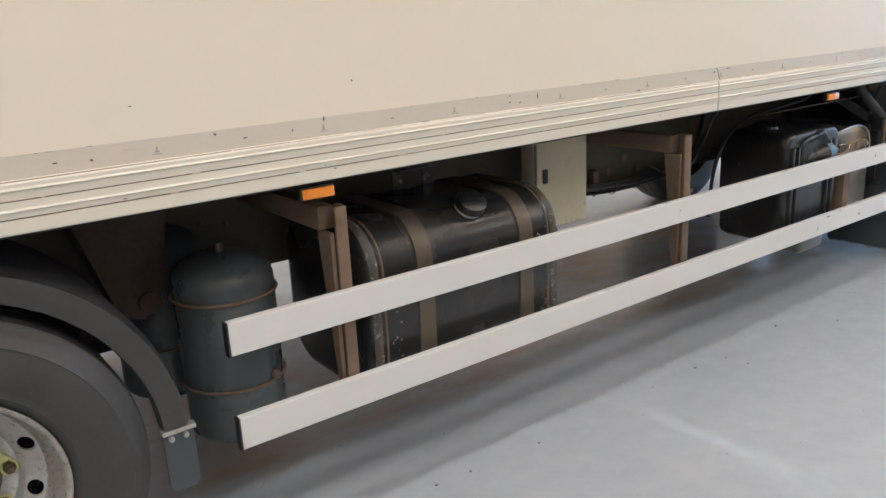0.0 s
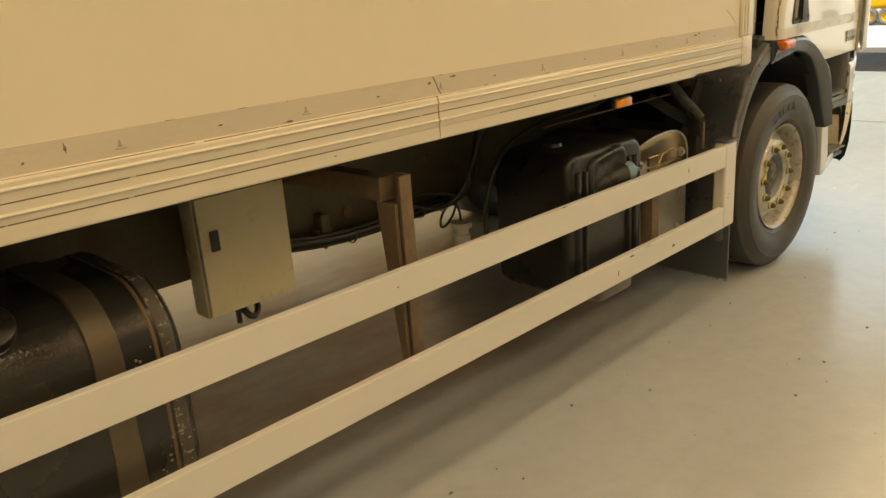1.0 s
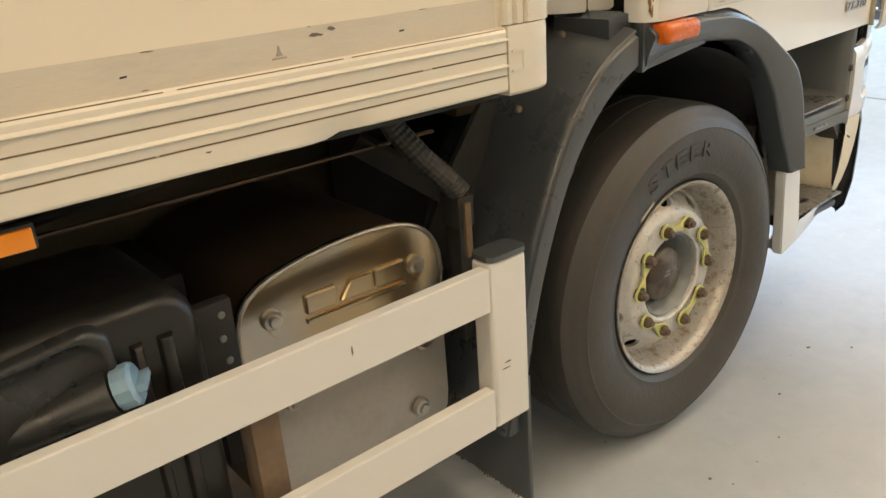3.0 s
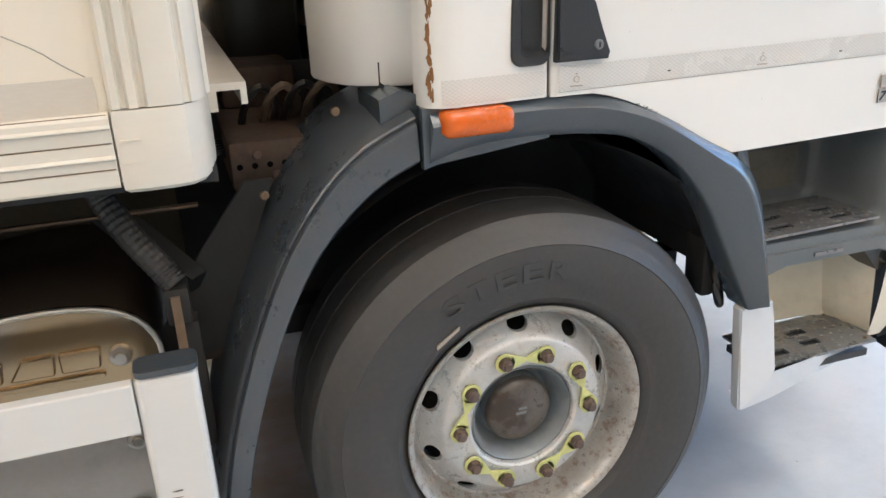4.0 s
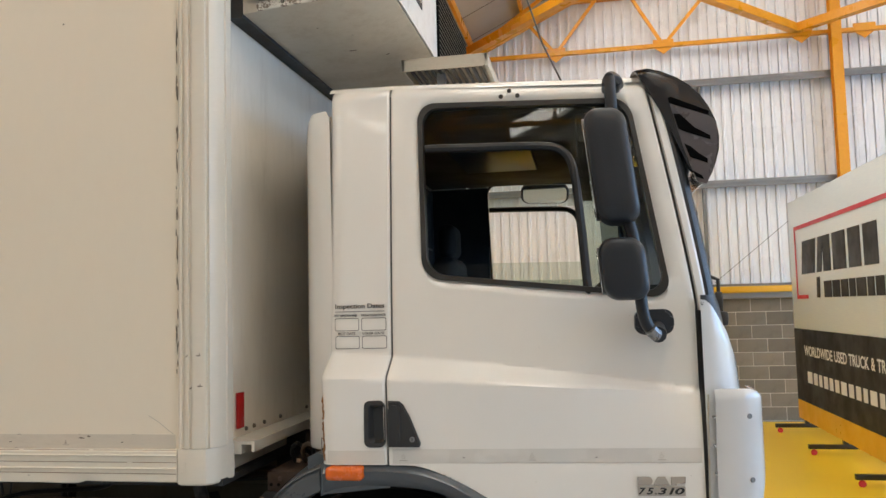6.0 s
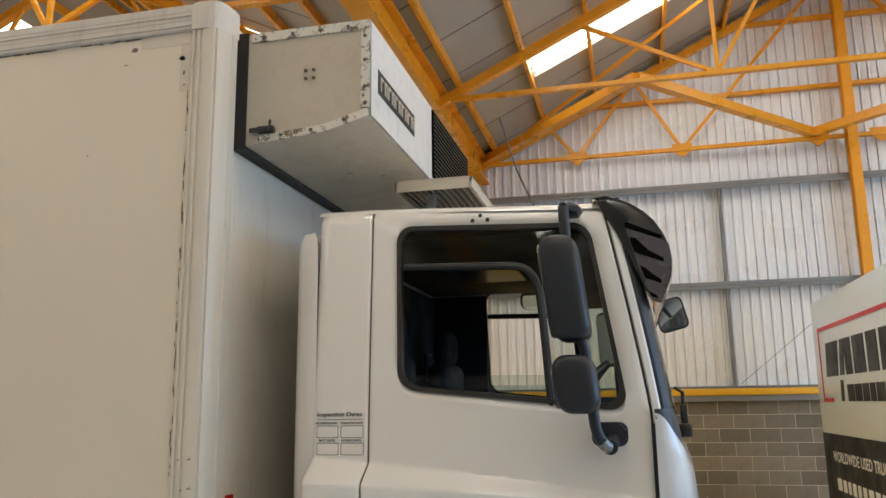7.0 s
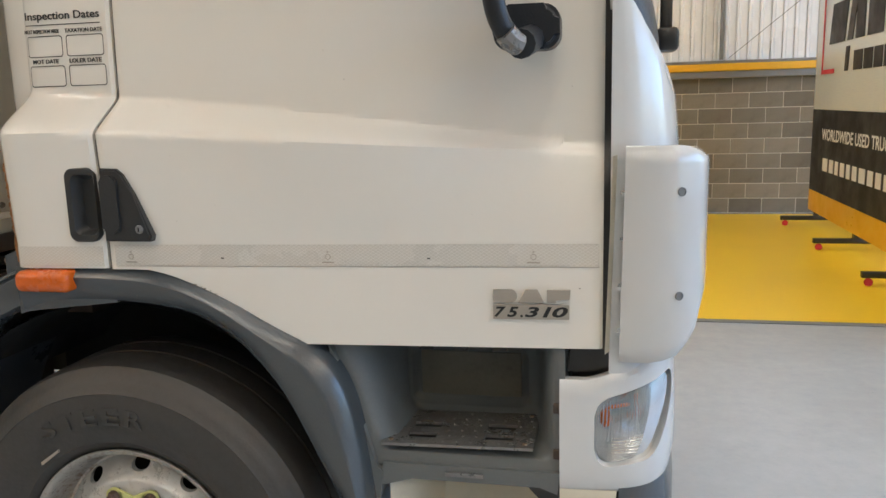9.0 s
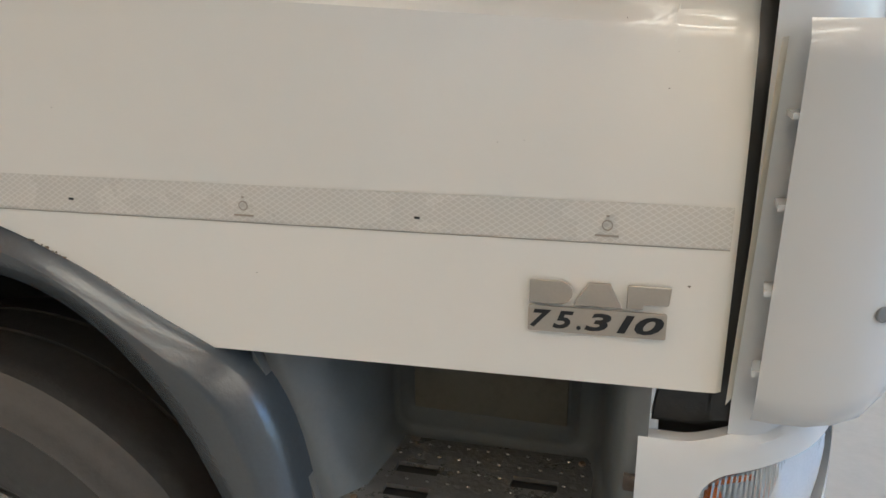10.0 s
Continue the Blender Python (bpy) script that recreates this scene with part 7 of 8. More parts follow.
def lamp_z(u):
    t = (u - LU0) / (LU1 - LU0)
    lo = 0.83 + 0.03 * t + 0.12 * smoothstep(0.5, 1.05, t) ** 1.4
    hi = 0.99 + 0.062 * t
    d = min(t, 1 - t)
    if d < 0.16:
        k = 1 - math.sqrt(max(0.0, 1 - ((0.16 - d) / 0.16) ** 2))
        lo, hi = lo + 0.045 * k, hi - 0.035 * k
    return lo, hi


bm = bmesh.new()
us = [i / 60 for i in range(61)]
us = sorted(set([round(u, 4) for u in us] + [LU0, LU1]))


def bez(u, z, inset=0.0):
    x, y = corner(u)
    bulge = 0.006 * math.sin(math.pi * min(1, max(0, (z - 0.76) / 0.3)))
    nx, ny = corner(min(1, u + 0.01))
    t = Vector((nx - x, ny - y)).normalized() if u < 0.99 else Vector((0, 1))
    n = Vector((t.y, -t.x))
    return (x + n.x * (bulge - inset), y + n.y * (bulge - inset), z)


def top_z(u):
    return 1.034 + 0.02 * smoothstep(0.12, 0.3, u) + 0.05 * smoothstep(0.3, 0.6, u)


low, high, col = [], [], []
for u in us:
    inside = LU0 <= u <= LU1
    lo, hi = lamp_z(min(max(u, LU0), LU1))
    b, t = 0.765 + 0.02 * u, top_z(u)
    low.append([bm.verts.new(bez(u, b + (lo - b) * j / 4, 0.008 * (j == 0))) for j in range(5)])
    high.append([bm.verts.new(bez(u, hi + (t - hi) * j / 4, 0.01 * (j == 4))) for j in range(5)])
    col.append([bm.verts.new(bez(u, lo + (hi - lo) * j / 4)) for j in range(5)] if (u <= LU0 or u >= LU1) else None)
for i in range(len(us) - 1):
    for g in (low, high):
        for j in range(4):
            bm.faces.new((g[i][j], g[i + 1][j], g[i + 1][j + 1], g[i][j + 1]))
    if col[i] and col[i + 1]:
        for j in range(4):
            bm.faces.new((col[i][j], col[i + 1][j], col[i + 1][j + 1], col[i][j + 1]))
bmesh.ops.remove_doubles(bm, verts=bm.verts, dist=1e-5)
out = bmesh.ops.extrude_edge_only(bm, edges=[e for e in bm.edges if e.is_boundary])
for v in (q for q in out["geom"] if isinstance(q, bmesh.types.BMVert)):
    v.co.y += 0.022
    v.co.x -= 0.01 if v.co.x > 7.1 else 0.0
part("lamp_bezel", bm, M["bumper_paint"], bumper, "white lamp surround, lightly stained", angle=40)
lamp = part("headlamp", bmesh.new(), M["lens"], truck, "clear headlamp with an orange indicator bulb")
bm = bmesh.new()
lus = [LU0 + 0.002 + (LU1 - LU0 - 0.004) * i / 30 for i in range(31)]
fine_us = [LU0 + 0.002 + (LU1 - LU0 - 0.004) * i / 96 for i in range(97)]
rows = []
for k, u in enumerate(fine_us):
    lo, hi = lamp_z(u)
    rows.append([bez(u, lo - 0.004 + (hi - lo + 0.008) * j / 6, 0.012 - 0.006 * math.sin(math.pi * j / 6) + 0.0012 * (k % 2)) for j in range(7)])
add_loft(bm, rows, closed=False)
bm.to_mesh(lamp.data)
bm.free()
lamp.data.polygons.foreach_set("use_smooth", [True] * len(lamp.data.polygons))
lamp.visible_shadow = False


def reflector_material():
    m = material("lamp_reflector", (0.74, 0.75, 0.76), 0.2, metal=0.85, vary=0.03, grain=50, stain_amount=0.1, bump=0)
    return m


M["reflector"] = reflector_material()
bm = bmesh.new()
rows = []
for i, u in enumerate(fine_us):
    lo, hi = lamp_z(u)
    rows.append([bez(u, lo - 0.003 + (hi - lo + 0.006) * j / 12, 0.03 + 0.05 * math.sin(math.pi * j / 12) * math.sin(math.pi * i / 96) + (0.003 * (i % 2))) for j in range(13)])
add_loft(bm, rows, closed=False)
part("lamp_reflector", bm, M["reflector"], lamp, "silvered reflector bowl")
for i in range(2, 29):
    u = lus[i]
    lo, hi = lamp_z(u)
    bm = bmesh.new()
    z0, z1 = lo + 0.055, hi - 0.012
    lean = 0.012
    u2 = min(lus[-1], u + lean)
    add_tube(bm, [bez(u, z0, 0.016), bez((u + u2) / 2, (z0 + z1) / 2, 0.012), bez(u2, z1, 0.016)], 0.0016, 5)
    part("lens_rib", bm, M["reflector"], lamp)
for j in range(6):
    bm = bmesh.new()
    z = 0.86 + j * 0.007
    add_tube(bm, [bez(u, z, 0.018) for u in lus[5:24]], 0.0015, 5)
    part("lens_rib", bm, M["reflector"], lamp)
bm = bmesh.new()
c = bez(LU0 + 0.06, 0.935, 0.04)
bmesh.ops.create_uvsphere(bm, u_segments=14, v_segments=10, radius=0.014, matrix=Matrix.Translation(c) @ Matrix.Diagonal((0.9, 0.9, 1.5, 1)))
part("indicator_bulb", bm, M["amber"], lamp, "orange indicator bulb")
bm = bmesh.new()
add_tube(bm, [bez(LU0 + 0.06, 0.955, 0.05), bez(LU0 + 0.24, 0.958, 0.06)], 0.004, 6)
part("amber_strip", bm, M["amber"], lamp, "amber strip")
# grey lower corner and white lower wing
bm = bmesh.new()
rows = []
for z, ins in ((0.36, 0.05), (0.4, 0.018), (0.5, 0.0), (0.62, -0.004), (0.74, -0.003), (0.79, 0.004)):
    rows.append([bez(0.29 + 0.71 * i / 24, 0.76, ins)[:2] + (z,) for i in range(25)])
add_loft(bm, rows, closed=False)
part("bumper_corner", bm, M["grey_plastic"], bumper, "blue-grey lower bumper corner")
bm = bmesh.new()
rows = []
for z, ins, e in ((0.487, 0.03, 0.12), (0.52, 0.022, 0.16), (0.58, 0.012, 0.2), (0.65, 0.006, 0.24), (0.72, 0.002, 0.27), (0.775, 0.002, 0.28)):
    rows.append([bez(-0.0 + e * i / 8, 0.76, ins)[:2] + (z,) for i in range(9)])
add_loft(bm, rows, closed=False)
part("bumper_wing", bm, M["bumper_inside"], bumper, "cream bumper wing with a black gap")
bm = bmesh.new()
rows = [[bez(u, 0.76, 0.05)[:2] + (z,) for u in (0.16, 0.22, 0.3, 0.4)] for z in (0.46, 0.6, 0.78)]
add_loft(bm, rows, closed=False)
part("gap_shadow_panel", bm, M["black"], bumper)
for z in (0.855, 0.965):
    part("bumper_clip", B(6.93, 6.95, 2.246, 2.262, z - 0.012, z + 0.012, bevel=0.003), M["hub"], bumper)
bm = bmesh.new()
add_tube(bm, [(6.93, 2.262, 0.735), (6.96, 2.25, 0.715), (6.985, 2.245, 0.7)], 0.004, 6)
part("loose_cable", bm, M["black"], truck, "loose black cable end")
# Solid black block stands in for the dark of the cavity.
bm = bmesh.new()
add_box(bm, 6.97, 7.06, 2.30, 2.4, 1.02, 1.12)
add_prism(bm, [(6.96, 1.04), (7.1, 1.04), (7.1, 1.11), (6.97, 1.11)], "y", 2.29, 2.32)
part("corner_void", bm, M["black"], bumper, "black block that darkens the cavity over the lamp")
part("bumper_front", B(7.12, 7.215, 2.6, 2 * CY - 2.6, 0.37, 1.06, bevel=0.03), M["bumper_paint"], bumper, "white bumper middle")

# ---- side guard
guard_rail = part("side_guard", B(5.035, 5.15, 2.136, 2.2, 0.43, 0.855, bevel=0.012, seg=3), M["rail_paint"], truck, "cream two-rail side guard, scratched", angle=15)
for z0, z1 in ((0.742, 0.847), (0.435, 0.541)):
    rail = part("rail", B(0.8, 5.033, 2.135, 2.165, z0, z1, bevel=0.0035), M["rail_paint"], guard_rail, "long flat cream rail", angle=15)
    part("end_cap", B(0.794, 0.7995, 2.133, 2.165, z0 - 0.002, z1 + 0.002), M["black"], guard_rail, "black end cap")
bm = bmesh.new()
add_prism(bm, rounded(5.037, 5.153, 2.134, 2.205, 0.02, 4), "z", 0.8555, 0.868)
part("end_cap", bm, M["dark_plastic"], guard_rail, "grey top cap")
rng4 = random.Random(12)
for x, z, w, h in ((3.74, 0.85, 0.03, 0.004), (4.55, 0.48, 0.025, 0.012), (4.2, 0.528, 0.03, 0.008), (4.1, 0.48, 0.006, 0.02), (4.67, 0.8, 0.004, 0.02), (2.9, 0.8, 0.008, 0.005), (4.33, 0.537, 0.05, 0.003), (5.08, 0.6, 0.02, 0.003), (5.07, 0.585, 0.024, 0.002)):
    part("paint_chip", chip(rng4, x, 2.1345, z, w, h), M["scuff"], guard_rail, "dark scrape on the rail")
part("far_guard", B(0.768, 5.1, 2 * CY - 2.163, 2 * CY - 2.135, 0.735, 0.847, bevel=0.004), M["rail_paint"], guard_rail, "far side rail")
part("far_guard", B(0.768, 5.1, 2 * CY - 2.163, 2 * CY - 2.135, 0.39, 0.5, bevel=0.004), M["rail_paint"], guard_rail, "far side rail")


def rusty_post(x0, x1, y0):
    bm = bmesh.new()
    add_box(bm, x0, x1, y0, y0 + 0.014, 0.44, 1.115, bevel=0.003)
    add_box(bm, x1 - 0.014, x1, y0 + 0.014, y0 + 0.06, 0.44, 1.115)
    p = part("guard_post", bm, M["rust"], truck, "rusty brown steel guard post")
    bm = bmesh.new()
    add_box(bm, x0 - 0.03, x1 - 0.015, y0 + 0.06, 2.96, 1.035, 1.112, bevel=0.004)
    part("post_arm", bm, M["rust"], p, "rusty arm")
    bm = bmesh.new()
    add_prism(bm, [(y0 + 0.015, 1.03), (y0 + 0.1, 1.03), (y0 + 0.055, 0.62), (y0 + 0.03, 0.44), (y0 + 0.015, 0.44)], "x", x0 - 0.016, x0 - 0.002)
    part("post_gusset", bm, M["rust"], p, "tapered gusset plate")


rusty_post(1.2, 1.242, 2.168)
rusty_post(2.99, 3.038, 2.19)
part("guard_post", B(4.47, 4.53, 2.2, 2.26, 0.4, 0.74, bevel=0.003), M["rust"], truck, "rusty brown bracket")

# ---- fuel tank
bm = bmesh.new()
sec = rounded(2.235, 2.86, 0.36, 1.0, 0.17, 9)
cyz = (2.55, 0.68)
add_loft(bm, [[(x, cyz[0] + (y - cyz[0]) * k, cyz[1] + (z - cyz[1]) * k) for y, z in sec] for x, k in ((1.33, 0.86), (1.335, 0.93), (1.35, 0.975), (1.375, 0.998), (1.41, 1.0), (2.17, 1.0), (2.21, 0.995), (2.24, 0.97), (2.256, 0.92), (2.26, 0.84))])
tank = part("fuel_tank", bm, M["tank_paint"], truck, "dark grey steel fuel tank, scuffed at the ends")
for x0, x1 in ((1.35, 1.393), (2.19, 2.235)):
    bm = bmesh.new()
    add_loft(bm, [[(x, cyz[0] + (y - cyz[0]) * (1.004 - (0.02 if e else 0)), cyz[1] + (z - cyz[1]) * (1.004 - (0.02 if e else 0))) for y, z in sec] for x, e in ((x0, 1), (x0 + 0.012, 0), (x1 - 0.014, 0), (x1, 1))], caps=False)
    part("dirty_band", bm, M["tank_dirt"], tank, "scratched rusty end of the tank")
rng_t = random.Random(18)
for x in (1.4, 2.183):
    bm = bmesh.new()
    add_loft(bm, [[(xx, cyz[0] + (y - cyz[0]) * k, cyz[1] + (z - cyz[1]) * k) for y, z in sec] for xx, k in ((x - 0.005, 1.0), (x - 0.002, 1.007), (x + 0.002, 1.007), (x + 0.005, 1.0))], caps=False)
    part("weld_seam", bm, M["rust"], tank, "rusty weld seam round the tank")
for i in range(44):
    x = rng_t.choice((2.15, 2.15, 2.205, 1.43)) + rng_t.gauss(0, 0.02)
    part("paint_chip", chip(rng_t, x, 2.2335, rng_t.uniform(0.45, 0.86), rng_t.uniform(0.002, 0.008), rng_t.uniform(0.002, 0.009)), M["mark_grey"], tank, "pale flake in the tank paint")
for x in (1.575, 2.062):
    bm = bmesh.new()
    add_loft(bm, [[(xx, cyz[0] + (y - cyz[0]) * k, cyz[1] + (z - cyz[1]) * k) for y, z in sec] for xx, k in ((x - 0.037, 1.0), (x - 0.034, 1.022), (x + 0.034, 1.022), (x + 0.037, 1.0))], caps=False)
    part("strap", bm, M["strap"], tank, "grey steel tank strap")
bm = bmesh.new()
mcap = pose(1.845, 2.33, 0.955, 38, 0, 0)
CAP_PROFILE = [(0.0, 0.075), (0.05, 0.075), (0.058, 0.07), (0.06, 0.04), (0.055, 0.035)]
add_loft(bm, [[mcap @ Vector((r * math.cos(a), r * math.sin(a), h)) for r, h in CAP_PROFILE] for a in (2 * math.pi * i / 28 for i in range(29))], closed=False)
add_loft(bm, [[mcap @ Vector((x, y, h)) for x, y in ((-0.05, -0.008), (0.05, -0.008), (0.05, 0.008), (-0.05, 0.008))] for h in (0.075, 0.083)])
part("filler_cap", bm, M["black"], tank, "black filler cap")
bm = bmesh.new()
rings = []
for i in range(29):
    a = 2 * math.pi * i / 28
    rings.append([mcap @ Vector((r * math.cos(a), r * math.sin(a), h)) for r, h in ((0.052, 0.045), (0.054, 0.03), (0.05, -0.02), (0.05, -0.06))])
add_loft(bm, rings, closed=False)
part("filler_neck", bm, M["alloy"], tank, "metal filler neck")
bm = bmesh.new()
for a, b in (((1.8, 2.72, 0.99), (1.8, 2.72, 1.07)), ((1.8, 2.72, 1.07), (1.95, 2.72, 1.07)), ((1.95, 2.72, 1.07), (1.95, 2.72, 0.99))):
    add_beam(bm, a, b, 0.05, 0.012)
part("tank_bracket", bm, M["tank_dirt"], tank, "open bracket on the tank top")

# ---- air tanks
for name, cx, cy, z0, z1 in (("air_tank", 0.965, 2.58, 0.255, 0.94), ("air_tank", 0.86, 3.0, 0.3, 0.98)):
    bm = bmesh.new()
    r = 0.172
    prof = [(0.0, z0)] + [(r * math.sin(radians(a)), z0 + 0.07 - 0.07 * math.cos(radians(a))) for a in (20, 40, 60, 78, 90)] + [(r, z0 + 0.1), (r, z1 - 0.1)]
    prof += [(r * math.cos(radians(a)), z1 - 0.09 + 0.09 * math.sin(radians(a))) for a in (0, 15, 35, 55, 75)] + [(0.0, z1)]
    add_lathe(bm, prof, (cx, cy, 0), "z", 48)
    t = part(name, bm, M["air_tank"], truck, "grey painted upright air tank")
    for z in (z0 + 0.235, z1 - 0.14):
        bm = bmesh.new()
        ring = [(cx + 0.178 * math.cos(2 * math.pi * i / 40), cy + 0.178 * math.sin(2 * math.pi * i / 40), z) for i in range(41)]
        add_tube(bm, ring, 0.006, 6)
        part("clamp_wire", bm, M["rust"], t, "rusty round clamp")
    bm = bmesh.new()
    add_lathe(bm, [(0.0, 0.035), (0.014, 0.035), (0.016, 0.0)], (cx, cy, z1 - 0.005), "z", 8)
    part("valve", bm, M["nut"], t, "brass valve")
    bm = bmesh.new()
    a = radians(-60)
    add_tube(bm, [(cx + 0.16 * math.cos(a), cy + 0.16 * math.sin(a), z0 + 0.25), (cx + 0.185 * math.cos(a), cy + 0.185 * math.sin(a), z0 + 0.25)], 0.016, 10)
    part("drain_plug", bm, M["rust"], t, "rusty drain plug")

# ---- electrical cabinet
cabinet = part("cabinet", B(2.578, 2.915, 2.735, 2.82, 0.655, 1.2, bevel=0.006), M["cabinet"], truck, "dirty cream steel cabinet under the body")
part("cabinet_door", B(2.582, 2.918, 2.712, 2.733, 0.662, 1.195, bevel=0.006), M["cabinet"], cabinet, "stained cream cabinet door")
part("latch", B(2.615, 2.647, 2.704, 2.7115, 0.885, 0.955, bevel=0.004), M["black"], cabinet, "black paddle latch")
bm = bmesh.new()
add_tube(bm, [(2.76, 2.85, 0.66), (2.76, 2.83, 0.6), (2.79, 2.81, 0.57), (2.83, 2.84, 0.6), (2.83, 2.9, 0.66)], 0.012, 6, smooth=2)
add_tube(bm, [(2.75, 2.85, 0.66), (2.745, 2.84, 0.56)], 0.01, 6)
part("cable_gland", bm, M["black"], cabinet, "black looped cable under the cabinet")

# ---- chassis and underbody
chassis = part("chassis_rail", B(-2.6, 5.75, 2.98, 3.06, 0.72, 1.03, bevel=0.01), M["chassis"], truck, "olive chassis rail with rusty bolts")
part("chassis_rail", B(-2.6, 6.9, 2 * CY - 3.06, 2 * CY - 2.98, 0.72, 1.03, bevel=0.01), M["chassis"], truck, "far chassis rail")
part("underfloor", B(BOX_X0, 5.24, 2.17, 2 * CY - 2.17, 1.2, 1.226), M["underbody"], truck, "dark dirty underside of the body")
for x in (-2.2, -1.5, -0.8, -0.1, 0.6, 1.4, 2.4, 3.3, 4.0, 4.7):
    part("cross_bearer", B(x, x + 0.07, 2.62, 2 * CY - 2.62, 1.1, 1.2), M["underbody"], truck, "dark cross bearer")
part("sub_frame", B(-2.6, 5.2, 2.97, 3.07, 1.032, 1.1), M["chassis"], truck, "sub-frame rail")
rng6 = random.Random(2)
for x, z, r in ((2.98, 0.93, 0.018), (3.03, 0.9, 0.014), (3.08, 0.94, 0.012), (3.0, 0.82, 0.022), (3.06, 0.82, 0.022), (3.35, 0.95, 0.02), (3.5, 0.86, 0.024), (3.62, 0.78, 0.026), (3.38, 0.8, 0.024), (3.85, 0.93, 0.02), (2.3, 0.9, 0.022), (0.95, 0.95, 0.012), (1.05, 0.95, 0.01), (1.15, 0.93, 0.01)):
    bm = bmesh.new()
    add_lathe(bm, [(0.0, 2.966), (r * 0.7, 2.967), (r, 2.972), (r, 2.981)], (x, 0, z), "y", 12)
    part("chassis_bolt", bm, M["rust"], chassis, "rusty bolt or plug")
bm = bmesh.new()
add_box(bm, 3.21, 3.255, 2.93, 2.99, 0.72, 0.83, bevel=0.01)
add_box(bm, 3.195, 3.275, 2.945, 2.99, 0.725, 0.77, bevel=0.008)
add_tube(bm, [(3.232, 2.95, 0.72), (3.232, 2.95, 0.685)], 0.009, 6)
part("chassis_bracket", bm, M["rust"], chassis, "rusty spring bracket")
rng_l = random.Random(14)
for k in range(7):
    dy, dz, r = rng_l.uniform(-0.03, 0.03), rng_l.uniform(-0.024, 0.024), rng_l.uniform(0.007, 0.015)
    sag = [rng_l.uniform(-0.008, 0.008) for _ in range(6)]
    line = [(2.9, 2.95, 0.77), (3.2, 2.94, 0.72), (3.5, 2.93, 0.715), (3.79, 2.93, 0.73), (3.93, 2.93, 0.722), (4.03, 2.92, 0.755)]
    pts = [(x, y + dy, z + dz + q) for (x, y, z), q in zip(line, sag)] + [(4.07 + 0.5 * dy, 2.9 + dy, 0.86 + dz), (4.09 + dy, 2.86 + dy, 1.09)]
    part("cable_loom", add_tube(bmesh.new(), pts, r, 7, smooth=2), M["black"], truck, "black taped cable loom")
for x, z in ((3.35, 0.717), (3.55, 0.717), (3.74, 0.727), (3.88, 0.725)):
    bm = bmesh.new()
    add_lathe(bm, [(0.036, -0.008), (0.039, 0.0), (0.036, 0.008)], (x, 2.932, z), "x", 12)
    part("cable_tie", bm, M["black"], truck, "black tape wrap on the loom")
bm = bmesh.new()
add_tube(bm, [(3.87, 2.66, 0.5), (3.85, 2.63, 0.8), (3.88, 2.56, 1.0), (4.05, 2.52, 1.075), (4.35, 2.5, 1.1), (4.52, 2.5, 1.11), (4.6, 2.48, 1.16)], 0.011, 7, smooth=2)
part("fuel_pipe", bm, M["black"], truck, "black pipe over the plastic tank")
bm = bmesh.new()
for j in range(5):
    add_tube(bm, [(4.2, 2.6 + 0.03 * j, 1.15), (4.8, 2.6 + 0.03 * j, 1.14 - 0.004 * j), (5.2, 2.62 + 0.03 * j, 1.13), (5.5, 2.7 + 0.03 * j, 1.16)], 0.011, 6, smooth=1)
part("pipe_run", bm, M["black"], truck, "bundle of black pipes under the body")
part("edge_plate", B(4.1, 5.2, 2.5, 2.515, 1.06, 1.066), M["rust"], truck, "thin rusty plate edge")
bm = bmesh.new()
add_lathe(bm, [(0.0, 0.34), (0.036, 0.34), (0.04, 0.345), (0.04, 0.46), (0.034, 0.465), (0.034, 0.49), (0.05, 0.495), (0.05, 0.52), (0.0, 0.525)], (3.97, 2.9, 0.1), "z", 24)
can = part("filter_can", bm, M["paper"], truck, "white screw-on filter canister")
part("printed_bar", B(3.945, 3.99, 2.857, 2.86, 0.475, 0.495), M["ink"], can)
bm = bmesh.new()
add_tube(bm, [(3.97, 2.9, 0.62), (3.95, 2.89, 0.7), (3.9, 2.89, 0.73), (3.85, 2.9, 0.69), (3.84, 2.91, 0.63), (3.88, 2.92, 0.61), (3.95, 2.92, 0.66), (3.99, 2.93, 0.76)], 0.006, 6, smooth=2)
part("filter_pipe", bm, M["black"], can)

# ---- black plastic tank with a blue cap
bm = bmesh.new()
sec = rounded(3.885, 4.43, 0.4, 1.0, 0.07, 7)
add_loft(bm, [[(4.15 + (x - 4.15) * k, y, 0.66 + (z - 0.66) * k) for x, z in sec] for y, k in ((2.225, 0.9), (2.2265, 0.935), (2.232, 0.965), (2.245, 0.988), (2.268, 1.0), (2.3, 1.0), (2.56, 1.0), (2.6, 0.97), (2.61, 0.9))])
ptank = part("plastic_tank", bm, M["tank_black"], truck, "black moulded plastic tank with a blue cap")
for x, w in ((3.945, 0.016), (3.995, 0.012), (4.31, 0.012), (4.36, 0.016)):
    bm = bmesh.new()
    add_loft(bm, [[(x + a * k, y, 0.68 + (z - 0.68) * (0.93 + 0.07 * k)) for a, z in ((-w, 0.46), (w, 0.46), (w, 0.93), (-w, 0.93))] for y, k in ((2.232, 1.0), (2.216, 0.75), (2.211, 0.45))])
    part("moulded_rib", bm, M["tank_black"], ptank, "upright moulded rib", angle=50)
bm = bmesh.new()
add_loft(bm, [[(x, y, z + 0.12 * (x - 4.02) * lift) for x, z in rounded(4.015 + d, 4.275 - d, 0.745 + d, 0.965 - d, 0.05, 6)] for y, d, lift in ((2.23, 0.0, 1), (2.212, 0.003, 1), (2.204, 0.01, 1), (2.204, 0.016, 1), (2.21, 0.021, 1), (2.222, 0.03, 1), (2.2235, 0.06, 1))])
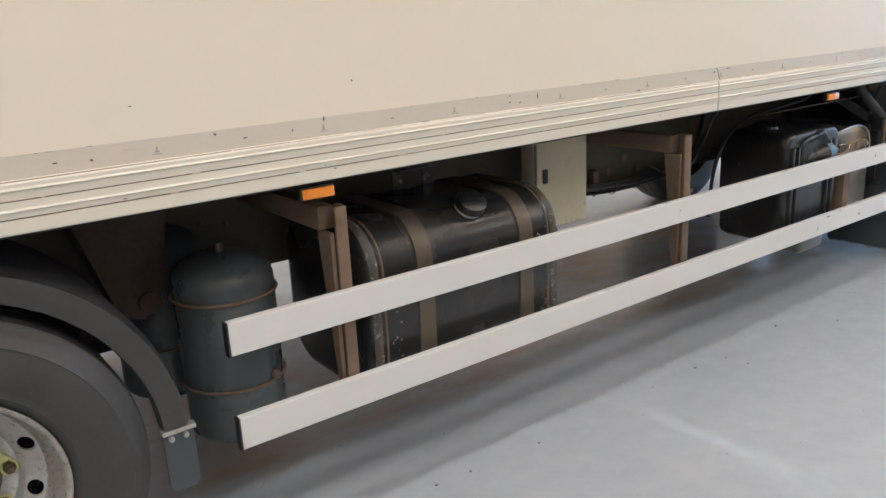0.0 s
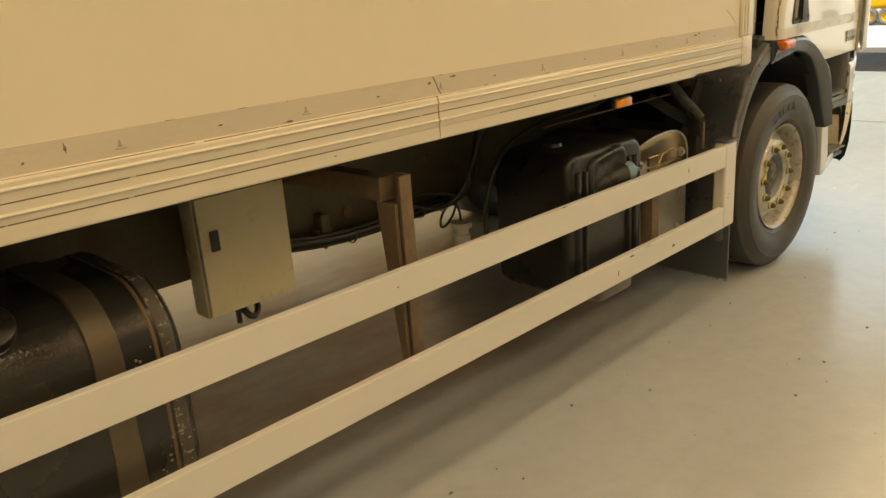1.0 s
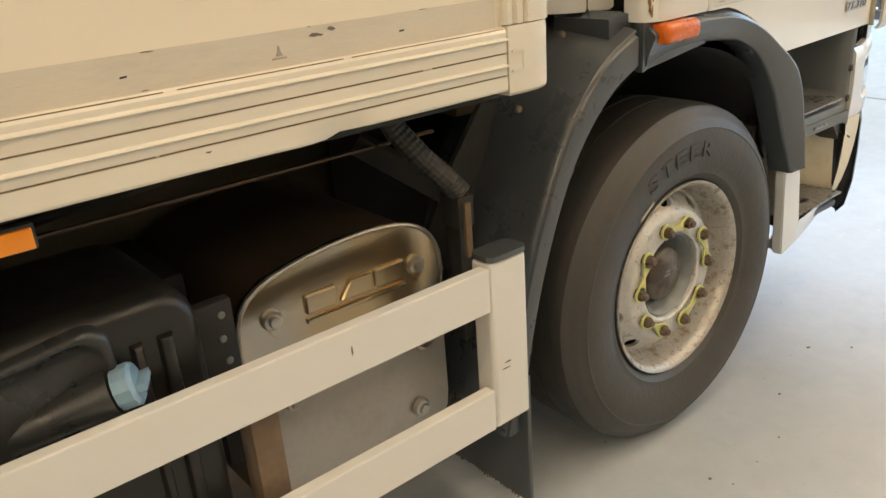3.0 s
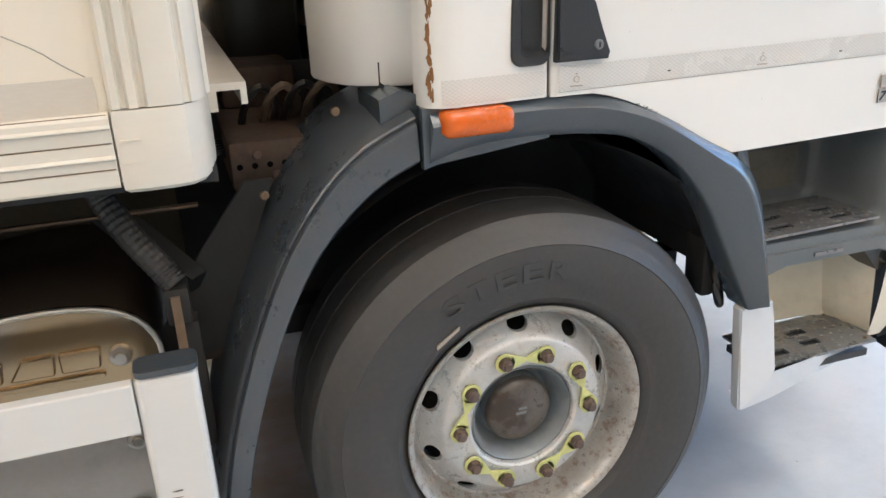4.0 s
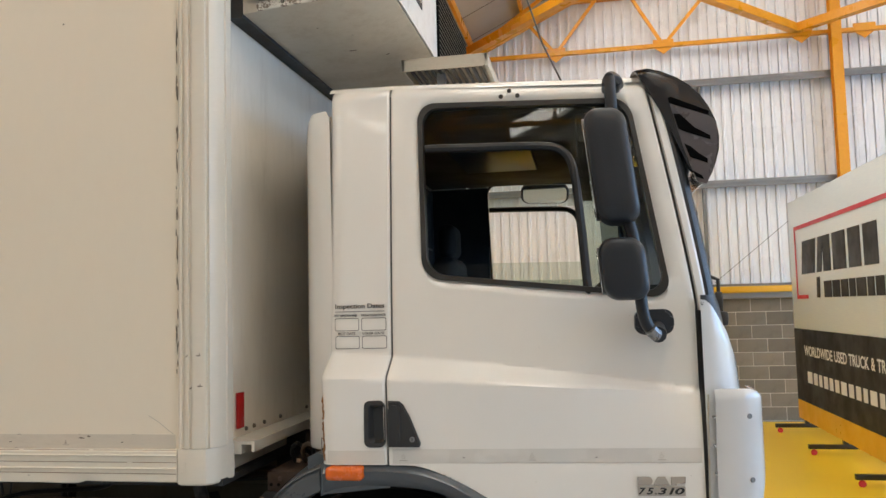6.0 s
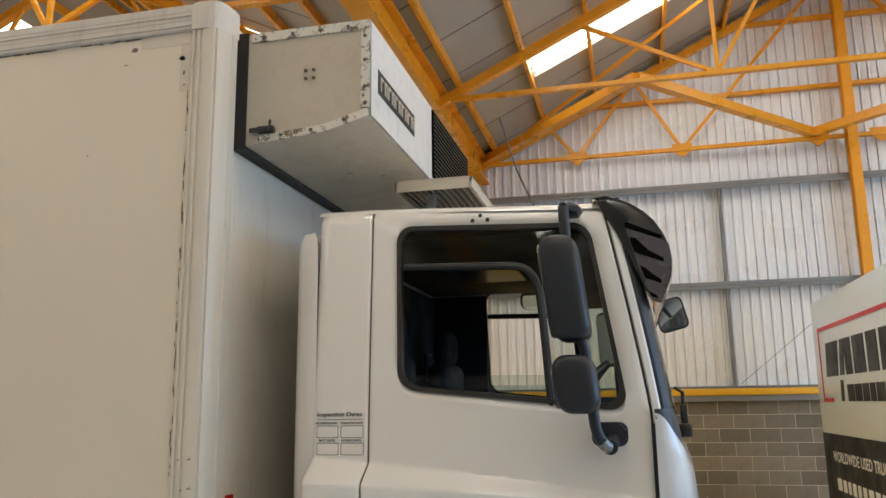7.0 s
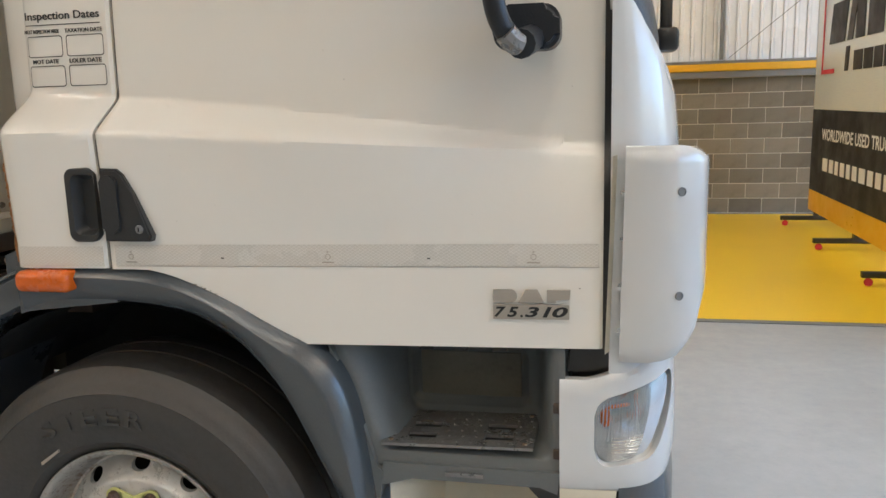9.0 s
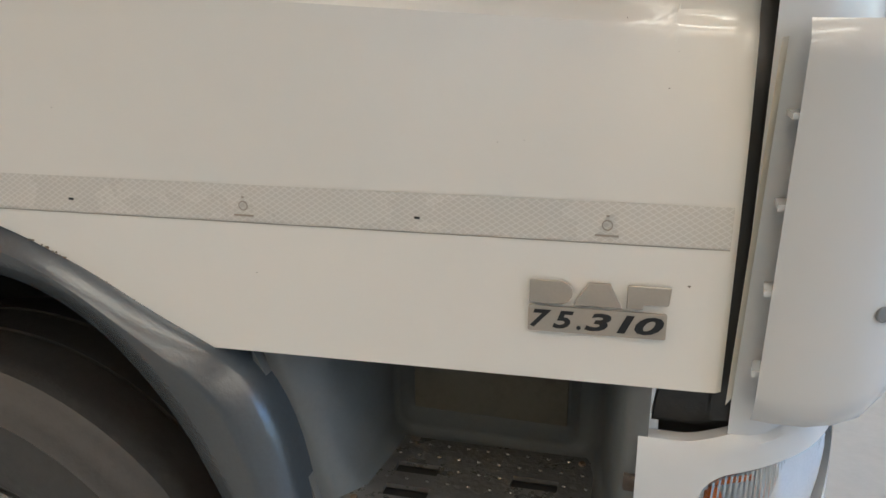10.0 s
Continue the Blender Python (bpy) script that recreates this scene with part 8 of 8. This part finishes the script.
part("moulded_panel", bm, M["satin_black"], ptank, "satin moulded filler scoop", angle=50)
bm = bmesh.new()
add_tube(bm, [(4.1, 2.26, 0.83), (4.2, 2.225, 0.855), (4.255, 2.205, 0.868)], 0.04, 16)
part("filler_neck", bm, M["satin_black"], ptank)
bm = bmesh.new()
mc = pose(4.262, 2.203, 0.871) @ Vector((1, -0.5, 0.26)).to_track_quat("Z", "Y").to_matrix().to_4x4()
rings = []
for i in range(25):
    a = 2 * math.pi * i / 24
    rr = 1 + 0.05 * (i % 2)
    rings.append([mc @ Vector((r * rr * math.cos(a), r * rr * math.sin(a), h)) for r, h in ((0.036, 0.0), (0.037, 0.028), (0.03, 0.034), (0.0, 0.034))])
add_loft(bm, rings, closed=False)
add_loft(bm, [[mc @ Vector(p + (h,)) for p in ((-0.028, -0.006), (0.028, -0.006), (0.028, 0.006), (-0.028, 0.006))] for h in (0.033, 0.05)])
part("blue_cap", bm, M["blue_cap"], ptank, "blue plastic filler cap")
bm = bmesh.new()
add_lathe(bm, [(0.0, 0.016), (0.036, 0.015), (0.04, 0.0)], (4.05, 2.42, 0.998), "z", 20)
part("sender_cap", bm, M["satin_black"], ptank, "round sender cap")

part("tank_backplate", B(4.39, 4.55, 2.62, 2.95, 0.42, 0.86, bevel=0.01), M["underbody"], ptank, "dark plate behind the tank")
part("sump", B(4.16, 4.42, 2.26, 2.55, 0.29, 0.415, bevel=0.03, seg=3), M["sump"], ptank, "grey translucent sump under the tank")
rng7 = random.Random(31)
for i in range(2):
    bm = bmesh.new()
    a, b = rng7.uniform(-0.05, 0.05), rng7.uniform(-0.05, 0.05)
    add_tube(bm, [(3.62 + a, 2.9 + b, 0.86 + b), (3.74 + a, 2.84 + b, 0.8 + a), (3.84 + a, 2.78 + b, 0.82 + b), (3.9 + b, 2.72, 0.95 + a), (3.93 + a, 2.64, 1.12)], rng7.uniform(0.005, 0.01), 6, smooth=2)
    part("cable", bm, M["satin_black"], truck, "loose black cable under the body")

# ---- silencer with a stainless plate
bm = bmesh.new()
out = [(4.545, 0.36), (5.075, 0.36), (5.078, 0.8), (5.06, 0.845), (5.03, 0.88), (4.98, 0.905), (4.9, 0.917), (4.8, 0.915), (4.7, 0.904), (4.62, 0.884), (4.57, 0.85), (4.548, 0.8)]
add_prism(bm, out, "y", 2.385, 2.95)
sil = part("silencer", bm, M["heat_shield"], truck, "boxed silencer with a brown heat shield")
bm = bmesh.new()
pl = [(4.54, 0.66), (5.08, 0.66), (5.082, 0.8), (5.065, 0.85), (5.033, 0.886), (4.98, 0.911), (4.9, 0.923), (4.8, 0.921), (4.7, 0.909), (4.615, 0.888), (4.565, 0.855), (4.542, 0.8)]
add_loft(bm, [[(4.81 + (x - 4.81) * k, y, 0.76 + (z - 0.76) * k) for x, z in pl] for y, k in ((2.386, 1.0), (2.37, 1.0), (2.364, 0.985), (2.3615, 0.9), (2.36, 0.75), (2.359, 0.5), (2.3588, 0.2))])
plate = part("cover_plate", bm, M["steel"], sil, "brushed stainless cover plate with a gold reflection in its colour")
bm = bmesh.new()
add_tube(bm, [(x, 2.366, z) for x, z in pl[1:] + pl[:1]], 0.0065, 8, smooth=1)
part("rolled_edge", bm, M["bolt_steel"], plate, "bright rolled edge")
bm = bmesh.new()
pl2 = [(4.56, 0.35), (5.04, 0.35), (5.064, 0.36), (5.077, 0.38), (5.082, 0.42), (5.082, 0.655), (4.54, 0.655), (4.54, 0.42)]
add_loft(bm, [[(4.81 + (x - 4.81) * k, y, 0.5 + (z - 0.5) * k) for x, z in pl2] for y, k in ((2.386, 1.0), (2.372, 1.0), (2.366, 0.985))])
part("lower_plate", bm, M["steel_dull"], sil, "dull lower cover plate")
for x, z in ((4.62, 0.806), (5.0, 0.806), (4.64, 0.6), (5.0, 0.6), (4.98, 0.42)):
    bm = bmesh.new()
    add_lathe(bm, [(0.0, 2.336), (0.012, 2.337), (0.014, 2.345), (0.021, 2.347), (0.024, 2.353), (0.024, 2.362)], (x, 0, z), "y", 20)
    part("plate_bolt", bm, M["bolt_steel"], plate, "round bolt boss")
    if z > 0.7:
        bm = bmesh.new()
        add_prism(bm, [(x - 0.024, z), (x + 0.024, z), (x, z - 0.042)], "y", 2.352, 2.361)
        part("bolt_pad", bm, M["steel"], plate)
x = 4.70
for k, w in enumerate((0.075, 0.085, 0.075)):
    bm = bmesh.new()
    o = [(x, 0.787), (x + w, 0.787), (x + w + 0.006, 0.832), (x + (0.03 if k == 1 else 0.0), 0.832)]
    add_prism(bm, o, "y", 2.35, 2.361)
    bmesh.ops.bevel(bm, geom=list(bm.edges), offset=0.0035, segments=1, affect="EDGES")
    part("embossed_block", bm, M["steel"], plate, "embossed plain block")
    x += w + 0.012
part("embossed_line", B(4.70, 4.965, 2.351, 2.361, 0.764, 0.777, bevel=0.003), M["steel"], plate)
bm = bmesh.new()
add_box(bm, 4.44, 4.53, 2.33, 2.36, 0.72, 0.9, bevel=0.004)
add_box(bm, 4.46, 4.5, 2.31, 2.332, 0.55, 0.72)
part("mount_bracket", bm, M["underbody"], sil, "black mounting bracket with holes")
for x, z in ((4.505, 0.87), (4.5, 0.82), (4.505, 0.77)):
    bm = bmesh.new()
    add_lathe(bm, [(0.0, 2.326), (0.007, 2.327), (0.009, 2.331)], (x, 0, z), "y", 10)
    part("bolt_head", bm, M["grey_steel"], sil)
# corrugated hose
bm = bmesh.new()
path = [Vector((4.99, 2.44, 1.2)), Vector((5.02, 2.42, 1.12)), Vector((5.06, 2.38, 1.05)), Vector((5.11, 2.345, 0.985)), Vector((5.135, 2.33, 0.95))]
pp = []
for a, b in zip(path, path[1:]):
    pp += [a.lerp(b, i / 12) for i in range(12)]
rings = []
for i, p in enumerate(pp):
    d = (pp[min(i + 1, len(pp) - 1)] - pp[max(0, i - 1)]).normalized()
    u = d.cross(Vector((0, 1, 0))).normalized()
    v = d.cross(u)
    r = 0.027 + 0.0016 * (i % 2)
    rings.append([p + r * (math.cos(2 * math.pi * k / 14) * u + math.sin(2 * math.pi * k / 14) * v) for k in range(14)])
add_loft(bm, rings)
part("corrugated_hose", bm, M["tyre"], truck, "grey corrugated hose", angle=20)
bm = bmesh.new()
add_box(bm, 5.105, 5.155, 2.31, 2.38, 0.87, 0.95, bevel=0.006)
add_box(bm, 5.13, 5.165, 2.34, 2.4, 0.55, 0.86, bevel=0.006)
add_beam(bm, (5.0, 2.55, 1.07), (5.17, 2.4, 0.92), 0.05, 0.05)
part("hose_bracket", bm, M["underbody"], truck, "black bracket holding the hose")
part("hose_clip", B(5.118, 5.136, 2.301, 2.3095, 0.8, 0.935), M["rust"], truck, "rusty hose clip")
# mud flap behind the front wheel
bm = bmesh.new()
add_box(bm, 5.17, 5.185, 2.17, 2.62, 0.115, 0.5, bevel=0.004)
flap = part("mud_flap", bm, M["dark_plastic"], truck, "frayed black rubber mud flap")
for i in range(40):
    y = 2.175 + i * 0.011
    bm = bmesh.new()
    add_box(bm, 5.174, 5.181, y, y + 0.004, 0.116 - rng6.uniform(0.002, 0.016), 0.118)
    part("frayed_thread", bm, M["rust"], flap)
part("inner_wing", B(5.15, 6.6, 2.93, 2.945, 0.5, 1.3), M["underbody"], truck, "dirty black inner wing panel")
# Added dark block that keeps the space behind the air tanks dim.
part("brake_reservoir", B(0.3, 1.25, 3.15, 3.55, 0.45, 1.1, bevel=0.06, seg=3), M["underbody"], truck, "added dark block between the chassis rails")
bm = bmesh.new()
add_box(bm, 6.43, 6.445, 2.26, 2.95, 0.76, 1.12, bevel=0.004)
add_box(bm, 6.39, 6.43, 2.3, 2.38, 0.7, 0.86, bevel=0.01)
shield = part("splash_shield", bm, M["underbody"], truck, "dirty black splash shield ahead of the wheel")
for i, (y, dz, r) in enumerate(((2.285, 0.0, 0.011), (2.33, 0.03, 0.009), (2.3, 0.055, 0.008))):
    bm = bmesh.new()
    add_tube(bm, [(6.41, y, 0.9), (6.4, y - 0.02, 0.76 + dz), (6.42, y - 0.02, 0.69 + dz), (6.44, y, 0.685 + dz), (6.45, y + 0.03, 0.74 + dz), (6.43, y + 0.06, 0.9)], r, 7, smooth=2)
    part("hose_loop", bm, M["black"], shield, "black looped hose")
# engine, axle and far-side masses that close the view under the cab
bm = bmesh.new()
add_box(bm, 5.35, 6.95, 2.95, 3.8, 0.62, 1.28, bevel=0.05)
part("engine_block", bm, M["underbody"], truck, "dark engine and gearbox")
for x, r in ((WX, 0.06), (0.04, 0.1)):
    part("axle", add_tube(bmesh.new(), [(x, 2.45, 0.5), (x, 2 * CY - 2.45, 0.5)], r, 12), M["underbody"], truck, "dark axle beam")
# Spring and hanger also serve to darken the space behind the air tanks.
bm = bmesh.new()
for j in range(5):
    add_beam(bm, (-0.75 + 0.12 * j, 2.82, 0.72 - 0.02 * j), (0.0, 2.82, 0.63 - 0.02 * j), 0.09, 0.016)
    add_beam(bm, (0.0, 2.82, 0.63 - 0.02 * j), (0.78 - 0.12 * j, 2.82, 0.76 - 0.03 * j), 0.09, 0.016)
part("leaf_spring", bm, M["rusty_frame"], truck, "rusty rear leaf spring")
bm = bmesh.new()
add_prism(bm, [(0.55, 1.08), (0.86, 1.08), (0.82, 0.8), (0.74, 0.7), (0.66, 0.72)], "y", 2.76, 2.9)
add_tube(bm, [(0.76, 2.74, 0.76), (0.76, 2.92, 0.76)], 0.04, 12)
part("spring_hanger", bm, M["rusty_frame"], truck, "rusty spring hanger")
# Added mass, there to block light beside the air tanks.
part("brake_chamber", add_tube(bmesh.new(), [(0.3, 2.66, 0.78), (0.42, 2.66, 0.8), (0.55, 2.66, 0.83)], 0.075, 16), M["underbody"], truck, "added dark drum that blocks light by the rear axle")
part("leaf_spring", add_beam(bmesh.new(), (5.2, 2.75, 0.66), (6.6, 2.75, 0.62), 0.09, 0.07), M["underbody"], truck, "dark leaf spring")
bm = bmesh.new()
add_box(bm, 5.28, 5.6, 2.5, 4.2, 1.08, 1.19, bevel=0.01)
add_box(bm, 5.3, 5.5, 2.9, 3.3, 1.19, 1.3, bevel=0.02)
rear_frame = part("cab_mount", bm, M["rusty_frame"], truck, "dirty rusty cab mounting frame")
for i in range(9):
    bm = bmesh.new()
    add_lathe(bm, [(0.0, 2.4985), (0.007, 2.4985), (0.007, 2.501)], (5.3 + i * 0.033, 0, 1.135), "y", 10)
    part("frame_hole", bm, M["slot_black"], rear_frame)
for i, (x, y, z) in enumerate(((5.34, 2.5, 1.16), (5.42, 2.5, 1.14), (5.5, 2.5, 1.16), (5.38, 2.5, 1.11), (5.46, 2.5, 1.1))):
    bm = bmesh.new()
    add_lathe(bm, [(0.0, 2.494), (0.009, 2.495), (0.011, 2.501)], (x, 0, z), "y", 10)
    part("bolt_head", bm, M["nut"], rear_frame)
for i in range(4):
    bm = bmesh.new()
    x = 5.33 + 0.05 * i
    add_tube(bm, [(x, 2.72, 1.18), (x + 0.01, 2.62, 1.26), (x + 0.05, 2.6, 1.3), (x + 0.09, 2.66, 1.24), (x + 0.08, 2.75, 1.18)], 0.01, 6, smooth=2)
    part("coiled_line", bm, M["rust"] if i % 2 else M["black"], rear_frame, "bent supply line")

part("air_intake", B(5.34, 5.56, 3.1, 4.6, 1.2, 2.7, bevel=0.04), M["black"], truck, "black intake stack behind the cab")

# ---- amber marker lamps under the body
for x0 in (1.06, 4.065):
    bm = bmesh.new()
    add_box(bm, x0 + 0.012, x0 + 0.13, 2.14, 2.158, 1.16, 1.199, bevel=0.003)
    ml = part("marker_lamp", bm, M["black"], truck, "amber side marker lamp")
    part("amber_lens", B(x0 + 0.018, x0 + 0.125, 2.13, 2.1395, 1.164, 1.195, bevel=0.003), M["amber_marker"], ml, "amber lens")

# ---- bits of dry leaf and grit on the floor
rng8 = random.Random(44)
bm = bmesh.new()
for i in range(150):
    x, y = rng8.uniform(0.5, 9.5), 2.15 - 3.2 * rng8.random() ** 1.6
    r, turn = 0.002 + 0.011 * rng8.random() ** 3, rng8.uniform(0, 6.28)
    pts = [(x + r * rng8.uniform(0.4, 1) * math.cos(turn + k * 1.05), y + r * rng8.uniform(0.25, 0.7) * math.sin(turn + k * 1.05)) for k in range(6)]
    add_prism(bm, pts, "z", 0.0006, 0.0012 + r * 0.25)
tagged(mesh_object("floor_debris", bm, M["scuff"]), "scattered dark grit and leaf bits on the floor", "debris", kind="stuff")

# ---------------------------------------------------------------- yard machine seen through the door
mx, my = 26.0, 7.73
machine = thing("yard_loader", (mx + 0.9, my - 1.2, -0.03), "yellow wheeled loader parked in the sunlit yard", "loader")
bm = bmesh.new()
add_box(bm, mx + 0.1, mx + 1.6, my - 2.3, my + 0.7, 0.4, 1.0, bevel=0.1, seg=3)
add_box(bm, mx + 0.25, mx + 1.45, my - 1.4, my - 0.4, 0.98, 1.9, bevel=0.08)
part("body", bm, M["yellow_trim"], machine, "yellow body and cab")
for dy in (0.4, -0.04, -1.9):
    for sx in (0.0, 1.6):
        bm = bmesh.new()
        tread = [(0.11, -0.1), (0.17, -0.12), (0.2, -0.1), (0.215, -0.08), (0.215, 0.08), (0.2, 0.1), (0.17, 0.12), (0.11, 0.1)]
        add_lathe(bm, tread, (mx + sx, my + dy, 0.205), "x", 28)
        for k in range(18):
            a = 2 * math.pi * k / 18
            add_beam(bm, (mx + sx - 0.12, my + dy + 0.218 * math.cos(a), 0.205 + 0.218 * math.sin(a)), (mx + sx + 0.12, my + dy + 0.218 * math.cos(a + 0.1), 0.205 + 0.218 * math.sin(a + 0.1)), 0.03, 0.02)
        w = part("wheel", bm, M["loader_tyre"], machine, "chunky grey tyre")
        bm = bmesh.new()
        add_lathe(bm, [(0.0, -0.05), (0.04, -0.07), (0.085, -0.04), (0.11, -0.09), (0.118, -0.09), (0.118, 0.09), (0.0, 0.08)], (mx + sx, my + dy, 0.205), "x", 24)
        part("rim", bm, M["yellow_trim"], w, "yellow rim")

# ---------------------------------------------------------------- blockwork, block by block
block_mesh = {}


def block(x0, x1, row):
    w = round(x1 - x0, 3)
    if w not in block_mesh:
        bm = bmesh.new()
        add_box(bm, 0, w, 0, 0.03, 0, 0.2, bevel=0.004, seg=1)
        bmesh.ops.recalc_face_normals(bm, faces=bm.faces)
        me = bpy.data.meshes.new("block")
        bm.to_mesh(me)
        bm.free()
        me.materials.append(M["block"])
        block_mesh[w] = me
    ob = new("block", block_mesh[w])
    ob.location = (x0, NORTH - 0.006, 0.006 + row * 0.211)
    ob.parent = wall_n


for row in range(9):
    x = 5.1 - (0.225 if row % 2 else 0.0)
    while x < 15.0:
        block(x + 0.005, x + 0.445, row)
        x += 0.45
